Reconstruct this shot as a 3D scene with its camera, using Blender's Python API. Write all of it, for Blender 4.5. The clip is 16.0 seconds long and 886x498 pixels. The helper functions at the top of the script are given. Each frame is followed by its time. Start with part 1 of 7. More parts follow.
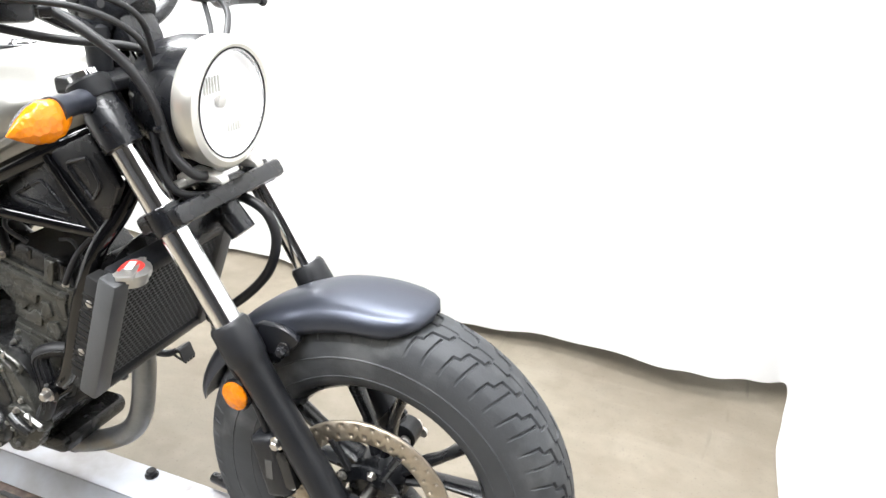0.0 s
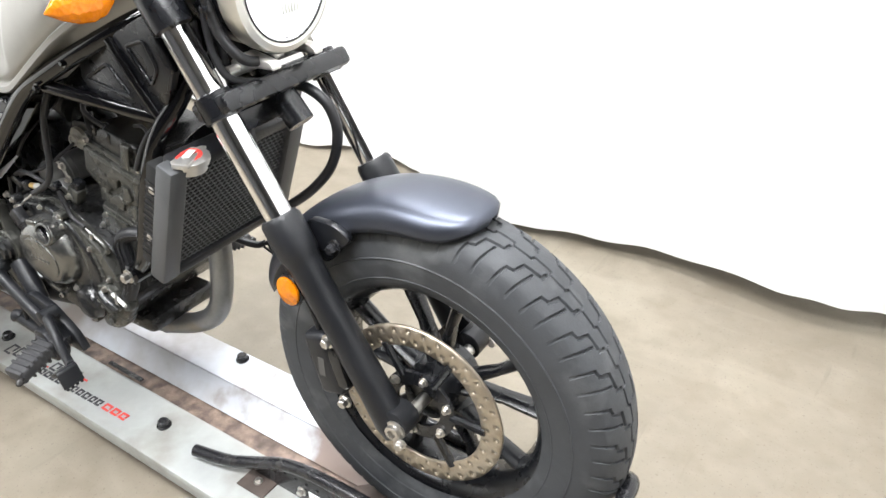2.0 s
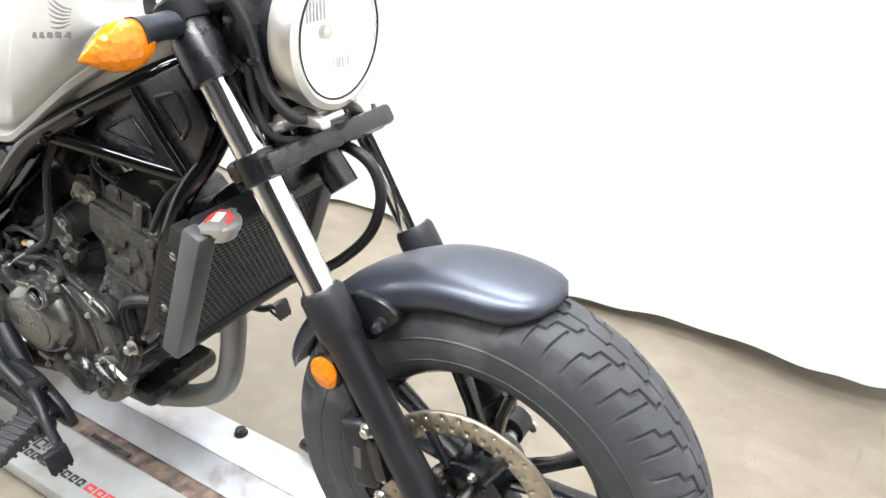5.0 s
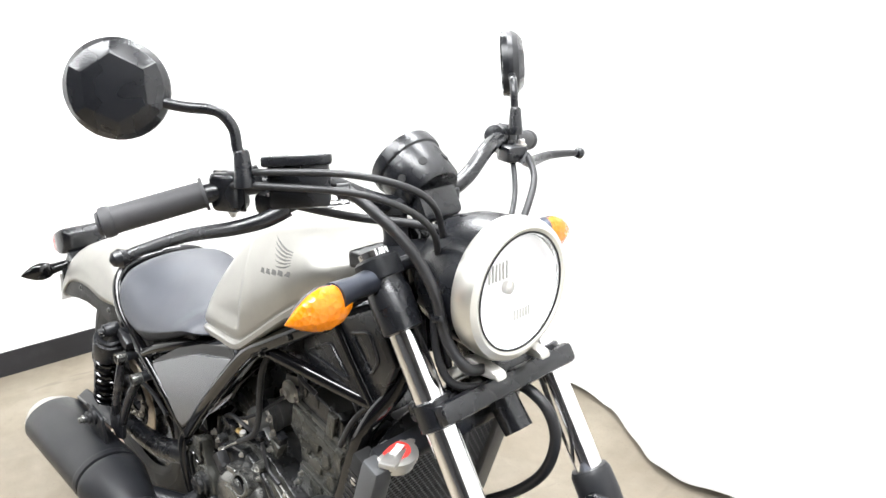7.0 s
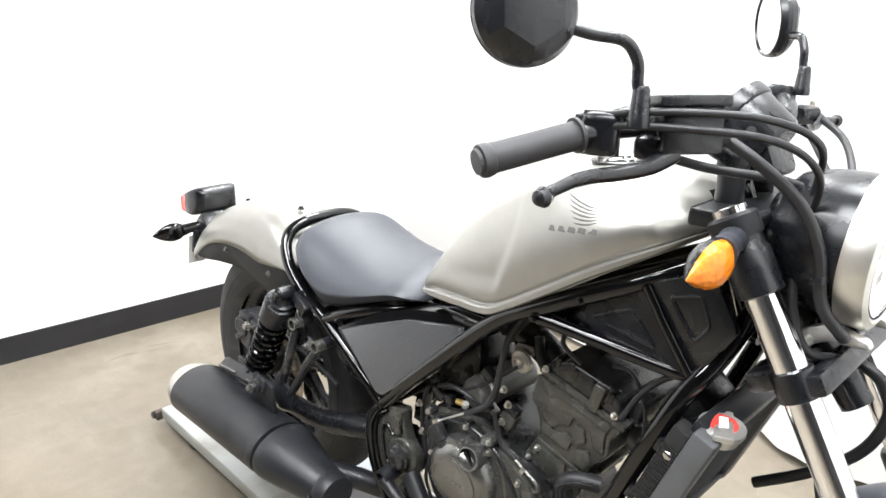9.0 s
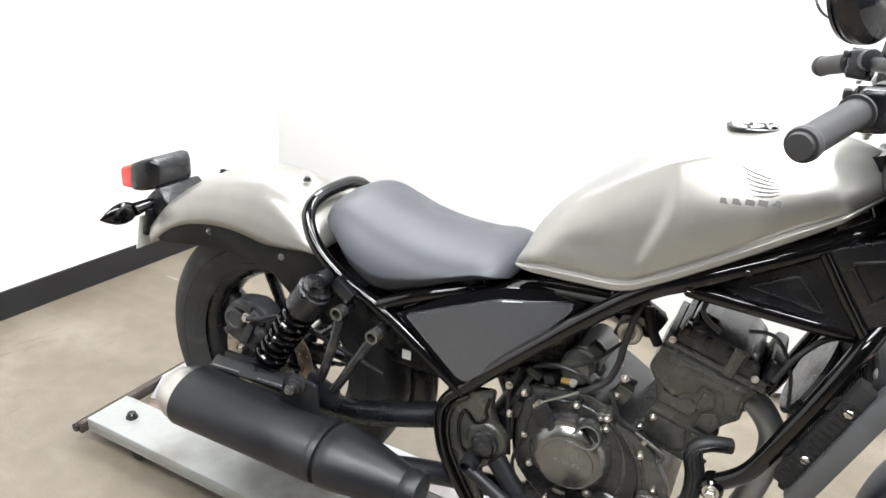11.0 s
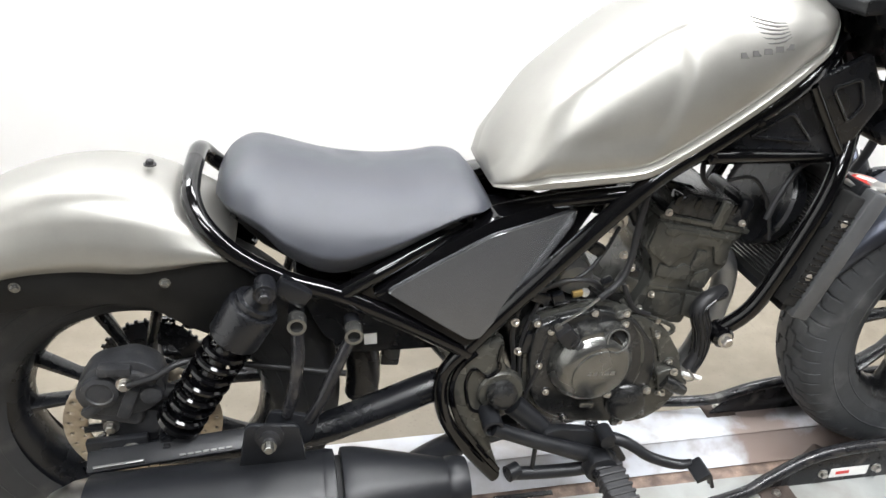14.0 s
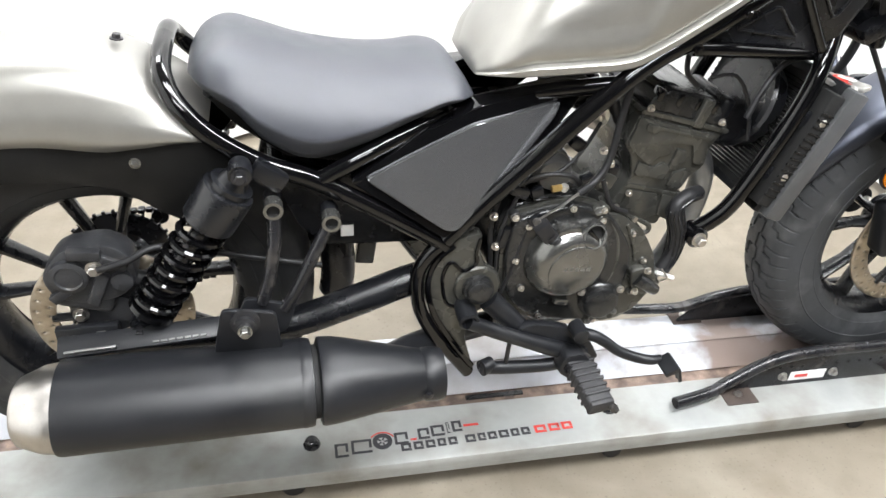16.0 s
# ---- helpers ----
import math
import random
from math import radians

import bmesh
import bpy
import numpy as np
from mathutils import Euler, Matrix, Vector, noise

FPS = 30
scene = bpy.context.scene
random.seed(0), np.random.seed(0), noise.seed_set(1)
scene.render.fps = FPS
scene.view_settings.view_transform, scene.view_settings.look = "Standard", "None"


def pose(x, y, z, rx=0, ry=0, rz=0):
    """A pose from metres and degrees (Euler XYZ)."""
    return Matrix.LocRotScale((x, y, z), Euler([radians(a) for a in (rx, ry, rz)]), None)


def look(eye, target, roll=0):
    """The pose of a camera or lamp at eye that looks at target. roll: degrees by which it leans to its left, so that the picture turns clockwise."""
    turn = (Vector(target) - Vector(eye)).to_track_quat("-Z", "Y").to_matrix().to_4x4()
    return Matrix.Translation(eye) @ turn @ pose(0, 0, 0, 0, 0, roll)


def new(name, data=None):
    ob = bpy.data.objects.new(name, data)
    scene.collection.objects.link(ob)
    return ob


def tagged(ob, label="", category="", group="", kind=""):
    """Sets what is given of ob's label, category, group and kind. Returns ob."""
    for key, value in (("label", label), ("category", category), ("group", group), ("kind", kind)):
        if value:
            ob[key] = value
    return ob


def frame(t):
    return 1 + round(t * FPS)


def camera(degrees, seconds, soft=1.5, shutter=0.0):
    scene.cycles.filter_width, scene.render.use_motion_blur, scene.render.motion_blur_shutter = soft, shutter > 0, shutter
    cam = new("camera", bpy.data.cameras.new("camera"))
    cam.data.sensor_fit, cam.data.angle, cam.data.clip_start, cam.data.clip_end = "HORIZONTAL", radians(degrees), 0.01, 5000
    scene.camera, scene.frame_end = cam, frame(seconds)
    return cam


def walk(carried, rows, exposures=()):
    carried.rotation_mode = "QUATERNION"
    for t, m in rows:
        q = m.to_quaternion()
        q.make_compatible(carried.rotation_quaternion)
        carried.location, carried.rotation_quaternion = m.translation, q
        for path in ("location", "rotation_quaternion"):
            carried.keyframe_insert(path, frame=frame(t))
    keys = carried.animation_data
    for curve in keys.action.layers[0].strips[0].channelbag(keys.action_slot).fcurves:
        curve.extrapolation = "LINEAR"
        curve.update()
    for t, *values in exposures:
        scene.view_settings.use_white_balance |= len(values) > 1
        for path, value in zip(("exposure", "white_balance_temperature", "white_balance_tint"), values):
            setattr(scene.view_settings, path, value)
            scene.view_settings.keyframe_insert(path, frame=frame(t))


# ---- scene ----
cam = camera(61.9, 16.0)
PATH = [
    (0, (2.059, -0.823, 1.263), (1.306, 0.836, 0.439), 1.0),
    (0.5, (2.135, -0.735, 1.244), (1.096, 0.715, 0.34), -1.3),
    (1, (2.137, -0.714, 1.23), (1.08, 0.694, 0.281), -2.0),
    (1.5, (2.136, -0.698, 1.222), (1.096, 0.69, 0.226), -1.9),
    (2, (2.126, -0.697, 1.218), (1.105, 0.667, 0.17), -2.0),
    (2.5, (2.125, -0.704, 1.202), (1.179, 0.618, 0.036), -1.1),
    (3, (2.125, -0.704, 1.193), (1.254, 0.58, -0.069), -0.4),
    (3.2, (2.129, -0.701, 1.187), (1.281, 0.558, -0.116), 0.5),
    (5.3, (1.949, -0.676, 1.208), (0.926, 0.795, 0.319), -0.3),
    (5.5, (1.951, -0.658, 1.266), (0.87, 0.778, 0.389), -0.9),
    (6, (1.973, -0.599, 1.313), (0.665, 0.734, 0.597), -1.1),
    (6.5, (1.979, -0.583, 1.323), (0.503, 0.601, 0.674), -3.8),
    (7, (1.964, -0.618, 1.354), (0.487, 0.587, 0.747), -2.2),
    (7.5, (1.922, -0.779, 1.35), (0.525, 0.554, 0.829), -0.2),
    (8, (1.876, -0.932, 1.341), (0.511, 0.463, 0.904), 2.6),
    (8.5, (1.77, -0.976, 1.301), (0.323, 0.294, 0.76), 1.7),
    (9, (1.607, -0.942, 1.293), (0.183, 0.311, 0.658), 0.5),
    (9.5, (1.51, -0.996, 1.301), (0.156, 0.322, 0.647), 1.6),
    (10, (1.383, -1.15, 1.299), (0.191, 0.313, 0.636), 1.6),
    (10.2, (1.335, -1.192, 1.302), (0.199, 0.304, 0.616), 1.9),
    (12.3, (0.715, -1.209, 1.257), (0.144, 0.51, 0.409), 2.8),
    (12.5, (0.678, -1.166, 1.237), (0.151, 0.562, 0.378), 1.9),
    (13, (0.598, -1.069, 1.23), (0.197, 0.666, 0.32), -0.7),
    (13.5, (0.514, -1.07, 1.237), (0.365, 0.705, 0.329), 0.1),
    (14, (0.415, -1.088, 1.244), (0.638, 0.636, 0.256), 1.0),
    (14.5, (0.41, -1.095, 1.211), (0.714, 0.526, 0.08), -0.2),
    (15, (0.409, -1.088, 1.203), (0.732, 0.532, 0.076), 0.2),
    (15.5, (0.404, -1.094, 1.21), (0.721, 0.526, 0.082), 1.3),
    (16, (0.394, -1.106, 1.182), (0.702, 0.509, 0.044), 3.8),
]
walk(cam, [(t, look(eye, target, roll)) for t, eye, target, roll in PATH],
     [(0, 0.08), (8.0, 0.05), (10.0, -0.12), (12.3, -0.25), (14.5, -0.25), (15.0, -0.09), (16.0, 0.0)])

# ---- world, lamps ----
world = bpy.data.worlds.new("world")
scene.world = world
world.use_nodes = True
world.node_tree.nodes["Background"].inputs[0].default_value = (1.0, 0.99, 0.98, 1)
world.node_tree.nodes["Background"].inputs[1].default_value = 0.1


# ---- helpers of the scene ----
def cr(xs, ys, x):
    """Smooth curve through points."""
    xs, ys = list(xs), list(ys)
    if x <= xs[0]:
        return ys[0]
    if x >= xs[-1]:
        return ys[-1]
    i = max(k for k in range(len(xs) - 1) if xs[k] <= x)

    def slope(k):
        a, b = max(k - 1, 0), min(k + 1, len(xs) - 1)
        return (ys[b] - ys[a]) / (xs[b] - xs[a])
    h = xs[i + 1] - xs[i]
    t = (x - xs[i]) / h
    m0, m1 = slope(i) * h, slope(i + 1) * h
    return (2 * t**3 - 3 * t**2 + 1) * ys[i] + (t**3 - 2 * t**2 + t) * m0 + (-2 * t**3 + 3 * t**2) * ys[i + 1] + (t**3 - t**2) * m1


def smooth_path(pts, n=6, closed=False):
    pts = [Vector(p) for p in pts]
    out, k = [], len(pts)
    for i in range(k if closed else k - 1):
        p1, p2 = pts[i], pts[(i + 1) % k]
        p0 = pts[(i - 1) % k] if closed or i > 0 else p1
        p3 = pts[(i + 2) % k] if closed or i + 2 < k else p2
        for j in range(n):
            t = j / n
            out.append(0.5 * (2 * p1 + (p2 - p0) * t + (2 * p0 - 5 * p1 + 4 * p2 - p3) * t * t + (3 * p1 - p0 - 3 * p2 + p3) * t**3))
    if not closed:
        out.append(pts[-1])
    return out


def loft(rings, bm=None, caps=True, closed=False, ring_closed=True):
    bm = bm or bmesh.new()
    vs = [[bm.verts.new(p) for p in r] for r in rings]
    n = len(vs[0])
    m = len(vs)
    for i in range(m if closed else m - 1):
        a, b = vs[i], vs[(i + 1) % m]
        for j in range(n if ring_closed else n - 1):
            bm.faces.new((a[j], a[(j + 1) % n], b[(j + 1) % n], b[j]))
    if caps and not closed and ring_closed:
        bm.faces.new(vs[0][::-1])
        bm.faces.new(vs[-1])
    return bm


def tube(pts, r, bm=None, segs=10, n=6, closed=False, straight=False):
    """A bent tube; r may be one radius or one for each point given."""
    path = [Vector(p) for p in pts] if straight else smooth_path(pts, n, closed)
    k = len(path)
    if isinstance(r, (list, tuple)):
        rs = [float(np.interp(i / (k - 1) * (len(r) - 1), range(len(r)), r)) for i in range(k)]
    else:
        rs = [r] * k
    rings, up = [], None
    for i, p in enumerate(path):
        if closed:
            d = path[(i + 1) % k] - path[i - 1]
        else:
            d = path[min(i + 1, k - 1)] - path[max(i - 1, 0)]
        d.normalize()
        if up is None:
            up = Vector((0, 0, 1)) if abs(d.z) < 0.9 else Vector((1, 0, 0))
        up = (up - d * up.dot(d)).normalized()
        side = d.cross(up)
        rings.append([p + (up * math.cos(a) + side * math.sin(a)) * rs[i] for a in (2 * math.pi * j / segs for j in range(segs))])
    return loft(rings, bm, closed=closed)


def axis_matrix(at, d):
    """A matrix that puts z along d at the place given."""
    return Matrix.Translation(at) @ Vector(d).to_track_quat("Z", "Y").to_matrix().to_4x4()


def revolve(profile, at, d, segs=24, bm=None, caps=True, close=False):
    """profile: (radius, height along d)."""
    m = axis_matrix(at, d)
    rings = []
    for r, h in profile:
        rings.append([m @ Vector((r * math.cos(2 * math.pi * j / segs), r * math.sin(2 * math.pi * j / segs), h)) for j in range(segs)])
    return loft(rings, bm, caps=caps and not close, closed=close)


def box(at, size, bm=None, bevel=0.0, rot=None, seg=2):
    b = bmesh.new()
    bmesh.ops.create_cube(b, size=1)
    bmesh.ops.scale(b, vec=size, verts=b.verts)
    if bevel:
        bmesh.ops.bevel(b, geom=b.edges[:], offset=bevel, segments=seg, profile=0.5, affect="EDGES")
    m = Matrix.Translation(at) @ (rot or Matrix())
    bmesh.ops.transform(b, matrix=m, verts=b.verts)
    return join(bm, b)


def join(bm, b):
    if bm is None:
        return b
    me = bpy.data.meshes.new("tmp")
    b.to_mesh(me)
    b.free()
    bm.from_mesh(me)
    bpy.data.meshes.remove(me)
    return bm


def prism(poly, y0, y1, bevel=0.0, bm=None, seg=2):
    """A plate with its outline in x and z, from y0 to y1."""
    b = bmesh.new()
    a = [b.verts.new((x, y0, z)) for x, z in poly]
    c = [b.verts.new((x, y1, z)) for x, z in poly]
    n = len(poly)
    b.faces.new(a)
    b.faces.new(c[::-1])
    for i in range(n):
        b.faces.new((a[i], c[i], c[(i + 1) % n], a[(i + 1) % n]))
    bmesh.ops.recalc_face_normals(b, faces=b.faces)
    if bevel:
        bmesh.ops.bevel(b, geom=b.edges[:], offset=bevel, segments=seg, profile=0.5, affect="EDGES")
    return join(bm, b)


def rounded(poly, r, n=4):
    """The outline with rounded corners."""
    out, k = [], len(poly)
    for i in range(k):
        p, a, b = Vector(poly[i]), Vector(poly[i - 1]), Vector(poly[(i + 1) % k])
        u, v = (a - p), (b - p)
        q = min(r, u.length * 0.45, v.length * 0.45)
        s, e = p + u.normalized() * q, p + v.normalized() * q
        for j in range(n + 1):
            t = j / n
            out.append(tuple((1 - t) ** 2 * s + 2 * t * (1 - t) * p + t * t * e))
    return out


BASE = [None]


def thing(name, at, label, category, group="", kind=""):
    ob = new(name)
    ob.location = at
    ob.empty_display_size = 0.1
    return tagged(ob, label, category, group, kind)


def part(name, bm, material, parent=None, label="", m=None, sharp=38, thick=0.0, flat=False):
    """One mesh object under a thing or a part, given in the place's own coordinates."""
    if m is not None:
        bmesh.ops.transform(bm, matrix=m, verts=bm.verts)
    if BASE[0] is not None:
        bmesh.ops.transform(bm, matrix=BASE[0], verts=bm.verts)
    bmesh.ops.recalc_face_normals(bm, faces=bm.faces)
    me = bpy.data.meshes.new(name)
    bm.to_mesh(me)
    bm.free()
    if not flat:
        me.shade_smooth()
        me.set_sharp_from_angle(angle=radians(sharp))
    me.materials.append(material)
    ob = new(name, me)
    if thick:
        mod = ob.modifiers.new("thickness", "SOLIDIFY")
        mod.thickness, mod.offset = thick, 0
    if parent is not None:
        ob.parent = parent
        if parent.type == "EMPTY":
            ob.matrix_parent_inverse = Matrix.Translation(-parent.location)
    if label:
        ob["label"] = label
    return ob


def hex_bolt(at, d, r=0.006, h=0.005, bm=None):
    bm = revolve([(r * 1.5, 0), (r * 1.5, h * 0.3), (r * 1.05, h * 0.3)], at, d, 10, bm)
    q = Vector(at) + Vector(d).normalized() * h * 0.3
    return revolve([(r, 0), (r, h * 0.85), (r * 0.8, h)], q, d, 6, bm)


# ---- materials ----
def material(name, color, rough=0.5, metal=0.0, var=0.15, scale=12.0, bump=0.0, bump_scale=120.0, dirt=None, dirt_amount=0.4, dirt_scale=5.0,
             coat=0.0, rough_var=0.08, spec=0.5):
    mat = bpy.data.materials.new(name)
    mat.use_nodes = True
    nt = mat.node_tree
    b = nt.nodes["Principled BSDF"]
    tex = nt.nodes.new("ShaderNodeTexCoord")

    def noise_at(s, detail=5.0):
        n = nt.nodes.new("ShaderNodeTexNoise")
        n.inputs["Scale"].default_value = s
        n.inputs["Detail"].default_value = detail
        nt.links.new(tex.outputs["Object"], n.inputs["Vector"])
        return n

    def ramp(src, lo, hi, a, c):
        r = nt.nodes.new("ShaderNodeValToRGB")
        r.color_ramp.elements[0].position, r.color_ramp.elements[1].position = lo, hi
        r.color_ramp.elements[0].color, r.color_ramp.elements[1].color = (*a, 1), (*c, 1)
        nt.links.new(src, r.inputs[0])
        return r
    n1 = noise_at(scale)
    dark = tuple(v * (1 - var) for v in color)
    light = tuple(min(1, v * (1 + var)) for v in color)
    col = ramp(n1.outputs[0], 0.3, 0.7, dark, light).outputs[0]
    n2 = noise_at(scale * 9, 3)
    mix = nt.nodes.new("ShaderNodeMix")
    mix.data_type, mix.blend_type = "RGBA", "MULTIPLY"
    mix.inputs[0].default_value = min(1, var * 1.5)
    nt.links.new(col, mix.inputs[6])
    g = ramp(n2.outputs[0], 0.25, 0.75, (0.6, 0.6, 0.6), (1, 1, 1))
    nt.links.new(g.outputs[0], mix.inputs[7])
    col = mix.outputs[2]
    if dirt:
        n3 = noise_at(dirt_scale, 8)
        f = ramp(n3.outputs[0], 0.62 - dirt_amount * 0.35, 0.78 - dirt_amount * 0.2, (0, 0, 0), (1, 1, 1))
        mix2 = nt.nodes.new("ShaderNodeMix")
        mix2.data_type = "RGBA"
        nt.links.new(f.outputs[0], mix2.inputs[0])
        nt.links.new(col, mix2.inputs[6])
        mix2.inputs[7].default_value = (*dirt, 1)
        col = mix2.outputs[2]
    nt.links.new(col, b.inputs["Base Color"])
    rr = ramp(n1.outputs[0], 0.2, 0.8, (max(0.02, rough - rough_var),) * 3, (min(1, rough + rough_var),) * 3)
    nt.links.new(rr.outputs[0], b.inputs["Roughness"])
    b.inputs["Metallic"].default_value = metal
    b.inputs["Coat Weight"].default_value = coat
    b.inputs["Coat Roughness"].default_value = 0.08
    b.inputs["Specular IOR Level"].default_value = spec
    if bump:
        n4 = noise_at(bump_scale, 4)
        bp = nt.nodes.new("ShaderNodeBump")
        bp.inputs["Strength"].default_value = bump
        bp.inputs["Distance"].default_value = 0.002
        nt.links.new(n4.outputs[0], bp.inputs["Height"])
        nt.links.new(bp.outputs[0], b.inputs["Normal"])
    return mat


M_PAINT = material("matte_silver_paint", (0.315, 0.308, 0.284), 0.36, 0.70, 0.04, 30, 0.02, 900, rough_var=0.03, coat=0.05)
M_GLOSS = material("gloss_black_enamel", (0.0022, 0.0022, 0.0026), 0.06, 0, 0.1, 14, coat=0.0, rough_var=0.025, spec=0.5)
M_SATIN = material("satin_black_plastic", (0.0065, 0.0070, 0.0086), 0.27, 0, 0.2, 20, 0.10, 700, spec=0.5)
M_MATTE = material("matte_black_coating", (0.0105, 0.0112, 0.0132), 0.38, 0, 0.15, 16, 0.15, 900, dirt=(0.022, 0.0225, 0.023), dirt_amount=0.12, spec=0.36)
M_FENDER = material("dark_satin_fender", (0.070, 0.077, 0.097), 0.38, 0.8, 0.06, 10, 0.03, 900, rough_var=0.03)
M_ENGINE = material("dark_engine_paint", (0.021, 0.0214, 0.0218), 0.24, 0.2, 0.25, 22, 0.12, 400, dirt=(0.045, 0.044, 0.042), dirt_amount=0.15, dirt_scale=30, spec=0.6)
M_CASE = material("bronze_black_case", (0.19, 0.19, 0.182), 0.24, 0.85, 0.15, 18, 0.06, 500)
M_CALIPER = material("grey_cast_caliper", (0.034, 0.035, 0.038), 0.42, 0.2, 0.22, 26, 0.3, 260, dirt=(0.09, 0.083, 0.072), dirt_amount=0.18, dirt_scale=24)
M_CYL = material("olive_black_casting", (0.078, 0.078, 0.070), 0.27, 0.55, 0.15, 20, 0.15, 500, dirt=(0.10, 0.098, 0.088), dirt_amount=0.18, dirt_scale=26)
M_TANKEND = material("dark_grey_tank", (0.070, 0.072, 0.075), 0.45, 0.1, 0.12, 20, 0.1, 600)
M_DULLALU = material("dull_grey_alloy", (0.20, 0.20, 0.195), 0.4, 0.7, 0.15, 30, 0.1, 300)
M_PANEL = material("dark_metallic_panel", (0.25, 0.255, 0.265), 0.22, 0.85, 0.05, 5, rough_var=0.03)
M_CHROME = material("chrome", (0.88, 0.88, 0.89), 0.12, 1, 0.03, 12, rough_var=0.03)
M_STEEL = material("brushed_steel", (0.55, 0.53, 0.50), 0.32, 1, 0.12, 40, 0.05, 300)
M_DISC = material("worn_brake_disc", (0.43, 0.37, 0.29), 0.38, 0.85, 0.18, 25, 0.08, 400)
M_ALU = material("cast_aluminium", (0.62, 0.61, 0.58), 0.42, 0.9, 0.1, 30, 0.1, 300)
# mostly diffuse white: the bowl's mirrored brightness is put into its colour
M_LAMPBOWL = material("whitened_reflector", (0.93, 0.93, 0.94), 0.35, 0.25, 0.03, 20)
M_RING = material("satin_nickel_ring", (0.64, 0.63, 0.58), 0.38, 0.9, 0.04, 20)
# one rubber in two tones: lighter for the front tyre, darker for the rear
M_RUBBER = material("front_tyre_rubber", (0.040, 0.0425, 0.046), 0.6, 0, 0.18, 9, 0.2, 300, dirt=(0.085, 0.088, 0.090), dirt_amount=0.22, dirt_scale=14, spec=0.4)
M_RUBBER_REAR = material("rear_tyre_rubber", (0.022, 0.0225, 0.0235), 0.6, 0, 0.18, 9, 0.2, 300, dirt=(0.05, 0.048, 0.045), dirt_amount=0.22, dirt_scale=14, spec=0.35)
M_HOSE = material("hose_rubber", (0.014, 0.014, 0.0152), 0.45, 0, 0.15, 30, spec=0.4)
M_GRIP = material("grip_rubber", (0.03, 0.03, 0.032), 0.62, 0, 0.15, 40, 0.2, 800)
M_SEAT = material("seat_vinyl", (0.038, 0.041, 0.050), 0.38, 0, 0.08, 25, 0.3, 900)
M_HEADER = material("heat_greyed_pipe", (0.22, 0.225, 0.23), 0.36, 0.65, 0.18, 14, 0.1, 300, dirt=(0.22, 0.20, 0.17), dirt_amount=0.15, dirt_scale=12)

M_WALL = material("white_wall_paint", (0.84, 0.84, 0.82), 0.6, 0, 0.02, 3, 0.08, 150)
M_CLOTH = material("white_backdrop_cloth", (0.86, 0.86, 0.855), 0.85, 0, 0.02, 2, 0.1, 400)
M_BASE = material("black_vinyl_baseboard", (0.0135, 0.0135, 0.0160), 0.45, 0, 0.2, 6, dirt=(0.03, 0.03, 0.032), dirt_amount=0.12)
M_DECK = material("dolly_grey_paint", (0.385, 0.40, 0.388), 0.4, 0.2, 0.10, 7, 0.1, 120, dirt=(0.22, 0.21, 0.185), dirt_amount=0.46, dirt_scale=7)
M_FARBOARD = material("white_dolly_board", (0.54, 0.56, 0.60), 0.38, 0.1, 0.08, 5, 0.08, 90, dirt=(0.30, 0.265, 0.24), dirt_amount=0.48, dirt_scale=4.5)
M_TRAY = material("stained_dolly_tray", (0.23, 0.165, 0.13), 0.6, 0.1, 0.45, 30, 0.5, 160, dirt=(0.055, 0.038, 0.03), dirt_amount=0.55, dirt_scale=26)
M_RUST = material("rusty_steel", (0.085, 0.065, 0.055), 0.62, 0.4, 0.3, 25, 0.3, 200)
M_BLACKSTEEL = material("black_coated_steel", (0.016, 0.016, 0.018), 0.25, 0.1, 0.2, 18, 0.05, 300, dirt=(0.06, 0.055, 0.05), dirt_amount=0.12, dirt_scale=20)
M_WHITE = material("white_plastic", (0.78, 0.78, 0.76), 0.4, 0, 0.04, 20)
M_RED = material("red_print", (0.62, 0.05, 0.04), 0.45, 0, 0.08, 40)
M_INK = material("black_print", (0.03, 0.03, 0.035), 0.5, 0, 0.1, 40)
M_GREYINK = material("grey_print", (0.075, 0.073, 0.070), 0.5, 0, 0.1, 40)
M_BRASS = material("brass_fitting", (0.55, 0.38, 0.14), 0.35, 0.9, 0.1, 40)
M_SCRAPE = material("pale_scraped_concrete", (0.30, 0.275, 0.225), 0.7, 0, 0.3, 40, 0.2, 200)
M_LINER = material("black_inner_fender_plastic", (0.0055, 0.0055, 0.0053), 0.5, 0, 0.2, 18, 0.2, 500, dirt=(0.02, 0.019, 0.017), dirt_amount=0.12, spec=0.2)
# near-black: paints the shade inside holes, and colours black cores and seals
M_HOLE = material("black_and_hole_shade", (0.006, 0.006, 0.006), 0.8, 0, 0.1, 40)
# dark grey of the unseen walls, chosen to keep reflections black
M_DARKWALL = material("unseen_wall_grey", (0.10, 0.10, 0.103), 0.7, 0, 0.1, 3)
# grey set low so that the unseen ceiling adds little bounce light
M_CEILING = material("unseen_ceiling_grey", (0.22, 0.22, 0.22), 0.8, 0, 0.03, 3)


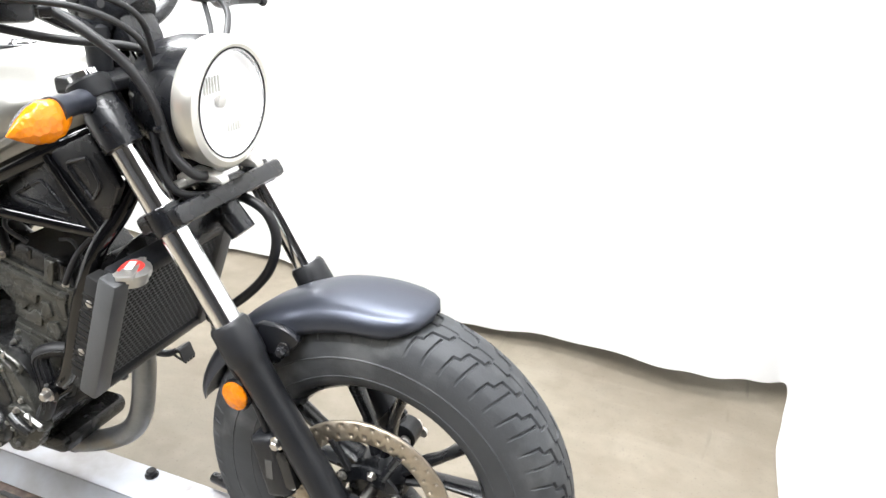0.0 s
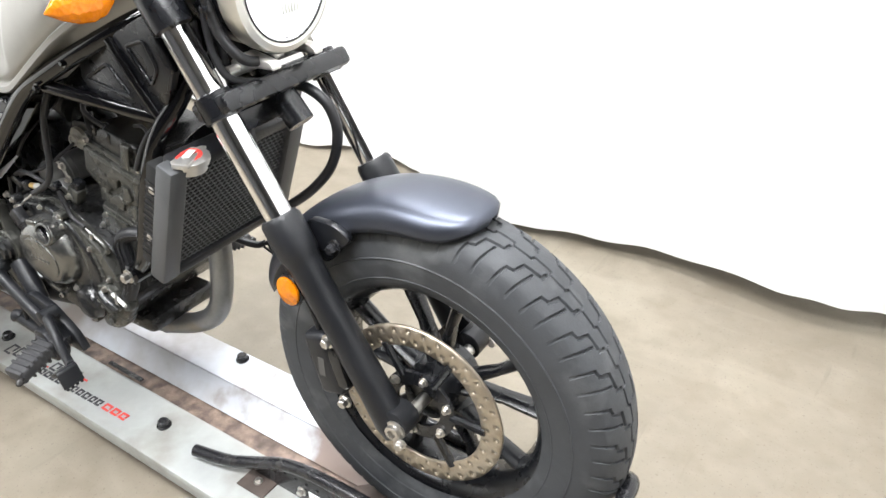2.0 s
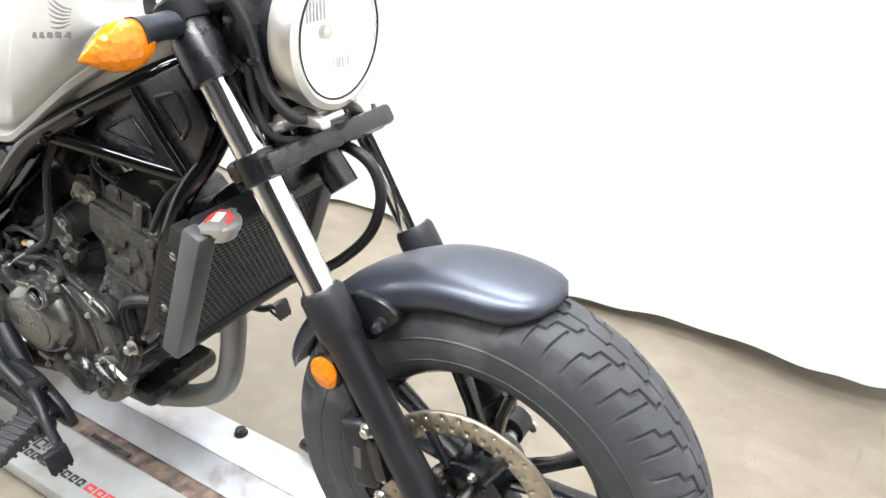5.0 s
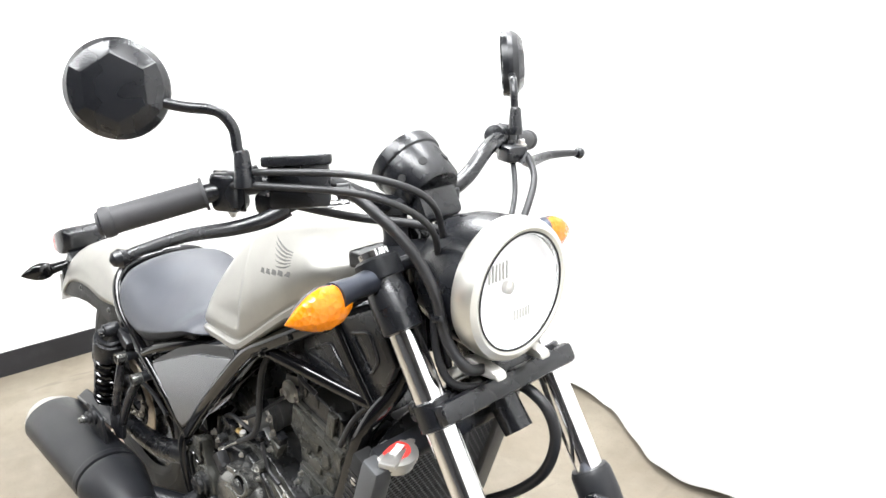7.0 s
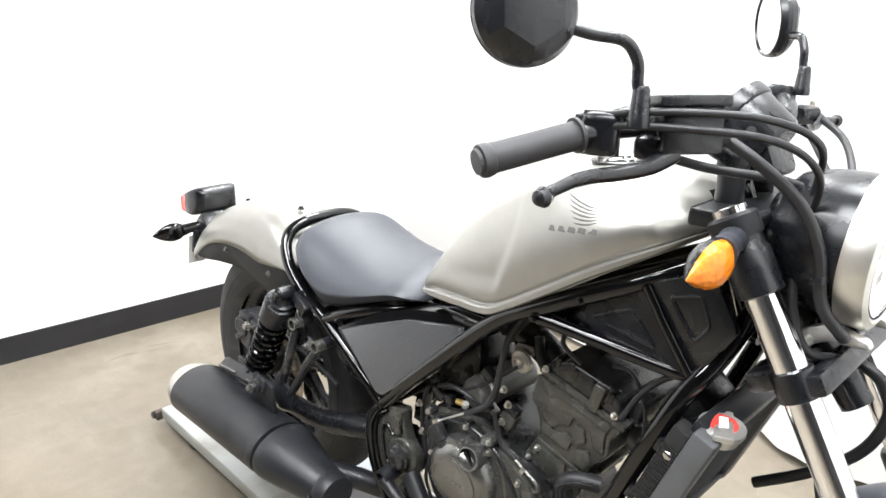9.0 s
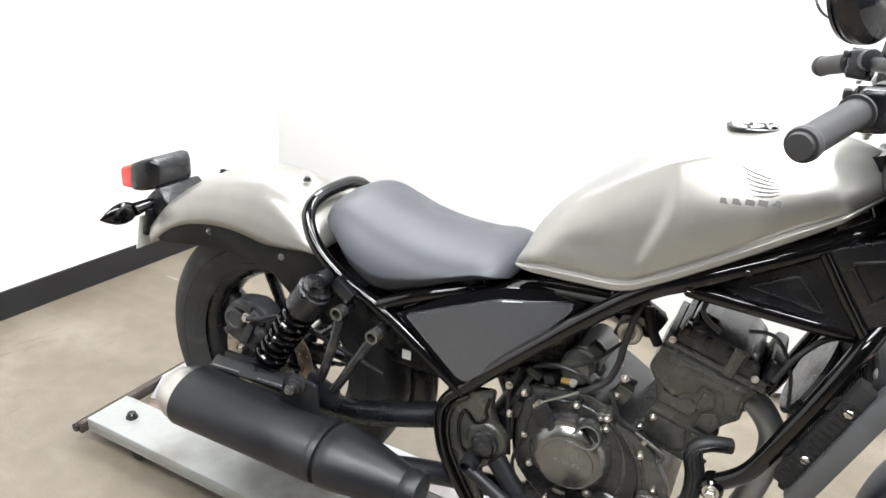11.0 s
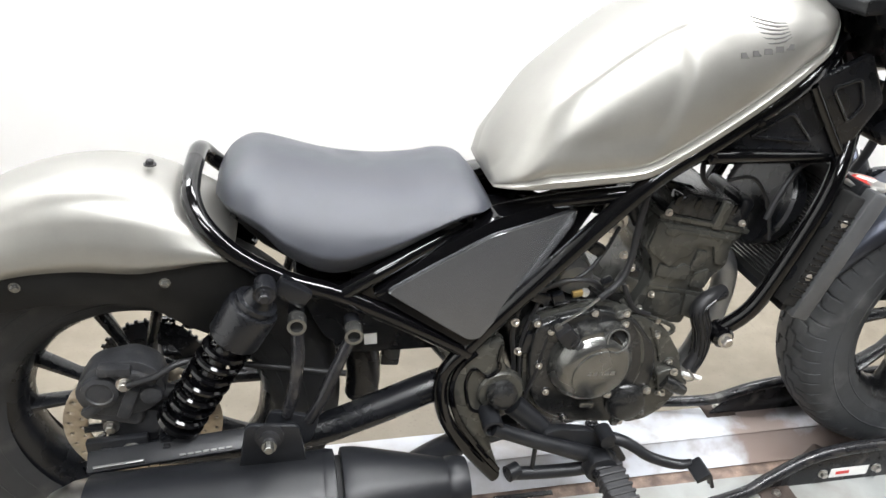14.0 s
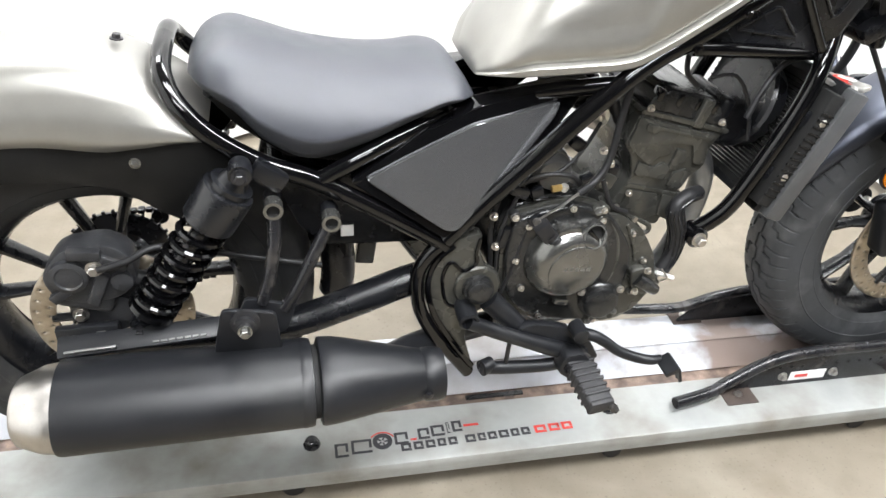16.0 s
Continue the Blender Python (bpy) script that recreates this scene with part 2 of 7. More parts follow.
def floor_material():
    """Worn tan concrete: broad stains, mottling, fine grain and drag scratches."""
    mat = material("stained_concrete", (0.200, 0.172, 0.130), 0.58, 0, 0.12, 2.2, 0.2, 60)
    nt = mat.node_tree
    b = nt.nodes["Principled BSDF"]
    tex = nt.nodes.new("ShaderNodeTexCoord")

    def layer(col, colour, amount, scale, lo, hi, stretch=(1, 1, 1), turn=0.0, detail=8.0, distort=0.0):
        mp = nt.nodes.new("ShaderNodeMapping")
        mp.inputs["Scale"].default_value = stretch
        mp.inputs["Rotation"].default_value = (0, 0, turn)
        nt.links.new(tex.outputs["Object"], mp.inputs["Vector"])
        n = nt.nodes.new("ShaderNodeTexNoise")
        n.inputs["Scale"].default_value = scale
        n.inputs["Detail"].default_value = detail
        n.inputs["Distortion"].default_value = distort
        nt.links.new(mp.outputs[0], n.inputs["Vector"])
        r = nt.nodes.new("ShaderNodeMapRange")
        r.inputs["From Min"].default_value, r.inputs["From Max"].default_value = lo, hi
        r.inputs["To Max"].default_value = amount
        nt.links.new(n.outputs[0], r.inputs["Value"])
        mix = nt.nodes.new("ShaderNodeMix")
        mix.data_type = "RGBA"
        nt.links.new(r.outputs[0], mix.inputs[0])
        nt.links.new(col, mix.inputs[6])
        mix.inputs[7].default_value = (*colour, 1)
        return mix.outputs[2]
    col = b.inputs["Base Color"].links[0].from_socket
    col = layer(col, (0.140, 0.115, 0.080), 0.7, 1.1, 0.48, 0.68, distort=0.6)
    col = layer(col, (0.29, 0.26, 0.21), 0.55, 2.3, 0.50, 0.70, distort=0.4)
    col = layer(col, (0.155, 0.128, 0.092), 0.5, 9.0, 0.50, 0.66, detail=10)
    col = layer(col, (0.27, 0.242, 0.195), 0.22, 17.0, 0.46, 0.74, detail=12)
    col = layer(col, (0.29, 0.265, 0.22), 0.25, 2.2, 0.56, 0.76, (1, 4, 1), 0.5, 9, 1.0)
    col = layer(col, (0.135, 0.108, 0.072), 0.45, 0.75, 0.50, 0.70, (1, 1.6, 1), 0.3, 10, 0.8)
    col = layer(col, (0.12, 0.10, 0.075), 0.4, 2.6, 0.66, 0.74, (8, 1, 1), 0.9, 4, 1.5)
    col = layer(col, (0.11, 0.09, 0.07), 0.5, 150.0, 0.62, 0.72, detail=2)
    nt.links.new(col, b.inputs["Base Color"])
    return mat


def lens_material(name, color, trans=0.5, rough=0.12, cells=150, relief=0.55):
    mat = material(name, color, rough, 0, 0.12, 60, 0.25, 260, rough_var=0.04)
    b = mat.node_tree.nodes["Principled BSDF"]
    b.inputs["Transmission Weight"].default_value = trans
    b.inputs["IOR"].default_value = 1.45
    # moulded facets behind the smooth face
    nt = mat.node_tree
    tex = nt.nodes.new("ShaderNodeTexCoord")
    vor = nt.nodes.new("ShaderNodeTexVoronoi")
    vor.inputs["Scale"].default_value = cells
    nt.links.new(tex.outputs["Object"], vor.inputs["Vector"])
    bp = nt.nodes.new("ShaderNodeBump")
    bp.inputs["Strength"].default_value = relief
    bp.inputs["Distance"].default_value = 0.003
    nt.links.new(vor.outputs["Distance"], bp.inputs["Height"])
    nt.links.new(bp.outputs[0], b.inputs["Normal"])
    b.inputs["Coat Weight"].default_value = 0.12
    return mat


M_AMBER = lens_material("amber_lens", (0.88, 0.25, 0.002), 0.3, cells=130)
M_REDLENS = lens_material("red_lens", (0.85, 0.03, 0.02), 0.2, cells=220, relief=0.15)
M_GLASS = bpy.data.materials.new("clear_glass")
M_GLASS.use_nodes = True
_b = M_GLASS.node_tree.nodes["Principled BSDF"]
_b.inputs["Base Color"].default_value = (1, 1, 1, 1)
_b.inputs["Roughness"].default_value = 0.02
_b.inputs["Transmission Weight"].default_value = 1.0
_b.inputs["IOR"].default_value = 1.12
M_MIRROR = bpy.data.materials.new("mirror_glass")
M_MIRROR.use_nodes = True
_b = M_MIRROR.node_tree.nodes["Principled BSDF"]
_b.inputs["Base Color"].default_value = (0.9, 0.9, 0.9, 1)
_b.inputs["Metallic"].default_value = 1
_b.inputs["Roughness"].default_value = 0.01
M_LED = bpy.data.materials.new("lamp_diffuser")
M_LED.use_nodes = True
_b = M_LED.node_tree.nodes["Principled BSDF"]
_b.inputs["Emission Color"].default_value = (1, 0.98, 0.95, 1)
_b.inputs["Emission Strength"].default_value = 6.0


nt = M_FARBOARD.node_tree
pb = nt.nodes["Principled BSDF"]
tc = nt.nodes.new("ShaderNodeTexCoord")
sx = nt.nodes.new("ShaderNodeSeparateXYZ")
nt.links.new(tc.outputs["Object"], sx.inputs[0])
nz = nt.nodes.new("ShaderNodeTexNoise")
nz.inputs["Scale"].default_value, nz.inputs["Detail"].default_value = 9.0, 8.0
nt.links.new(tc.outputs["Object"], nz.inputs["Vector"])
mr = nt.nodes.new("ShaderNodeMapRange")
mr.inputs["From Min"].default_value, mr.inputs["From Max"].default_value = 0.75, 1.35
mr.inputs["To Min"].default_value, mr.inputs["To Max"].default_value = -0.25, 0.22
nt.links.new(sx.outputs[0], mr.inputs["Value"])
ad = nt.nodes.new("ShaderNodeMath")
nt.links.new(nz.outputs[0], ad.inputs[0])
nt.links.new(mr.outputs[0], ad.inputs[1])
m2 = nt.nodes.new("ShaderNodeMapRange")
m2.inputs["From Min"].default_value, m2.inputs["From Max"].default_value = 0.52, 0.68
m2.inputs["To Max"].default_value = 0.85
nt.links.new(ad.outputs[0], m2.inputs["Value"])
mx = nt.nodes.new("ShaderNodeMix")
mx.data_type = "RGBA"
nt.links.new(m2.outputs[0], mx.inputs[0])
nt.links.new(pb.inputs["Base Color"].links[0].from_socket, mx.inputs[6])
mx.inputs[7].default_value = (0.20, 0.14, 0.11, 1)
nt.links.new(mx.outputs[2], pb.inputs["Base Color"])
M_FLOOR = floor_material()


# thin cloth lets some light through
nt = M_CLOTH.node_tree
tl = nt.nodes.new("ShaderNodeBsdfTranslucent")
tl.inputs[0].default_value = (0.85, 0.83, 0.80, 1)
ms = nt.nodes.new("ShaderNodeMixShader")
ms.inputs[0].default_value = 0.22
nt.links.new(nt.nodes["Principled BSDF"].outputs[0], ms.inputs[1])
nt.links.new(tl.outputs[0], ms.inputs[2])
nt.links.new(ms.outputs[0], nt.nodes["Material Output"].inputs[0])


# ---- room ----
def structure(name, bm, mat, label, category, thick=0.0):
    return tagged(part(name, bm, mat, None, thick=thick), label, category, kind="structure")


b = bmesh.new()
bmesh.ops.create_grid(b, x_segments=40, y_segments=40, size=1)
bmesh.ops.scale(b, vec=(5.4, 5.4, 1), verts=b.verts)
bmesh.ops.translate(b, vec=(1.6, -1.6, 0), verts=b.verts)
structure("floor", b, M_FLOOR, "beige stained concrete floor with scuffs and tyre marks", "floor")

W0, W1 = Vector((-1.328, -3.0, 0)), Vector((-1.322, 2.35, 0))
wd = (W1 - W0).normalized()
wn = Vector((wd.y, -wd.x, 0))
if wn.x < 0:
    wn = -wn


def wall_box(a, c, depth, z0, z1, n, front=0.0):
    bm = bmesh.new()
    q = [a + n * front, c + n * front, c - n * depth, a - n * depth]
    lo = [bm.verts.new((p.x, p.y, z0)) for p in q]
    hi = [bm.verts.new((p.x, p.y, z1)) for p in q]
    bm.faces.new(lo[::-1])
    bm.faces.new(hi)
    for i in range(4):
        bm.faces.new((lo[i], lo[(i + 1) % 4], hi[(i + 1) % 4], hi[i]))
    return bm


structure("wall_west", wall_box(W0, W1, 0.12, 0, 3.0, wn), M_WALL, "plain white painted wall above a black baseboard", "wall")
structure("baseboard", wall_box(W0, W1, 0.0, 0, 0.102, wn, 0.008), M_BASE, "glossy black vinyl baseboard along the white wall", "baseboard")
structure("wall_north", wall_box(Vector((-1.8, 2.4, 0)), Vector((6.0, 2.4, 0)), 0.12, 0, 3.0, Vector((0, -1, 0))), M_WALL, "plain white wall behind the hanging backdrop", "wall")
# walls out of view are added; their dark grey holds down fill light
structure("wall_east", wall_box(Vector((6.0, 2.4, 0)), Vector((6.0, -6.0, 0)), 0.12, 0, 3.0, Vector((-1, 0, 0))), M_DARKWALL, "unseen dark grey wall added to close the room", "wall")
structure("wall_south", wall_box(Vector((-3.0, -6.0, 0)), Vector((6.0, -6.0, 0)), 0.12, 0, 3.0, Vector((0, 1, 0))), M_DARKWALL, "unseen dark grey wall added to close the room", "wall")
structure("wall_west_corner", wall_box(Vector((-1.328, -3.0, 0)), Vector((-1.328, -6.0, 0)), 0.12, 0, 3.0, Vector((1, 0, 0))), M_DARKWALL, "unseen dark grey wall added to close the room", "wall")
structure("ceiling", box((1.6, -1.8, 3.05), (9.2, 8.8, 0.1)), M_CEILING, "unseen grey ceiling with flush light panels", "ceiling")

# hanging backdrop: hem line seen from above
HEM = [(-1.322, 1.385, 0.02), (-0.936, 1.335, 0.02), (-0.45, 1.27, 0.02), (-0.012, 1.224, 0.02), (0.205, 1.297, 0.022), (0.462, 1.276, 0.025), (0.596, 1.236, 0.025),
       (0.751, 1.138, 0.025), (0.877, 1.082, 0.028), (1.014, 1.076, 0.03), (1.189, 1.113, 0.038), (1.387, 1.138, 0.048), (1.597, 1.144, 0.06), (1.846, 1.117, 0.07),
       (2.0, 1.108, 0.075), (2.129, 1.137, 0.075), (2.222, 1.169, 0.07), (2.216, 1.019, 0.05), (2.217, 0.884, 0.035), (2.248, 0.628, 0.03), (2.291, 0.403, 0.03),
       (2.33, 0.24, 0.03), (2.45, 0.0, 0.03), (2.65, -0.3, 0.03), (2.98, -0.7, 0.03), (3.5, -1.0, 0.03), (4.2, -1.2, 0.03)]
hem = smooth_path(HEM, 8)
HZ = [p.z + 0.004 * math.sin(i * 0.7) for i, p in enumerate(hem)]
for p in hem:
    p.z = 0.0
bm = bmesh.new()
LEVELS = [0.0, 0.0006, 0.0025, 0.007] + [(k / 24) ** 1.3 for k in range(1, 25)]
skins = []
for off in (0.0, 0.003):
    rows = []
    for h in LEVELS:
        row = []
        for i, p in enumerate(hem):
            d = hem[min(i + 1, len(hem) - 1)] - hem[max(i - 1, 0)]
            d.normalize()
            n = Vector((d.y, -d.x, 0))
            fold = 0.003 * math.sin(i * 0.31) * math.exp(-h * 2.0) + 0.003 * math.sin(i * 0.13 + h * 3)
            q = p + n * (fold - off)
            row.append(bm.verts.new((q.x, q.y, HZ[i] + (2.95 - HZ[i]) * h)))
        rows.append(row)
    skins.append(rows)
A_, B_ = skins
for k in range(len(LEVELS) - 1):
    for i in range(len(hem) - 1):
        bm.faces.new((A_[k][i], A_[k][i + 1], A_[k + 1][i + 1], A_[k + 1][i]))
        bm.faces.new((B_[k][i], B_[k + 1][i], B_[k + 1][i + 1], B_[k][i + 1]))
for i in range(len(hem) - 1):
    bm.faces.new((A_[0][i], B_[0][i], B_[0][i + 1], A_[0][i + 1]))
backdrop = thing("backdrop_curtain", (0.3, 1.3, 0.0), "white photo backdrop curtain with an uneven wavy hem", "curtain")
part("cloth", bm, M_CLOTH, backdrop, sharp=50)
# pale scrape on the concrete beside the wall
scrape = tube([(-1.175, 0.566, -0.0115), (-1.034, 0.564, -0.0115), (-0.952, 0.551, -0.0115), (-0.848, 0.528, -0.0118)], [0.0118, 0.0150, 0.0165, 0.0121], segs=24)
tagged(part("floor_scrape", scrape, M_SCRAPE, None), "pale scraped streak on the concrete floor", "floor mark", kind="structure")


def ceiling_light(x, y):
    ob = thing("ceiling_light", (x, y, 3.0), "flat white rectangular ceiling light panel out of view, switched on", "ceiling light", "ceiling light panels")
    part("frame", box((x, y, 2.985), (1.26, 0.66, 0.03), bevel=0.006), M_WHITE, ob)
    part("diffuser", box((x, y, 2.972), (1.2, 0.6, 0.008)), M_LED, ob)
    lamp = bpy.data.lights.new("panel_light", "AREA")
    lamp.shape, lamp.size, lamp.size_y, lamp.energy, lamp.color = "RECTANGLE", 1.2, 0.6, LAMP_POWER, (0.942, 0.964, 1.0)
    lo = new("panel_light", lamp)
    lo.location = (x, y, 2.96)
    return ob


# ceiling panels are out of view, their places assumed
LAMP_POWER = 63
# last one is added fill behind the cloth, brightening the floor under the hem
for lx, ly in ((-0.4, 1.0), (1.3, 0.6), (0.3, -1.5), (1.3, -1.1), (2.1, -0.75), (0.6, -2.9), (4.5, 1.3)):
    ceiling_light(lx, ly)

# ---- dolly ----
DX0, DX1, DZ = -0.515, 1.735, 0.084
# the dolly stands slightly askew in the room
DOLLY = pose(0.0153, -0.0481, 0, 0, 0, 2.09)
BASE[0] = DOLLY
dolly = thing("motorcycle_dolly", (0.6, 0.02, 0.0), "low grey metal motorcycle dolly with a dirty sunken tray, on casters", "dolly")
for y0, y1 in ((-0.194, -0.066), (0.052, 0.148)):
    bm = box(((DX0 + DX1) / 2, (y0 + y1) / 2, DZ - 0.014), (DX1 - DX0, y1 - y0, 0.028), bevel=0.004)
    board = part("side_board", bm, M_DECK if y0 < 0 else M_FARBOARD, dolly, "dull grey metal board" if y0 < 0 else "whitish metal board")
# sunken track: stained floor, a straight near flange and a sloping far one
part("tray", box(((DX0 + DX1) / 2, -0.024, 0.030), (DX1 - DX0 - 0.02, 0.074, 0.006)), M_TRAY, dolly, "metal track stained rust brown")
part("tray_wall", box(((DX0 + DX1) / 2, -0.0625, 0.055), (DX1 - DX0 - 0.02, 0.005, 0.045)), M_DECK, dolly)
slope = bmesh.new()
loft([[(x, 0.010, 0.0335), (x, 0.056, 0.078), (x, 0.054, 0.082), (x, 0.007, 0.0365)] for x in (DX0 + 0.004, DX1 - 0.004)], slope)
part("tray_slope", slope, M_FARBOARD, dolly, "whitish sloping side of the track", sharp=20)
part("side_skirt", box(((DX0 + DX1) / 2, -0.191, 0.056), (DX1 - DX0, 0.004, 0.02), bevel=0.001), M_DECK, dolly)
part("end_bar", box((DX0 - 0.012, -0.02, 0.056), (0.018, 0.38, 0.03), bevel=0.003), M_RUST, dolly, "dark rusty steel end bar")
part("end_plate", tube([(DX0 - 0.024, -0.215, 0.055), (DX0 - 0.024, 0.165, 0.055)], 0.012, straight=True), M_BLACKSTEEL, dolly)
part("cross_bar", box((1.782, 0.0, 0.055), (0.04, 0.40, 0.045), bevel=0.004), M_DECK, dolly, "grey steel cross bar")
part("cross_channel", box((1.748, -0.01, 0.05), (0.014, 0.40, 0.03), bevel=0.002), M_RUST, dolly)
part("corner_wing", box((1.63, -0.265, 0.06), (0.13, 0.15, 0.012), bevel=0.003), M_DECK, dolly)
BASE[0] = None
bolt_mesh = None
for x, y in ((0.33, -0.128), (0.922, -0.118), (1.69, -0.124), (0.904, 0.125), (0.30, 0.106), (1.69, 0.106), (-0.42, -0.128), (-0.42, 0.106)):
    if bolt_mesh is None:
        ob = part("bolt", revolve([(0.016, 0), (0.016, 0.003), (0.012, 0.0035), (0.012, 0.013), (0.009, 0.016)], (0, 0, 0), (0, 0, 1), 10), M_BLACKSTEEL, dolly, "black bolt head")
        bolt_mesh = ob.data
    else:
        ob = new("bolt", bolt_mesh)
        ob.parent, ob.matrix_parent_inverse = dolly, Matrix.Translation(-dolly.location)
    ob.location = DOLLY @ Vector((x, y, DZ))
BASE[0] = DOLLY
for x in (0.30, 0.93, 1.49, -0.35):
    for y in (-0.16, 0.12):
        c = part("caster", box((x + 0.012, y, 0.048), (0.032, 0.03, 0.03), bevel=0.003), M_ALU, dolly, "zinc caster bracket")
        part("wheel", revolve([(0.006, -0.011), (0.018, -0.011), (0.021, -0.008), (0.021, 0.008), (0.018, 0.011), (0.006, 0.011)], (x - 0.008, y - 0.004, 0.0215), (0, 1, 0), 18), M_HOSE, c, "black caster wheel")
# worn decals on the near board, unreadable bars
ROW_A = [(0.371, 0.396, 0.032, M_INK), (0.402, 0.440, 0.032, M_INK), (0.484, 0.510, 0.028, M_INK), (0.514, 0.526, 0.006, M_RED), (0.530, 0.552, 0.026, M_INK), (0.556, 0.582, 0.026, M_INK), (0.587, 0.593, 0.026, M_INK), (0.598, 0.617, 0.026, M_INK), (0.621, 0.651, 0.012, M_RED)]
ROW_B = [(0.494, 0.513), (0.518, 0.536), (0.541, 0.559), (0.564, 0.580), (0.585, 0.602), (0.618, 0.638), (0.643, 0.658), (0.663, 0.680), (0.685, 0.704), (0.709, 0.725), (0.730, 0.747), (0.757, 0.780), (0.786, 0.808), (0.813, 0.834)]


def letter_bar(x0, x1, yb, h, mat):
    """A worn letter-sized mark: a frame of strokes with a gap."""
    w, z, st = x1 - x0, DZ + 0.0006, min(0.005, (x1 - x0) * 0.3)
    bm = box(((x0 + x1) / 2, yb + h - st / 2, z), (w, st, 0.0008))
    if h > 0.014:
        box((x0 + st / 2, yb + h / 2, z), (st, h - 2 * st, 0.0008), bm)
        box((x1 - st / 2, yb + h * 0.62, z), (st, h * 0.5, 0.0008), bm)
        box(((x0 + x1) / 2, yb + st / 2, z), (w, st, 0.0008), bm)
    part("decal_bar", bm, mat, dolly)


for x0, x1, h, m in ROW_A:
    letter_bar(x0, x1, -0.166 + (x0 - 0.37) * 0.14, h, m)
for i, (x0, x1) in enumerate(ROW_B):
    letter_bar(x0, x1, -0.167 + (x0 - 0.494) * 0.03, 0.018, M_RED if i > 10 else M_INK)
part("decal_wheel", revolve([(0.010, 0), (0.0185, 0), (0.0185, 0.0012), (0.010, 0.0012)], (0.461, -0.139, DZ + 0.0003), (0, 0, 1), 24, close=True), M_INK, dolly)
for k in range(5):
    t = radians(72 * k)
    part("decal_spoke", box((0.461 + 0.007 * math.cos(t), -0.139 + 0.007 * math.sin(t), DZ + 0.0006), (0.008, 0.003, 0.0008), rot=Matrix.Rotation(t, 4, "Z")), M_INK, dolly)
arc = [(0.461 + 0.024 * math.cos(radians(t)), -0.139 + 0.022 * math.sin(radians(t)), DZ + 0.0002) for t in range(25, 150, 12)]
part("decal_arc", tube(arc, 0.0014, None, 6, straight=True), M_RED, dolly)
# loose bracket on the tray edge
part("slot_plate", box((0.70, -0.052, 0.086), (0.12, 0.010, 0.004)), M_BLACKSTEEL, dolly)

# wheel chock on the dolly
BASE[0] = DOLLY @ Matrix.Translation((0.074, 0.010, -0.004))
chock = part("wheel_chock", prism(rounded([(1.10, 0.085), (1.17, 0.150), (1.30, 0.168), (1.56, 0.168), (1.60, 0.12), (1.60, 0.085)], 0.02), -0.114, -0.109, 0.001), M_BLACKSTEEL, dolly, "black steel wheel chock bolted to the dolly")
part("side_plate", prism(rounded([(1.10, 0.085), (1.17, 0.150), (1.30, 0.168), (1.56, 0.168), (1.60, 0.12), (1.60, 0.085)], 0.02), 0.109, 0.114, 0.001), M_BLACKSTEEL, chock)
for s in (-1, 1):
    bm = tube([(0.980, s * 0.150, 0.108), (1.06, s * 0.136, 0.112), (1.12, s * 0.120, 0.126), (1.20, s * 0.111, 0.158), (1.30, s * 0.108, 0.172), (1.5, s * 0.108, 0.172), (1.62, s * 0.106, 0.176)], 0.0125, segs=12)
    part("guide_tube", bm, M_BLACKSTEEL, chock)
    # dark plug on the closed end paints the tube's inner shade
    part("tube_end", revolve([(0.0098, 0), (0.0098, 0.02)], (0.979, s * 0.150, 0.108), (1, -s * 0.2, 0), 12), M_HOLE, chock)
part("hoop", tube([(1.56, -0.107, 0.172), (1.64, -0.104, 0.186), (1.725, -0.088, 0.244), (1.795, -0.052, 0.325), (1.808, 0, 0.345), (1.795, 0.052, 0.325), (1.725, 0.088, 0.244), (1.64, 0.104, 0.186), (1.56, 0.107, 0.172)], 0.0125, segs=12), M_BLACKSTEEL, chock)
part("lower_hoop", tube([(1.54, -0.106, 0.11), (1.62, -0.10, 0.112), (1.71, -0.06, 0.15), (1.73, 0, 0.17), (1.71, 0.06, 0.15), (1.62, 0.10, 0.112), (1.54, 0.106, 0.11)], 0.0125, segs=12), M_BLACKSTEEL, chock)
part("hoop_strut", tube([(1.73, 0.03, 0.17), (1.805, 0.03, 0.340)], 0.01, straight=True), M_BLACKSTEEL, chock)
part("cradle", prism([(1.25, 0.03), (1.32, 0.06), (1.40, 0.03)], -0.055, 0.06, 0.004), M_RUST, chock)
part("floor_plate", box((1.42, 0.003, 0.029), (0.36, 0.115, 0.006)), M_RUST, chock, "rust-brown base plate")
for x in (1.135, 1.545):
    for s in (-1, 1):
        part("foot_plate", box((x, s * 0.128, DZ + 0.004), (0.07, 0.055, 0.006), bevel=0.001), M_RUST, chock, "rusty bolted foot plate")
        part("foot_bolt", hex_bolt((x, s * 0.13, DZ + 0.007), (0, 0, 1), 0.006, 0.006), M_STEEL, chock)
for x in (1.24, 1.36):
    part("plate_bolt", hex_bolt((x, -0.114, 0.115), (0, -1, 0), 0.007, 0.008), M_STEEL, chock)
# flat dark discs on the plate, the shade of drilled holes as colour
for i in range(13):
    part("hole", revolve([(0.0035, 0), (0.0035, 0.0008)], (1.20 + i * 0.027, -0.1142, 0.140), (0, -1, 0), 8), M_HOLE, chock)
part("sticker", box((1.30, -0.1145, 0.112), (0.085, 0.001, 0.024)), M_WHITE, chock, "white sticker with red bar")
part("sticker_bar", box((1.285, -0.1152, 0.112), (0.03, 0.0006, 0.008)), M_RED, chock)

BASE[0] = None

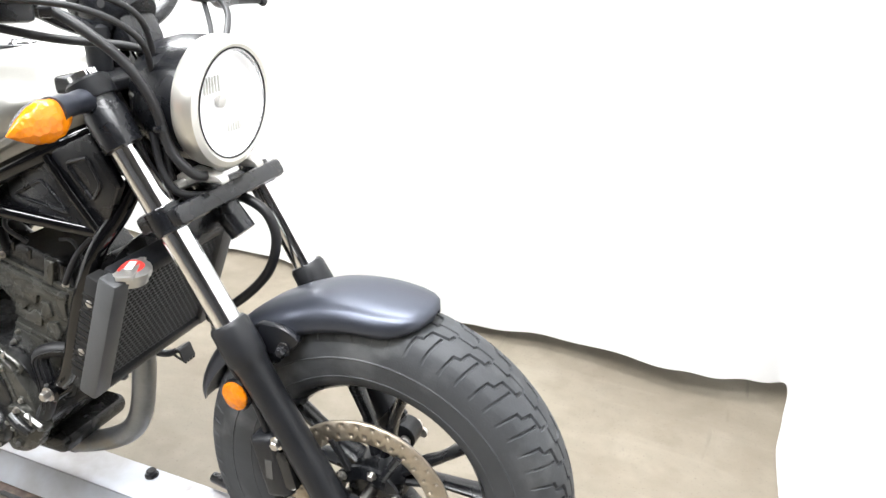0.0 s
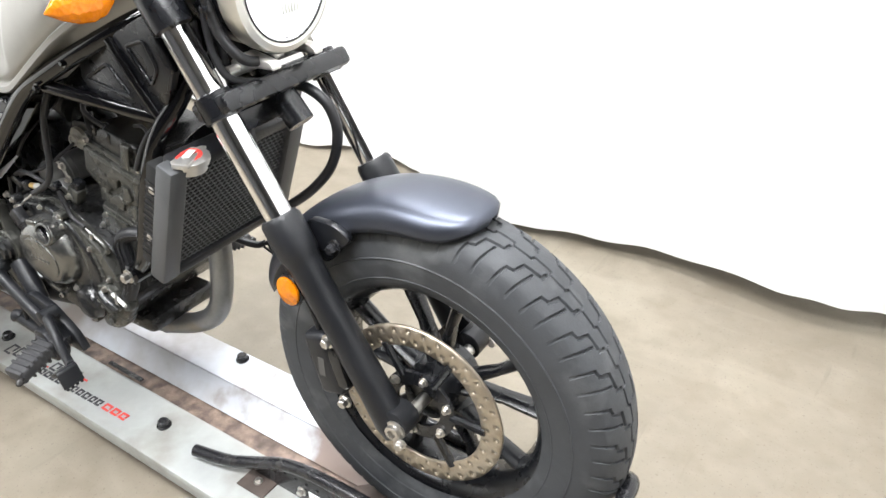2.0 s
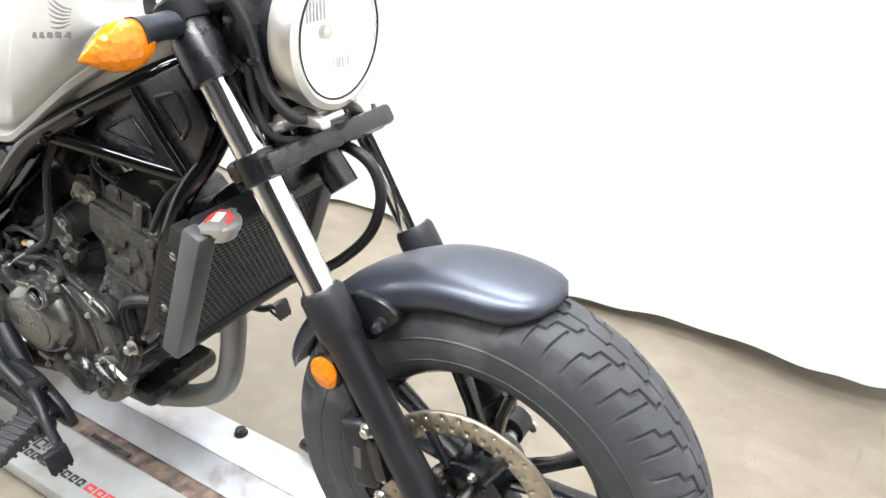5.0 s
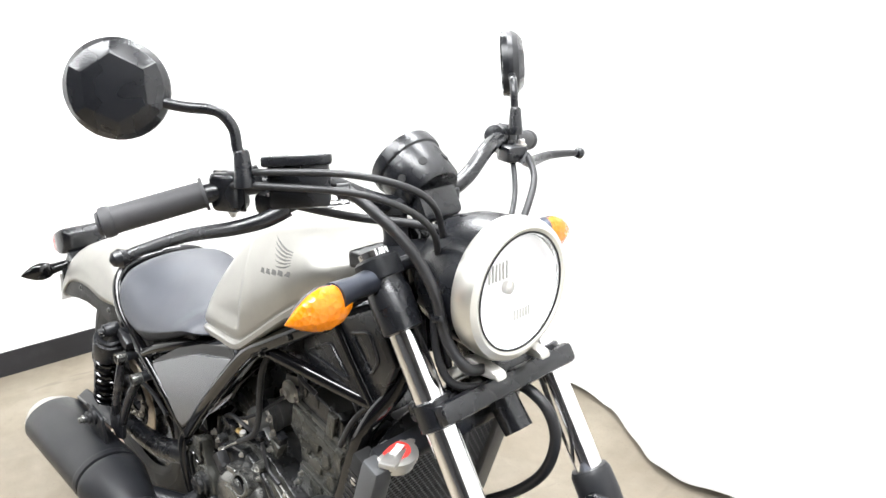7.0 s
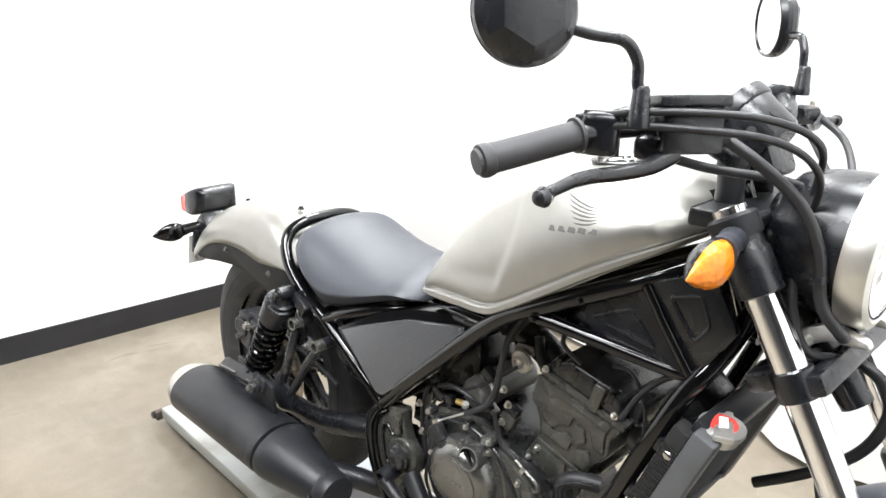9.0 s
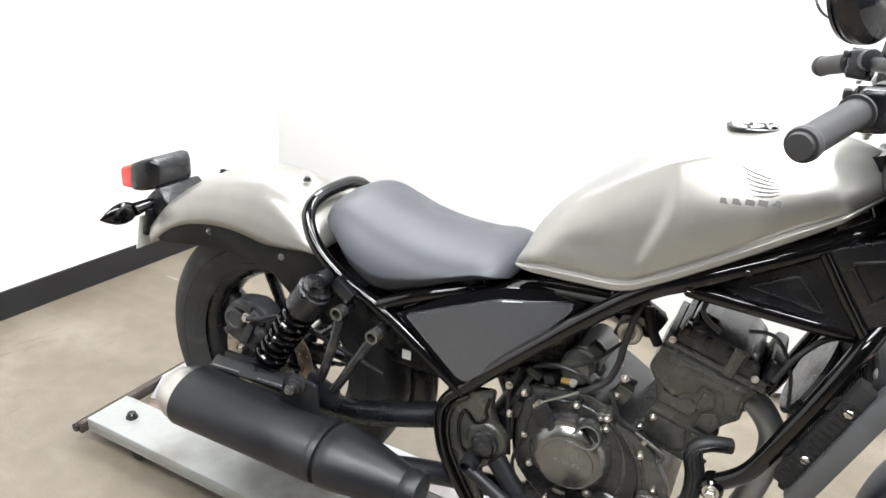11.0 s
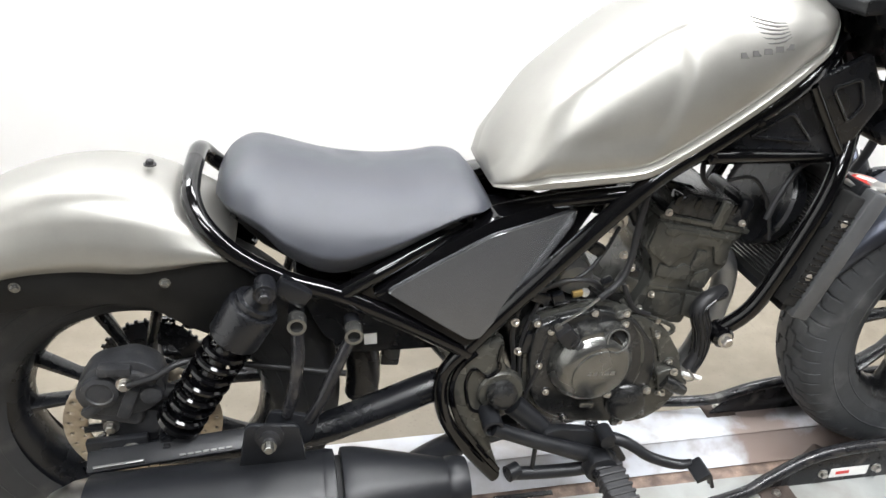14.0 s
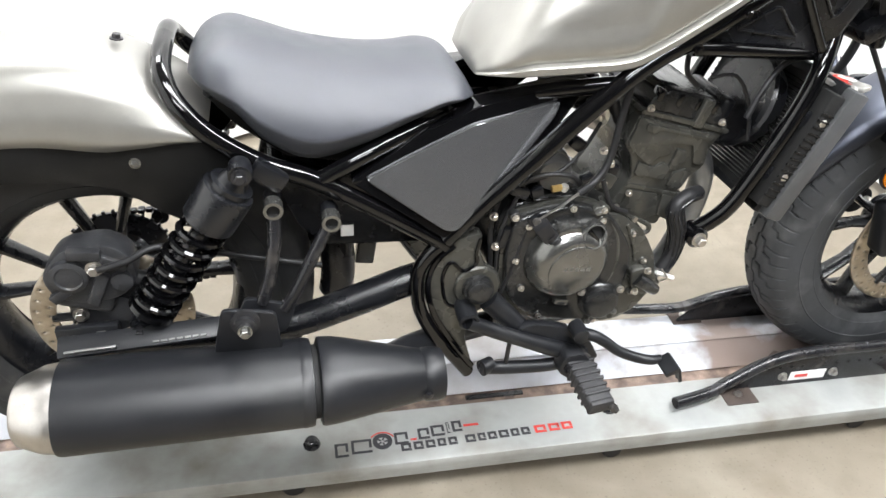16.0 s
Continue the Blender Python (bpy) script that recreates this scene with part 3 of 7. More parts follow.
# ---- motorcycle ----
bike = thing("motorcycle", (0.78, -0.03, 0.06), "matte silver and black bobber motorcycle standing on a grey dolly", "motorcycle")
# the bike stands turned three degrees on the dolly
BASE[0] = Matrix(((0.99759, -0.06942, 0.00093, 0.04634), (0.0694, 0.9975, 0.01321, -0.07596), (-0.00185, -0.01311, 0.99991, 0.05886), (0, 0, 0, 1)))
FZ, RZ = 0.345, 0.350
RAKE = 0.574
STEER_DEG = 0.0


def fork_x(z):
    return 1.500 - RAKE * (z - 0.345)


FD = Vector((-RAKE, 0, 1)).normalized()
_a = Vector((fork_x(0.8) - 0.05, 0, 0.8))
STEER = Matrix.Translation(_a) @ Matrix.Rotation(radians(STEER_DEG), 4, FD) @ Matrix.Translation(-_a)


def tyre_profile(ro, w, rim):
    """(radius, sideways) from bead to bead."""
    h = ro - rim
    pts = [(rim, -0.40 * w), (rim + 0.12 * h, -0.46 * w), (rim + 0.45 * h, -0.5 * w), (rim + 0.70 * h, -0.475 * w), (rim + 0.86 * h, -0.40 * w), (rim + 0.955 * h, -0.27 * w), (ro, -0.1 * w)]
    return pts + [(r, -s) for r, s in pts[::-1]]


def surface(prof, v, ro):
    """Radius of the tyre at sideways place v, on the tread."""
    pts = [(s, r) for r, s in prof if r > ro * 0.86]
    return cr([p[0] for p in pts], [p[1] for p in pts], v)


def wheel(name, cx, cz, ro, w, spokes, m, tread, disc_r, disc_y, deep):
    at = (cx, 0, cz)
    Y = (0, 1, 0)
    rim_r = 0.203
    rubber = M_RUBBER if deep else M_RUBBER_REAR
    # cast rim, barrel and hub in one casting
    bm = revolve([(0.200, -0.046), (0.2135, -0.050), (0.2135, -0.044), (0.203, -0.041), (0.192, -0.025), (0.186, 0), (0.192, 0.025), (0.203, 0.041), (0.2135, 0.044), (0.2135, 0.050), (0.200, 0.046),
                  (0.186, 0.03), (0.178, 0.0), (0.186, -0.03)], at, Y, 64, close=True)
    revolve([(0.02, -0.05), (0.042, -0.048), (0.05, -0.03), (0.05, 0.03), (0.042, 0.048), (0.02, 0.05)], at, Y, 28, bm)
    wob = part(name, bm, M_SATIN, bike, "black cast alloy wheel", m=m)
    for i in range(spokes):
        pair, side = i // 2, (i % 2) * 2 - 1
        a = 2 * math.pi * pair / (spokes / 2) + 0.35
        a0, a1 = a + side * 0.16, a + side * 0.26
        p = [Vector((cx + r * math.cos(q), 0, cz + r * math.sin(q))) for r, q in ((0.04, a0), (0.12, a0 + side * 0.05), (0.186, a1))]
        rings = []
        d = (p[2] - p[0]).normalized()
        n = d.cross(Vector((0, 1, 0)))
        for q, (hw, hd) in zip(p, ((0.011, 0.024), (0.008, 0.016), (0.010, 0.02))):
            rings.append([q + n * (hw * math.cos(t)) + Vector((0, hd * math.sin(t), 0)) for t in (2 * math.pi * j / 10 for j in range(10))])
        part("spoke", loft(rings), M_SATIN, wob, m=m)
    prof = tyre_profile(ro - 0.004, w, rim_r)
    path = []
    for i in range(len(prof) - 1):
        for k in range(3):
            t = k / 3
            path.append((prof[i][0] * (1 - t) + prof[i + 1][0] * t, prof[i][1] * (1 - t) + prof[i + 1][1] * t))
    path.append(prof[-1])
    sm = [path[0]] + [((path[i - 1][0] + 2 * path[i][0] + path[i + 1][0]) / 4, (path[i - 1][1] + 2 * path[i][1] + path[i + 1][1]) / 4) for i in range(1, len(path) - 1)] + [path[-1]]
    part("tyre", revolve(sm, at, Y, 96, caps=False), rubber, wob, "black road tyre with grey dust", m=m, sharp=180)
    # raised line and lettering bands on the sidewall
    for rr in (rim_r + 0.018, rim_r + 0.052):
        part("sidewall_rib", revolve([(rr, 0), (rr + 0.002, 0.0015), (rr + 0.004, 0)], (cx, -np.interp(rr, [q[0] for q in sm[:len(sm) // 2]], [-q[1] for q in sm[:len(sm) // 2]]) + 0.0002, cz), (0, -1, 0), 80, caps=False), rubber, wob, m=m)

    # tread cap: a fine skin with the grooves cut into it
    fine = 44 if deep else 24
    n_t, n_v = tread * fine, 128 if deep else 60
    st = 2 * math.pi / tread
    pitch = st * ro
    vs = np.linspace(-0.47 * w, 0.47 * w, n_v)
    us = np.arange(n_t) / float(fine)
    uu, vv = np.meshgrid(us, vs, indexing="ij")
    cut = np.zeros_like(uu)

    def groove(pts, half, depth, side, shift):
        d = np.full(uu.shape, 1.0)
        for (a0, v0), (a1, v1) in zip(pts, pts[1:]):
            for k in (-2, -1, 0, 1, 2):
                px = ((uu - shift) % 1.0 - (a0 + k)) * pitch
                py = vv - side * v0 * w
                qx, qy = (a1 - a0) * pitch, side * (v1 - v0) * w
                t = np.clip((px * qx + py * qy) / (qx * qx + qy * qy), 0, 1)
                d = np.minimum(d, np.hypot(px - t * qx, py - t * qy))
        return depth * np.clip((half + 0.0005 - d) / 0.0010, 0, 1)
    if deep:
        cut = np.maximum(cut, groove([(0.0, 0.0), (0.46, 0.0), (0.5, 0.05), (0.96, 0.05), (1.0, 0.0)], 0.0013, 0.005, -1, 0.0))
    for side, shift in ((-1, 0.0), (1, 0.5)):
        if deep:
            cut = np.maximum(cut, groove([(0.02, 0.09), (0.06, 0.165), (0.50, 0.185), (0.56, 0.265)], 0.0024, 0.006, side, shift))
            cut = np.maximum(cut, groove([(0.56, 0.265), (0.60, 0.305), (0.78, 0.32), (0.88, 0.465)], 0.0017, 0.006, side, shift))
            cut = np.maximum(cut, groove([(0.24, 0.22), (0.30, 0.32), (0.40, 0.465)], 0.0017, 0.006, side, shift))
        else:
            cut = np.maximum(cut, groove([(0.0, 0.04), (0.5, 0.08), (0.62, 0.20), (1.0, 0.30)], 0.0018, 0.0012, side, shift))
    surf = np.array([surface(prof, float(v), ro) for v in vs]) + 0.0035
    edge = np.clip((0.47 * w - np.abs(vs)) / (0.03 * w), 0, 1)
    rad = surf[None, :] - 0.0035 * (1 - edge)[None, :] - cut - 0.0004
    ang = uu * st
    co = np.stack([cx + rad * np.cos(ang), vv, cz + rad * np.sin(ang)], axis=-1).reshape(-1, 3)
    i0 = (np.arange(n_t)[:, None] * n_v + np.arange(n_v - 1)[None, :]).ravel()
    i1 = (((np.arange(n_t) + 1) % n_t)[:, None] * n_v + np.arange(n_v - 1)[None, :]).ravel()
    quads = np.stack([i0, i0 + 1, i1 + 1, i1], axis=-1)
    me = bpy.data.meshes.new("tread")
    me.from_pydata(co.tolist(), [], quads.tolist())
    me.transform((BASE[0] or Matrix()) @ (m or Matrix()))
    me.shade_smooth()
    me.set_sharp_from_angle(angle=radians(28))
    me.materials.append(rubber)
    tr = new("tread", me)
    tr.parent = wob
    tr["label"] = "zigzag tread grooves" if deep else "worn tread"
    disc_part(wob, cx, cz, disc_r, disc_y, m)
    return wob


def disc_part(parent, cx, cz, r1, y, m):
    """A drilled brake disc: real holes in a thin ring."""
    r0 = r1 - 0.036
    n_a, n_r = 66, 2
    bm = bmesh.new()

    def P(r, a):
        return (cx + r * math.cos(a), y, cz + r * math.sin(a))
    cache = {}

    def V(r, a):
        key = (round(r, 5), round(a % (2 * math.pi), 5))
        if key not in cache:
            cache[key] = bm.verts.new(P(r, a))
        return cache[key]
    st = 2 * math.pi / n_a
    for k in range(n_r):
        ra, rb = r0 + (r1 - r0) * k / n_r, r0 + (r1 - r0) * (k + 1) / n_r
        rm = (ra + rb) / 2
        for i in range(n_a):
            a0, a2 = i * st, (i + 1) * st
            a1 = (a0 + a2) / 2
            if (i + k) % 2:
                bm.faces.new((V(ra, a0), V(ra, a1), V(ra, a2), V(rm, a2), V(rb, a2), V(rb, a1), V(rb, a0), V(rm, a0)))
                continue
            ring = [(ra, a0), (ra, a1), (ra, a2), (rm, a2), (rb, a2), (rb, a1), (rb, a0), (rm, a0)]
            hole = []
            for q in range(8):
                t = -math.pi * 3 / 4 + q * math.pi / 4
                hole.append(bm.verts.new(P(rm + 0.0027 * math.sin(t), a1 + 0.0027 * math.cos(t) / rm)))
            for q in range(8):
                bm.faces.new((V(*ring[q]), V(*ring[(q + 1) % 8]), hole[(q + 1) % 8], hole[q]))
    part("brake_disc", bm, M_DISC, parent, "brown-tinted drilled steel brake disc", m=m, thick=0.0045)
    bm = revolve([(0.040, -0.003), (0.064, -0.003), (0.064, 0.003), (0.040, 0.003)], (cx, y, cz), (0, 1, 0), 40, close=True)
    carrier = part("disc_carrier", bm, M_SATIN, parent, m=m)
    for i in range(6):
        a = i * math.pi / 3
        p = [Vector((cx + r * math.cos(a), y, cz + r * math.sin(a))) for r in (0.058, r0 + 0.006)]
        part("carrier_arm", tube(p, 0.007, None, 8, straight=True), M_SATIN, parent, m=m)
    for i in range(6):
        a = i * math.pi / 3 + 0.3
        part("disc_bolt", hex_bolt((cx + 0.055 * math.cos(a), y - 0.003, cz + 0.055 * math.sin(a)), (0, -1, 0), 0.0055, 0.007), M_STEEL, parent, m=m)


front_wheel = wheel("front_wheel", fork_x(FZ) + 0.025, FZ, 0.322, 0.130, 10, STEER, 32, 0.148, -0.068, 1)
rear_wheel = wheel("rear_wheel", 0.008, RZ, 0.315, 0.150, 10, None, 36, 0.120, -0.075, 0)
part("axle", tube([(fork_x(FZ) + 0.024, -0.135, FZ), (fork_x(FZ) + 0.024, 0.135, FZ)], 0.011, straight=True), M_STEEL, front_wheel, m=STEER)
part("axle", tube([(0, -0.15, RZ), (0, 0.15, RZ)], 0.011, straight=True), M_STEEL, rear_wheel)

# fork
fork = part("fork", tube([(fork_x(0.72), 0, 0.745), (fork_x(1.0) - 0.045, 0, 1.0)], 0.022, straight=True), M_SATIN, bike, "black fork with chrome tubes", m=STEER)
for s in (-1, 1):
    y = s * 0.113

    def fp(z, off=0.0):
        return Vector((fork_x(z) + off, y, z))
    leg = revolve([(0.012, -0.030), (0.024, -0.028), (0.028, -0.005), (0.026, 0.05), (0.0245, 0.2), (0.0255, 0.27), (0.028, 0.285), (0.0305, 0.29), (0.0315, 0.31), (0.0305, 0.345), (0.027, 0.352), (0.021, 0.353)], fp(0.345), FD, 24)
    part("lower_leg", leg, M_MATTE, fork, "matte black fork leg", m=STEER)
    foot = revolve([(0.022, -0.021), (0.026, -0.018), (0.026, 0.018), (0.022, 0.021)], (fork_x(FZ) + 0.016, y * 0.99, FZ + 0.002), (0, 1, 0), 22)
    part("axle_clamp", foot, M_MATTE, fork, m=STEER)
    part("chrome_tube", revolve([(0.0215, 0), (0.0215, 0.40)], fp(0.650), FD, 28), M_CHROME, fork, "polished chrome fork tube", m=STEER)
    part("upper_clamp", revolve([(0.021, 0), (0.029, 0.003), (0.030, 0.055), (0.027, 0.062), (0.0265, 0.075)], fp(0.898), FD, 24), M_SATIN, fork, m=STEER)
    part("fork_cap", revolve([(0.030, 0), (0.031, 0.004), (0.031, 0.026), (0.027, 0.030), (0.018, 0.031), (0.016, 0.027)], fp(0.963), FD, 24), M_MATTE, fork, m=STEER)
    part("cap_bolt", revolve([(0.014, 0), (0.014, 0.007), (0.011, 0.009)], fp(0.990), FD, 6), M_STEEL, fork, m=STEER)
    part("axle_bolt", revolve([(0.017, 0), (0.017, 0.004), (0.0125, 0.005), (0.0125, 0.012), (0.007, 0.0125), (0.006, 0.006)], (fork_x(FZ) + 0.024, s * 0.132, FZ), (0, s, 0), 12), M_STEEL, fork, "steel axle bolt", m=STEER)
    part("pinch_bolt", hex_bolt(Vector(fp(0.33)) + Vector((0.028, s * 0.028, 0.0)), (0.3, s, 0), 0.007, 0.008), M_STEEL, fork, m=STEER)
    part("clamp_band", revolve([(0.0215, 0), (0.0265, 0.002), (0.0265, 0.038), (0.0215, 0.040)], fp(0.782), FD, 24), M_SATIN, fork, m=STEER)
rot = Matrix.Rotation(-math.atan(RAKE), 4, "Y")
part("lower_bridge", box((fork_x(0.80) + 0.025, 0.004, 0.810), (0.027, 0.268, 0.030), bevel=0.008, rot=rot), M_SATIN, fork, "black bridge across both fork tubes", m=STEER)
part("lower_triple", box((fork_x(0.80) - 0.03, 0, 0.79), (0.07, 0.22, 0.03), bevel=0.008, rot=rot), M_SATIN, fork, m=STEER)
part("top_triple", prism(rounded([(fork_x(0.98) - 0.058, 0.990), (fork_x(0.98) + 0.022, 0.990), (fork_x(0.98) + 0.022, 0.970), (fork_x(0.98) - 0.058, 0.966)], 0.006), -0.120, 0.120, 0.004), M_MATTE, fork, m=STEER)
# amber side reflectors
for s in (-1, 1):
    c = Vector((1.336, s * 0.118, 0.530))
    part("reflector_back", revolve([(0.026, 0), (0.027, 0.004), (0.025, 0.008)], c, (-0.1, s, 0.05), 24), M_SATIN, fork, m=STEER)
    part("reflector", revolve([(0.0235, 0.006), (0.0235, 0.011), (0.019, 0.0135), (0.006, 0.0145)], c, (-0.1, s, 0.05), 24), M_AMBER, fork, "round amber reflector", m=STEER)
# front brake caliper
c = Vector((1.390, -0.108, 0.412))
cal = part("front_caliper", box(c, (0.05, 0.05, 0.115), bevel=0.012, rot=Matrix.Rotation(radians(-14), 4, "Y"), seg=3), M_MATTE, bike, "dark cast brake caliper", m=STEER)
part("caliper_bridge", box(c + Vector((0.024, 0.012, 0.0)), (0.03, 0.07, 0.075), bevel=0.008, rot=Matrix.Rotation(radians(-14), 4, "Y")), M_ENGINE, cal, m=STEER)
for dz in (0.055, -0.055):
    part("caliper_bolt", hex_bolt(c + Vector((0.018 + (0.0 if dz > 0 else 0.02), -0.022, dz)), (0, -1, 0), 0.008, 0.01), M_STEEL, cal, m=STEER)
part("print", box(c + Vector((0.0, -0.0255, 0.0)), (0.012, 0.001, 0.035)), M_GREYINK, cal, m=STEER)
part("brake_pipe", tube([c + Vector((-0.01, -0.01, 0.06)), (1.362, -0.118, 0.520), (1.322, -0.116, 0.580), (1.296, -0.108, 0.630), (1.270, -0.085, 0.690), (1.24, -0.06, 0.75)], 0.0045), M_HOSE, cal, m=STEER)
# left side speed sensor bracket seen through the spokes
part("sensor_arm", box((1.485, 0.085, 0.37), (0.03, 0.012, 0.12), bevel=0.004, rot=Matrix.Rotation(radians(35), 4, "Y")), M_SATIN, fork, m=STEER)


def shell_fender(name, cx, cz, stations, w, mat, thick, m, label, boxy=False, yc=0.0):
    """stations: angle in degrees, top radius, edge radius, width factor."""
    A = [s[0] for s in stations]
    rings = []
    for k in range(49):
        a = A[0] + (A[-1] - A[0]) * k / 48
        rt, rl, wf = (cr(A, [s[i] for s in stations], a) for i in (1, 2, 3))
        ww = w * wf
        prof = [(1.0, 0.0), (1.0, 0.20), (0.985, 0.42), (0.94, 0.60), (0.86, 0.74), (0.72, 0.86), (0.50, 0.95), (0.25, 0.99), (0.0, 1.0)]
        if boxy:
            prof = [(1.0, 0.0), (1.0, 0.15), (0.99, 0.30), (0.965, 0.42), (0.935, 0.50), (0.90, 0.62), (0.84, 0.75), (0.73, 0.86), (0.56, 0.94), (0.34, 0.985), (0.16, 1.0), (0.0, 1.0)]
        pts = [(-y * ww, rl + (rt - rl) * h) for y, h in prof]
        pts += [(-y, r) for y, r in pts[-2::-1]]
        rings.append([(cx + r * math.cos(radians(a)), y + yc, cz + r * math.sin(radians(a))) for y, r in pts])
    return part(name, loft(rings, ring_closed=False), mat, bike, label, m=m, thick=thick, sharp=60)


ff = shell_fender("front_fender", fork_x(FZ) + 0.012, FZ, [(72.5, 0.343, 0.335, 0.16), (73.5, 0.346, 0.331, 0.46), (75.5, 0.347, 0.324, 0.72), (79, 0.346, 0.313, 0.91), (84, 0.345, 0.306, 1.01), (91, 0.345, 0.303, 1.03), (102, 0.345, 0.298, 1.01), (109, 0.343, 0.295, 1.0), (118, 0.341, 0.295, 0.98), (132, 0.341, 0.300, 0.93), (148, 0.340, 0.310, 0.80), (160, 0.339, 0.322, 0.58), (168, 0.338, 0.334, 0.25)],
                  0.069, M_FENDER, 0.003, STEER, "dark blue-black satin front fender")
for s in (-1, 1):
    part("fender_stay", prism(rounded([(fork_x(0.62) - 0.02, 0.575), (fork_x(0.62) + 0.01, 0.640), (1.40, 0.640), (1.430, 0.622), (1.405, 0.598), (1.385, 0.572)], 0.012), s * 0.070, s * 0.084, 0.002), M_SATIN, ff, m=STEER)
    part("stay_bolt", hex_bolt((1.400, s * 0.084, 0.605), (0, s, 0), 0.008, 0.012), M_BLACKSTEEL, ff, m=STEER)

rf = shell_fender("rear_fender", 0.0, RZ, [(60, 0.375, 0.362, 1.0), (65, 0.387, 0.346, 1.01), (71, 0.400, 0.328, 1.02), (80, 0.418, 0.312, 1.02), (94, 0.424, 0.318, 1.01), (111, 0.418, 0.333, 1.0), (123, 0.409, 0.345, 0.99), (134, 0.400, 0.352, 0.98), (139, 0.393, 0.356, 0.95), (141, 0.384, 0.358, 0.85)],
                  0.110, M_PAINT, 0.004, None, "matte silver rear fender with exposed bolts", True, -0.022)
for s in (-1, 1):
    low = [(135, 0.366), (125, 0.360), (115, 0.350), (100, 0.334), (88, 0.322), (75, 0.336), (62, 0.362), (50, 0.362)]
    bot = [(50, 0.24), (62, 0.238), (75, 0.256), (90, 0.262), (105, 0.274), (118, 0.292), (128, 0.315), (135, 0.345)]
    poly = [(r * math.cos(radians(a)), RZ + r * math.sin(radians(a))) for a, r in low + bot]
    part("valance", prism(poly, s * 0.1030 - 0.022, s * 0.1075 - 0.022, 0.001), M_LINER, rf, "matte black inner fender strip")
    for x, z in ((-0.097, 0.648), (0.091, 0.636)):
        part("valance_bolt", hex_bolt((x, s * 0.1075 - 0.022, z), (0, s, 0), 0.0052, 0.004), M_CASE, rf)
    for x, y, z in ((0.079, 0.026, 0.769), (-0.138, 0.036, 0.747)):
        if s < 0:
            part("top_bolt", hex_bolt((x, s * y, z), (x * 0.6, 0, z - RZ), 0.006, 0.006), M_BLACKSTEEL, rf)

# tank: a teardrop with a sharp shoulder, a knee hollow and a rolled seam lip
TX = [0.566, 0.582, 0.62, 0.70, 0.79, 0.87, 0.95, 1.03, 1.08, 1.105]
TT = [0.745, 0.784, 0.836, 0.908, 0.968, 1.001, 1.014, 1.011, 0.996, 0.974]
BX = [0.566, 0.582, 0.62, 0.70, 0.772, 0.820, 0.885, 0.95, 1.03, 1.08, 1.105]
TB = [0.724, 0.733, 0.738, 0.745, 0.754, 0.779, 0.820, 0.862, 0.910, 0.941, 0.953]
TW = [0.074, 0.106, 0.127, 0.139, 0.149, 0.152, 0.147, 0.122, 0.090, 0.058]
CX = [0.566, 0.586, 0.64, 0.70, 0.76, 0.818, 0.88, 0.97, 1.03, 1.08, 1.105]
CZ = [0.736, 0.770, 0.842, 0.889, 0.930, 0.962, 0.983, 0.990, 0.986, 0.975, 0.962]
CY = [0.040, 0.068, 0.092, 0.104, 0.110, 0.113, 0.112, 0.098, 0.074, 0.050, 0.032]


def step_(e0, e1, v):
    t = min(1.0, max(0.0, (v - e0) / (e1 - e0)))
    return t * t * (3 - 2 * t)


def tank_side(x, z):
    """Half width of the tank's side skin at that place, from the lip to the shoulder."""
    zb, w, zc, yc = cr(BX, TB, x), cr(TX, TW, x), cr(CX, CZ, x), cr(CX, CY, x)
    k = min(1.0, (zc - zb) / 0.1)
    z0 = zb + 0.024 * k
    h = min(1.0, max(0.0, (z - z0) / max(1e-4, zc - z0)))
    y = w - 0.001 + (yc - w) * h ** 2.4 + 0.006 * math.sin(math.pi * h) * k
    # hollow for the knee, with a crisp curved front edge and a lower border
    front = cr([0.76, 0.80, 0.826, 0.87, 0.913, 0.95], [0.775, 0.794, 0.801, 0.816, 0.823, 0.815], z)
    low = cr([0.55, 0.574, 0.644, 0.765, 0.82], [0.752, 0.757, 0.775, 0.792, 0.80], x)
    f = (1 - step_(front - 0.020, front + 0.005, x)) * step_(low - 0.012, low + 0.030, z) * step_(0.552, 0.62, x)
    y -= 0.0085 * f * (0.4 + 0.6 * (1 - h))
    # front facet, turned inwards ahead of a slanting edge
    g = x - (1.035 - 0.55 * (z - 0.945))
    if g > 0:
        y -= 0.42 * g
    return max(y, 0.012)


rings = []
for k in range(141):
    x = TX[0] + (TX[-1] - TX[0]) * k / 140
    zt, zb, w, zc = cr(TX, TT, x), cr(BX, TB, x), cr(TX, TW, x), cr(CX, CZ, x)
    zc = min(zc, zt - 0.004)
    q = min(1.0, (zc - zb) / 0.1)
    wl = tank_side(x, zb + 0.024 * q)
    pts = [(0.0, zb - 0.004), (0.6 * wl, zb - 0.004), (0.94 * wl, zb - 0.002), (wl + 0.003, zb - 0.0005), (wl + 0.0055, zb + 0.002 * q), (wl + 0.0055, zb + 0.011 * q), (wl + 0.003, zb + 0.0135 * q),
           (wl - 0.003, zb + 0.0150 * q), (wl - 0.0035, zb + 0.0175 * q), (wl - 0.001, zb + 0.0215 * q)]
    for j in range(25):
        z = zb + 0.024 * q + (zc - zb - 0.024 * q) * j / 24
        pts.append((tank_side(x, z), z))
    ys, zs = pts[-1]
    for j in range(1, 11):
        t = j / 10
        pts.append((ys * (1 - t), zs + (zt - zs) * math.sin(t * math.pi / 2) ** 0.85))
    ring = [(x, -y, z) for y, z in pts]
    ring += [(x, y, z) for y, z in pts[-2:0:-1]]
    rings.append(ring)
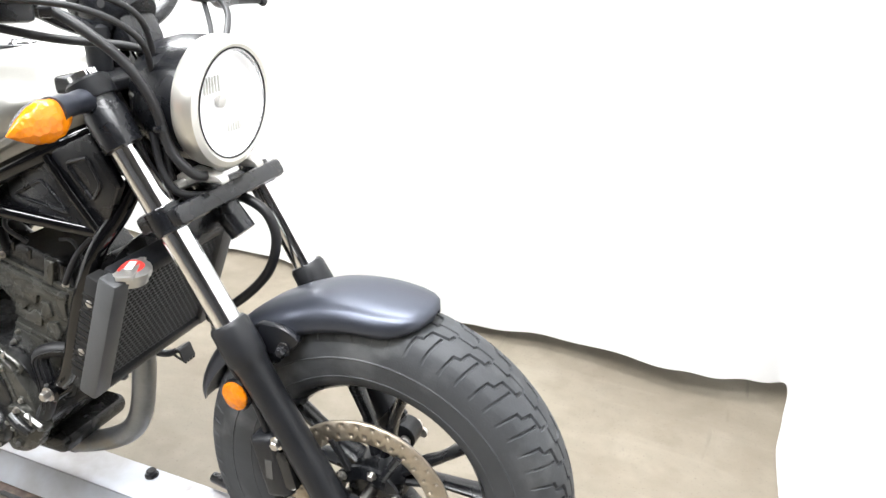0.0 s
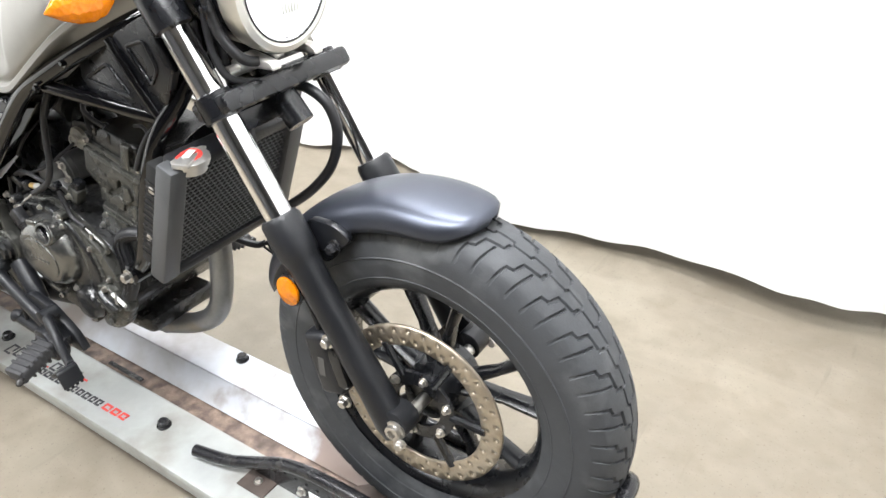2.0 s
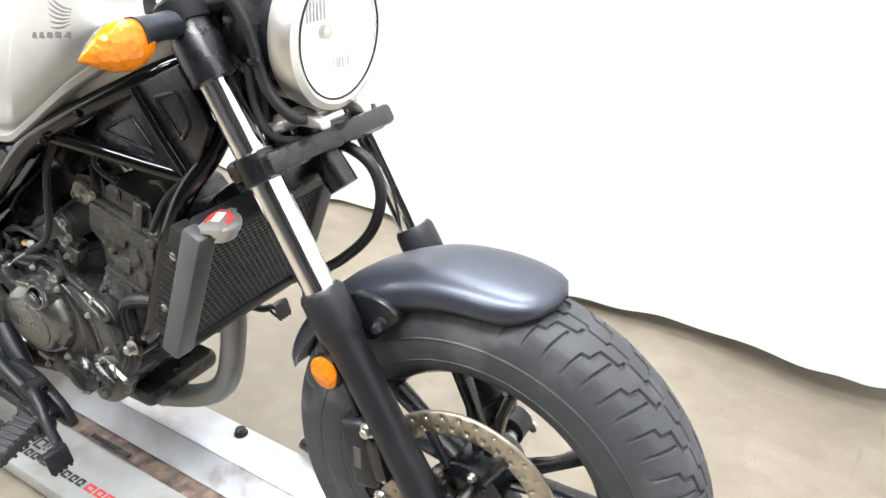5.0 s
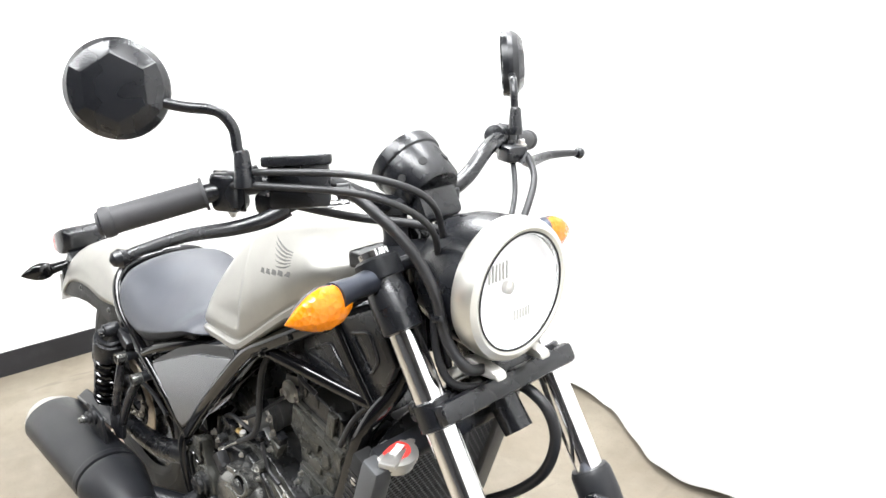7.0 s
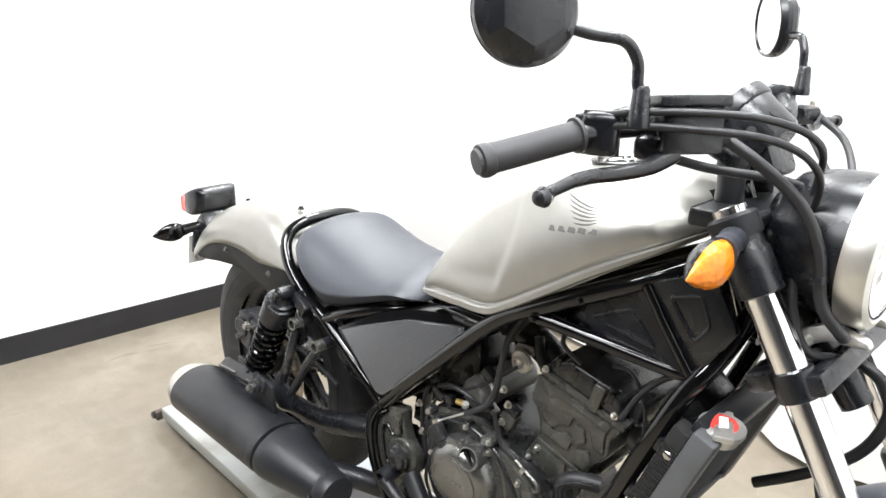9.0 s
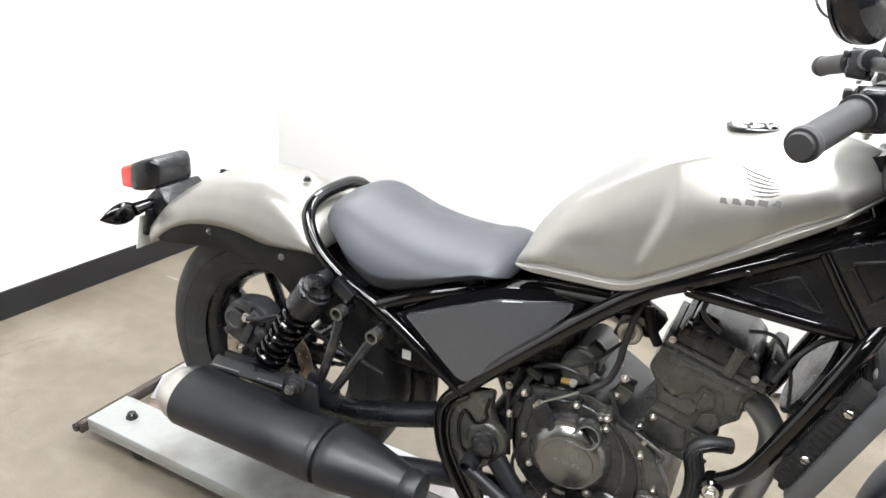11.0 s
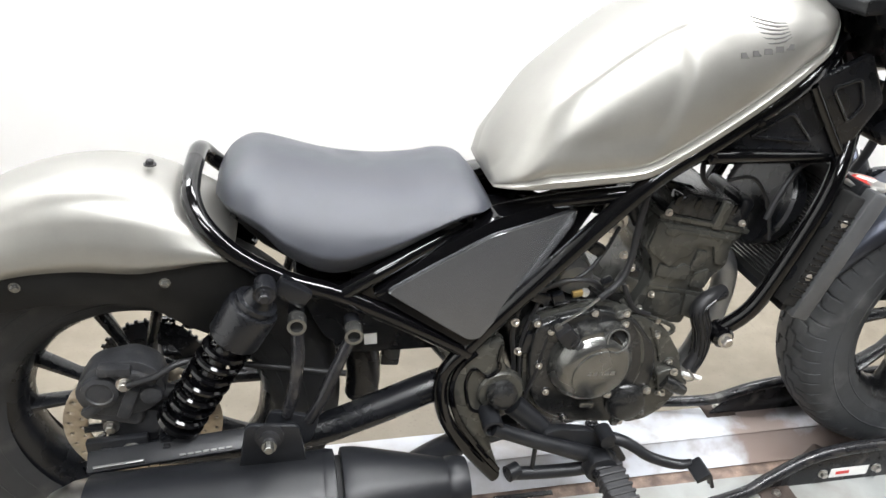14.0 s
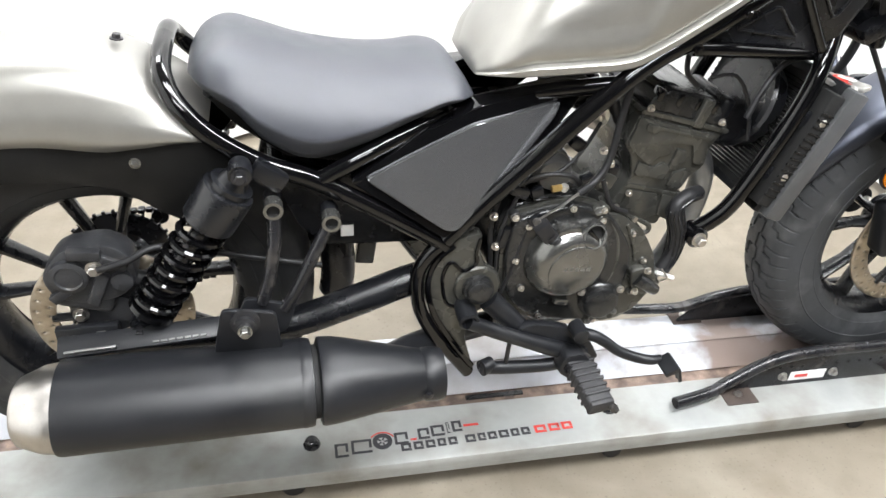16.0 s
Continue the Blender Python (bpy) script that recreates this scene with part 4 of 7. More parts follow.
tank = part("fuel_tank", loft(rings), M_PAINT, bike, "matte silver-beige fuel tank", sharp=40)
part("filler_cap", revolve([(0.034, -0.01), (0.036, 0.004), (0.034, 0.008), (0.028, 0.009), (0.027, 0.012), (0.012, 0.013)], (0.90, 0, 1.006), (-0.06, 0, 1), 32), M_CHROME, tank, "chrome filler cap")
part("cap_ring", revolve([(0.040, -0.008), (0.043, 0.003), (0.038, 0.004)], (0.90, 0, 1.006), (-0.06, 0, 1), 32), M_SATIN, tank)


def tank_y(x, z):
    """Outer skin of the tank on its side."""
    return tank_side(x, z)


for s in (-1, 1):
    # emblem as plain feathered bars and a bar for its lettering
    for i in range(6):
        a, c0 = Vector((0.884 + 0.006 * i, 0.978 - 0.0075 * i)), Vector((0.952 + 0.0012 * i, 0.962 - 0.0032 * i))
        mid = a.lerp(c0, 0.5) + Vector((0, -0.004))
        path = [a, a.lerp(mid, 0.5) + Vector((0, -0.0012)), mid, mid.lerp(c0, 0.5) + Vector((0, -0.0012)), c0]
        pts = [(q.x, s * (tank_y(q.x, q.y) - 0.0013), q.y) for q in path]
        part("emblem_bar", tube(pts, [0.0007, 0.0017, 0.0020, 0.0020, 0.0014], segs=6, straight=True), M_GREYINK, tank)
    for i in range(5):
        x, z = 0.889 + i * 0.0165, 0.925 + i * 0.0022
        part("emblem_bar", box((x, s * (tank_y(x, z) - 0.0003), z), (0.0125, 0.0010, 0.008), rot=Matrix.Rotation(s * radians(22), 4, "X")), M_GREYINK, tank)

# seat
SX = [0.166, 0.178, 0.20, 0.225, 0.26, 0.32, 0.39, 0.46, 0.51, 0.542, 0.562]
ST = [0.738, 0.760, 0.776, 0.780, 0.772, 0.753, 0.738, 0.732, 0.736, 0.727, 0.703]
SB = [0.728, 0.722, 0.712, 0.698, 0.660, 0.630, 0.644, 0.672, 0.690, 0.694, 0.694]
SW = [0.055, 0.092, 0.124, 0.143, 0.156, 0.160, 0.152, 0.140, 0.130, 0.118, 0.086]
SP = [(0.0, 0.0), (0.6, 0.0), (0.82, 0.01), (0.89, 0.06), (0.935, 0.15), (0.975, 0.25), (0.998, 0.305), (1.0, 0.325), (0.990, 0.36), (0.965, 0.44), (0.92, 0.55), (0.855, 0.66), (0.76, 0.765), (0.62, 0.86), (0.42, 0.94), (0.2, 0.985), (0.0, 1.0)]
rings = []
for k in range(49):
    x = SX[0] + (SX[-1] - SX[0]) * k / 48
    zt, zb, w = cr(SX, ST, x), cr(SX, SB, x), cr(SX, SW, x)
    pts = [(x, -y * w, zb + (zt - zb) * h) for y, h in SP]
    pts += [(q[0], -q[1], q[2]) for q in pts[-2:0:-1]]
    rings.append(pts)
seat = part("seat", loft(rings), M_SEAT, bike, "dark grey vinyl solo seat", sharp=60)
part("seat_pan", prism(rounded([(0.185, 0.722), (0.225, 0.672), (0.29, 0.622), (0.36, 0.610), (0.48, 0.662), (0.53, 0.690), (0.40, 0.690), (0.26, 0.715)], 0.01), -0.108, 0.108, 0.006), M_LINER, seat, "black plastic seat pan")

# frame tubes
frame_ob = part("frame", tube([(1.075, 0, 1.0), (1.145, 0, 0.83)], 0.032, straight=True, segs=20), M_GLOSS, bike, "gloss black tubular steel frame")
for s in (-1, 1):
    def Y(pts):
        return [(x, s * y, z) for x, y, z in pts]
    part("main_rail", tube(Y([(0.517, 0.146, 0.487), (0.58, 0.146, 0.553), (0.645, 0.145, 0.615), (0.71, 0.142, 0.677), (0.775, 0.140, 0.735), (0.82, 0.139, 0.768), (0.864, 0.138, 0.791), (0.935, 0.128, 0.828), (1.008, 0.110, 0.864), (1.065, 0.082, 0.893), (1.115, 0.04, 0.915)]), 0.0150, segs=14), M_GLOSS, frame_ob)
    part("seat_rail", tube(Y([(0.330, 0.146, 0.603), (0.395, 0.138, 0.634), (0.462, 0.116, 0.656), (0.520, 0.088, 0.669), (0.570, 0.072, 0.678), (0.640, 0.086, 0.695), (0.700, 0.110, 0.711), (0.765, 0.136, 0.726)]), 0.0125, segs=12), M_GLOSS, frame_ob)
    part("rear_tube", tube(Y([(0.520, 0.147, 0.478), (0.42, 0.147, 0.545), (0.325, 0.146, 0.603), (0.255, 0.142, 0.632), (0.192, 0.134, 0.672), (0.154, 0.120, 0.712), (0.138, 0.095, 0.742), (0.136, 0.052, 0.757), (0.136, 0.0, 0.760)]), 0.0135, segs=14), M_GLOSS, frame_ob)
    part("brace_tube", tube(Y([(0.868, 0.136, 0.776), (0.95, 0.125, 0.768), (1.04, 0.11, 0.757), (1.115, 0.098, 0.750)]), 0.0115, segs=12), M_GLOSS, frame_ob)
    part("down_tube", tube(Y([(1.16, 0.06, 0.86), (1.135, 0.09, 0.79), (1.110, 0.118, 0.742), (1.088, 0.132, 0.690), (1.056, 0.137, 0.611), (1.010, 0.134, 0.502), (0.965, 0.124, 0.452)]), 0.0145, segs=14), M_GLOSS, frame_ob)
    part("tube_foot", revolve([(0.019, -0.01), (0.019, 0.02), (0.014, 0.024)], (0.962, s * 0.122, 0.446), (0, s, 0), 14), M_GLOSS, frame_ob)
    part("foot_bolt", hex_bolt((0.962, s * 0.144, 0.446), (0, s, 0), 0.009, 0.012), M_STEEL, frame_ob)
    for x, y, z in ((0.868, 0.152, 0.779), (1.113, 0.112, 0.752), (0.94, 0.14, 0.826)):
        part("frame_bolt", hex_bolt((x, s * y, z), (0, s, 0), 0.005, 0.005), M_GLOSS, frame_ob)
    # gusset panels below the tank
    p1 = rounded([(0.862, 0.772), (1.028, 0.872), (1.108, 0.750)], 0.006)
    p2 = rounded([(1.030, 0.872), (1.118, 0.912), (1.160, 0.838), (1.112, 0.752)], 0.006)
    part("gusset_strut", tube(Y([(1.030, 0.114, 0.868), (1.068, 0.114, 0.812), (1.108, 0.112, 0.756)]), 0.008, segs=10), M_GLOSS, frame_ob)
    for poly, tri in ((p1, [(0.945, 0.795), (1.008, 0.828), (1.052, 0.780)]), (p2, [(1.065, 0.862), (1.108, 0.875), (1.125, 0.835), (1.105, 0.808)])):
        gp = part("gusset_panel", prism(poly, s * 0.098, s * 0.112, 0.003), M_SATIN, frame_ob, "satin black gusset panel")
        q = [(x, s * 0.113, z) for x, z in rounded(tri, 0.008)]
        part("panel_rib", tube(q, 0.0028, segs=8, closed=True, straight=True), M_SATIN, frame_ob)
    # pivot plate
    pp = rounded([(0.512, 0.484), (0.577, 0.496), (0.575, 0.460), (0.587, 0.428), (0.612, 0.408), (0.614, 0.375), (0.594, 0.348), (0.566, 0.330), (0.562, 0.285), (0.584, 0.208), (0.566, 0.206), (0.508, 0.313), (0.484, 0.394), (0.484, 0.440)], 0.010)
    part("pivot_plate", prism(pp, s * 0.126, s * 0.150, 0.004), M_CYL, frame_ob, "olive-black cast pivot plate")
    part("plate_edge", tube(Y([(0.520, 0.148, 0.488), (0.493, 0.149, 0.464), (0.477, 0.149, 0.432), (0.476, 0.149, 0.388), (0.489, 0.149, 0.337), (0.526, 0.149, 0.273), (0.573, 0.149, 0.206)]), 0.0115, segs=12), M_GLOSS, frame_ob)
    part("plate_bead", tube(Y([(0.532, 0.151, 0.478), (0.508, 0.152, 0.457), (0.495, 0.152, 0.428), (0.494, 0.152, 0.390), (0.507, 0.152, 0.342), (0.542, 0.152, 0.278), (0.578, 0.152, 0.222)]), 0.0050, segs=8), M_GLOSS, frame_ob)
    part("plate_ridge", tube(Y([(0.573, 0.151, 0.487), (0.568, 0.152, 0.460), (0.570, 0.152, 0.442), (0.550, 0.152, 0.428), (0.530, 0.152, 0.446), (0.520, 0.152, 0.436), (0.516, 0.152, 0.410), (0.524, 0.152, 0.368), (0.542, 0.152, 0.356)]), 0.0032, segs=8), M_GLOSS, frame_ob)
    part("pivot_boss", revolve([(0.040, -0.004), (0.039, 0.006), (0.036, 0.009), (0.026, 0.010)], (0.574, s * 0.146, 0.395), (0, s, 0), 28), M_CYL, frame_ob)
    part("pivot_cap", revolve([(0.026, 0), (0.0255, 0.012), (0.0215, 0.014), (0.0205, 0.0215), (0.017, 0.024), (0.005, 0.0245)], (0.574, s * 0.152, 0.395), (0, s, 0), 28), M_ENGINE, frame_ob, "round black pivot cap")

# side covers: two facets meeting in a shallow valley, leaning inward at the top
def facet(a, c, e):
    """y = k0 + k1 x + k2 z through three points (x, z, y)."""
    m = np.array([(1, q[0], q[1]) for q in (a, c, e)])
    return np.linalg.solve(m, np.array([q[2] for q in (a, c, e)]))


REAR, LOW, PEAK, TIP = (0.391, 0.606, 0.153), (0.515, 0.518, 0.162), (0.565, 0.664, 0.123), (0.692, 0.688, 0.106)
K1, K2 = facet(REAR, LOW, PEAK), facet(LOW, PEAK, TIP)


def cover_y(x, z):
    a, c = K1[0] + K1[1] * x + K1[2] * z, K2[0] + K2[1] * x + K2[2] * z
    return 0.5 * (a + c + math.sqrt((a - c) ** 2 + 0.010 ** 2))


def cover_shell(outline, s, lift, depth, centre):
    rim = rounded(outline, 0.008, 3)
    levels = []
    for f, drop in ((1.0, depth), (1.0, 0.0015), (0.985, 0.0), (0.9, 0.0), (0.8, 0.0), (0.7, 0.0), (0.6, 0.0), (0.5, 0.0), (0.4, 0.0), (0.3, 0.0), (0.2, 0.0), (0.1, 0.0), (0.01, 0.0)):
        ring = []
        for x, z in rim:
            qx, qz = centre[0] + (x - centre[0]) * f, centre[1] + (z - centre[1]) * f
            ring.append((qx, s * (cover_y(qx, qz) + lift - drop), qz))
        levels.append(ring)
    return loft(levels)


for s in (-1, 1):
    sc = part("side_cover", cover_shell([(0.372, 0.600), (0.470, 0.656), (0.566, 0.690), (0.640, 0.702), (0.745, 0.716), (0.690, 0.650), (0.560, 0.532), (0.512, 0.498)], s, -0.009, 0.04, (0.548, 0.610)), M_GLOSS, bike, "black triangular side cover")
    part("panel_face", cover_shell([(0.393, 0.605), (0.470, 0.636), (0.556, 0.668), (0.612, 0.677), (0.690, 0.692), (0.684, 0.672), (0.600, 0.580), (0.530, 0.513), (0.512, 0.515), (0.455, 0.558)], s, 0.0, 0.012, (0.548, 0.610)), M_PANEL, sc, "smooth dark metallic panel face", sharp=30)

# engine
case_poly = rounded([(0.600, 0.420), (0.612, 0.500), (0.640, 0.525), (0.740, 0.530), (0.860, 0.462), (0.890, 0.410), (0.905, 0.350), (0.860, 0.290), (0.800, 0.262), (0.670, 0.280), (0.615, 0.340)], 0.025)
engine = part("engine", prism(case_poly, -0.112, 0.112, 0.010, seg=3), M_ENGINE, bike, "dark liquid-cooled single-cylinder engine")
ct = math.radians(16)
U = Vector((math.sin(ct), 0, math.cos(ct)))
F = Vector((math.cos(ct), 0, -math.sin(ct)))
C0 = Vector((0.864, 0, 0.495))


def cyl_box(u0, u1, f0, f1, y0, y1, bev, name, mat, label=""):
    rot = Matrix((F, Vector((0, 1, 0)), U)).transposed().to_4x4()
    c = C0 + U * ((u0 + u1) / 2) + F * ((f0 + f1) / 2) + Vector((0, (y0 + y1) / 2, 0))
    return part(name, box(c, (f1 - f0, y1 - y0, u1 - u0), bevel=bev, rot=rot, seg=3), mat, engine, label)


# cylinder, head and cover; castings stand proud in zigzag fields
part("cylinder_head", prism(rounded([(0.806, 0.468), (0.846, 0.542), (0.838, 0.578), (0.822, 0.602), (0.842, 0.655), (0.998, 0.612), (0.980, 0.588), (0.978, 0.552), (0.948, 0.525), (0.915, 0.440)], 0.008), -0.083, 0.083, 0.004, seg=3), M_CYL, engine, "olive-black cast cylinder and head")
part("gasket_edge", prism(rounded([(0.838, 0.655), (0.841, 0.662), (1.004, 0.619), (1.002, 0.611)], 0.002), -0.086, 0.086, 0.001), M_CYL, engine)
part("gasket_edge", prism(rounded([(0.838, 0.524), (0.841, 0.531), (0.952, 0.500), (0.950, 0.493)], 0.002), -0.0855, 0.0855, 0.001), M_CYL, engine)
HEAD_FIELDS = (([(0.838, 0.650), (0.982, 0.611), (0.972, 0.592), (0.972, 0.556), (0.952, 0.560), (0.944, 0.594), (0.912, 0.600), (0.905, 0.579), (0.888, 0.577), (0.870, 0.562), (0.848, 0.580), (0.826, 0.601)], 0.0885),
               ([(0.852, 0.640), (0.978, 0.607), (0.974, 0.600), (0.880, 0.625), (0.868, 0.618), (0.850, 0.627)], 0.0905),
               ([(0.852, 0.570), (0.882, 0.558), (0.900, 0.566), (0.912, 0.555), (0.905, 0.532), (0.848, 0.546)], 0.0875),
               ([(0.918, 0.590), (0.934, 0.586), (0.938, 0.562), (0.916, 0.548), (0.908, 0.552)], 0.0875),
               ([(0.920, 0.545), (0.944, 0.552), (0.950, 0.532), (0.940, 0.512), (0.912, 0.520)], 0.0880),
               ([(0.846, 0.518), (0.902, 0.506), (0.905, 0.470), (0.888, 0.460), (0.832, 0.478)], 0.0870),
               ([(0.910, 0.505), (0.944, 0.494), (0.930, 0.452), (0.908, 0.462)], 0.0875))
for poly, y in HEAD_FIELDS:
    part("cast_field", prism(rounded(poly, 0.004), -y, -0.080, 0.0022), M_CYL, engine)
part("head_cover", prism(rounded([(0.850, 0.657), (0.858, 0.678), (0.890, 0.690), (0.968, 0.672), (0.988, 0.652), (0.992, 0.618)], 0.006), -0.079, 0.079, 0.005, seg=3), M_ENGINE, engine, "black head cover")
part("cover_top", prism(rounded([(0.868, 0.682), (0.878, 0.693), (0.958, 0.674), (0.962, 0.664)], 0.003), -0.060, 0.060, 0.003), M_GLOSS, engine)
for i, x in enumerate((0.870, 0.905, 0.940, 0.972)):
    z = 0.681 - 0.25 * (x - 0.870)
    part("cover_lug", box((x, -0.070, z), (0.010, 0.022, 0.020), bevel=0.002, rot=Matrix.Rotation(radians(15), 4, "Y")), M_GLOSS, engine)
cyl_box(0.146, 0.196, 0.030, 0.050, -0.088, -0.040, 0.003, "coil_cap", M_CYL)
cyl_box(0.150, 0.200, 0.086, 0.110, -0.060, 0.060, 0.008, "coil_plate", M_SATIN, "black plate before the head")
for x, z in ((0.852, 0.664), (0.985, 0.634), (0.846, 0.512), (0.938, 0.458), (0.828, 0.486)):
    part("head_bolt", hex_bolt((x, -0.086, z), (0, -1, 0), 0.0042, 0.006), M_STEEL, engine)
# right crankcase cover
cover = rounded([(0.622, 0.440), (0.630, 0.505), (0.668, 0.517), (0.737, 0.527), (0.797, 0.503), (0.842, 0.440), (0.852, 0.385), (0.830, 0.320), (0.790, 0.283), (0.700, 0.298), (0.650, 0.330), (0.628, 0.370)], 0.022, 5)
part("crankcase_cover", prism(cover, -0.138, -0.104, 0.006, seg=3), M_ENGINE, engine, "dark cast crankcase cover")
part("cover_flange", prism(rounded([(0.616, 0.440), (0.625, 0.512), (0.668, 0.524), (0.737, 0.534), (0.803, 0.510), (0.850, 0.442), (0.860, 0.385), (0.836, 0.314), (0.793, 0.275), (0.698, 0.290), (0.645, 0.324), (0.621, 0.366)], 0.022, 5), -0.122, -0.112, 0.002), M_CYL, engine)
part("clutch_cover", revolve([(0.0735, -0.006), (0.0735, 0.008), (0.071, 0.016), (0.066, 0.026), (0.059, 0.034), (0.053, 0.0375), (0.050, 0.0385), (0.0465, 0.0385), (0.0460, 0.0405), (0.044, 0.0415), (0.004, 0.0418)], (0.727, -0.134, 0.428), (0.08, -1, -0.06), 56), M_CASE, engine, "round bronze-black clutch cover")
# a plain bar for the lettering
for i in range(5):
    part("cover_print", box((0.7115 + i * 0.0105, -0.1768 + i * 0.0008, 0.4315 - i * 0.0016), (0.0080, 0.0012, 0.0065), rot=Matrix.Rotation(radians(9), 4, "Y")), M_DULLALU, engine)
part("cover_lug", box((0.722, -0.153, 0.352), (0.024, 0.020, 0.012), bevel=0.003, rot=Matrix.Rotation(radians(12), 4, "Y")), M_CASE, engine)
# oil filler in its recess
part("oil_cap_seat", revolve([(0.027, -0.028), (0.0245, 0.004), (0.0225, 0.0075), (0.0205, 0.008), (0.0185, 0.0055), (0.0178, -0.004)], (0.757, -0.160, 0.482), (0.12, -1, 0.25), 32), M_CASE, engine)
part("oil_cap_rim", revolve([(0.0205, 0.0078), (0.0205, 0.0092), (0.0185, 0.0092), (0.0185, 0.0078)], (0.757, -0.160, 0.482), (0.12, -1, 0.25), 32, close=True), M_DULLALU, engine, "bright worn filler rim")
part("oil_cap", revolve([(0.0176, -0.004), (0.0176, 0.0005), (0.012, 0.001), (0.004, 0.001)], (0.757, -0.160, 0.482), (0.12, -1, 0.25), 22), M_HOLE, engine, "black oil filler cap")
part("oil_cap_bar", box((0.7575, -0.163, 0.4835), (0.027, 0.009, 0.0055), bevel=0.002, rot=Matrix.Rotation(radians(50), 4, "Y")), M_GLOSS, engine)
part("boss_face", prism(rounded([(0.690, 0.474), (0.700, 0.500), (0.734, 0.505), (0.742, 0.482), (0.716, 0.468)], 0.008), -0.164, -0.135, 0.004), M_CASE, engine)
# side casting with pump, filter cover and bosses
part("side_case", prism(rounded([(0.785, 0.503), (0.815, 0.500), (0.862, 0.466), (0.895, 0.412), (0.912, 0.345), (0.880, 0.295), (0.850, 0.277), (0.812, 0.272), (0.792, 0.340), (0.800, 0.430)], 0.010), -0.132, -0.108, 0.004), M_CYL, engine, "olive-black side casting")
part("casting_rib", tube([(0.795, -0.134, 0.492), (0.815, -0.135, 0.455), (0.822, -0.135, 0.405), (0.812, -0.134, 0.362)], 0.004, segs=8), M_CYL, engine)
part("casting_rib", tube([(0.830, -0.132, 0.480), (0.848, -0.133, 0.440), (0.858, -0.133, 0.405)], 0.0035, segs=8), M_CYL, engine)
part("casting_rib", tube([(0.835, -0.132, 0.375), (0.842, -0.133, 0.345), (0.835, -0.132, 0.310)], 0.0035, segs=8), M_CYL, engine)
part("case_web", prism(rounded([(0.812, 0.452), (0.836, 0.440), (0.846, 0.400), (0.832, 0.372), (0.820, 0.380)], 0.006), -0.136, -0.130, 0.002), M_ENGINE, engine)
part("filter_cover", revolve([(0.037, -0.01), (0.0365, 0.010), (0.033, 0.014), (0.0315, 0.022), (0.027, 0.0255), (0.006, 0.026)], (0.802, -0.130, 0.331), (0, -1, 0), 36), M_ENGINE, engine, "small round filter cover")
for a in (28, 148, 262):
    x, z = 0.802 + 0.042 * math.cos(radians(a)), 0.331 + 0.042 * math.sin(radians(a))
    part("filter_boss", revolve([(0.0095, -0.008), (0.009, 0.008), (0.007, 0.009)], (x, -0.132, z), (0, -1, 0), 12), M_CYL, engine)
    part("filter_bolt", hex_bolt((x, -0.141, z), (0, -1, 0), 0.0048, 0.005), M_STEEL, engine)
BOLTS = ((0.726, 0.521), (0.781, 0.494), (0.843, 0.461), (0.780, 0.514), (0.875, 0.402), (0.640, 0.429), (0.655, 0.494), (0.656, 0.372), (0.694, 0.309), (0.631, 0.512), (0.864, 0.338), (0.908, 0.350), (0.770, 0.512), (0.840, 0.296), (0.790, 0.285))
for i, (x, z) in enumerate(BOLTS):
    y = -0.131 if x > 0.80 else -0.136
    part("case_boss", revolve([(0.0095, -0.014), (0.0092, 0.002), (0.0075, 0.0035)], (x, y, z), (0, -1, 0), 14), M_CYL if x > 0.75 else M_ENGINE, engine)
    part("boss_bolt", hex_bolt((x, y - 0.003, z), (0, -1, 0), 0.0039, 0.0045), M_STEEL if i < 10 else M_DULLALU, engine)
# water pump with its outlets
pump = part("water_pump", prism(rounded([(0.848, 0.392), (0.876, 0.398), (0.898, 0.384), (0.906, 0.352), (0.884, 0.336), (0.856, 0.352)], 0.010), -0.148, -0.120, 0.004, seg=3), M_CYL, engine, "cast water pump body")
part("pump_neck", tube([(0.862, -0.148, 0.376), (0.884, -0.152, 0.362), (0.900, -0.150, 0.350)], [0.013, 0.012, 0.010], segs=14), M_ENGINE, pump)
part("coolant_nipple", tube([(0.896, -0.148, 0.386), (0.930, -0.150, 0.372)], 0.0038, straight=True), M_WHITE, pump, "pale coolant nipple")
part("nipple_clip", tube([(0.905, -0.148, 0.392), (0.914, -0.156, 0.378), (0.906, -0.150, 0.368)], 0.0018, segs=6), M_STEEL, pump)
part("pump_bolt", hex_bolt((0.878, -0.148, 0.392), (0, -1, 0), 0.0045, 0.006), M_STEEL, pump)
part("pump_bolt", hex_bolt((0.862, -0.148, 0.350), (0, -1, 0), 0.0045, 0.006), M_STEEL, pump)
# bent double pipe at the foot of the cylinder
part("loop_pipe", tube([(0.778, -0.118, 0.528), (0.796, -0.122, 0.511), (0.830, -0.122, 0.492), (0.866, -0.122, 0.474), (0.877, -0.122, 0.464), (0.874, -0.122, 0.455), (0.860, -0.122, 0.457), (0.806, -0.122, 0.490)], 0.0042, segs=8), M_CYL, engine, "bent coolant pipe")
part("pipe_clip", box((0.842, -0.124, 0.478), (0.008, 0.008, 0.022), bevel=0.001, rot=Matrix.Rotation(radians(27), 4, "Y")), M_STEEL, engine)
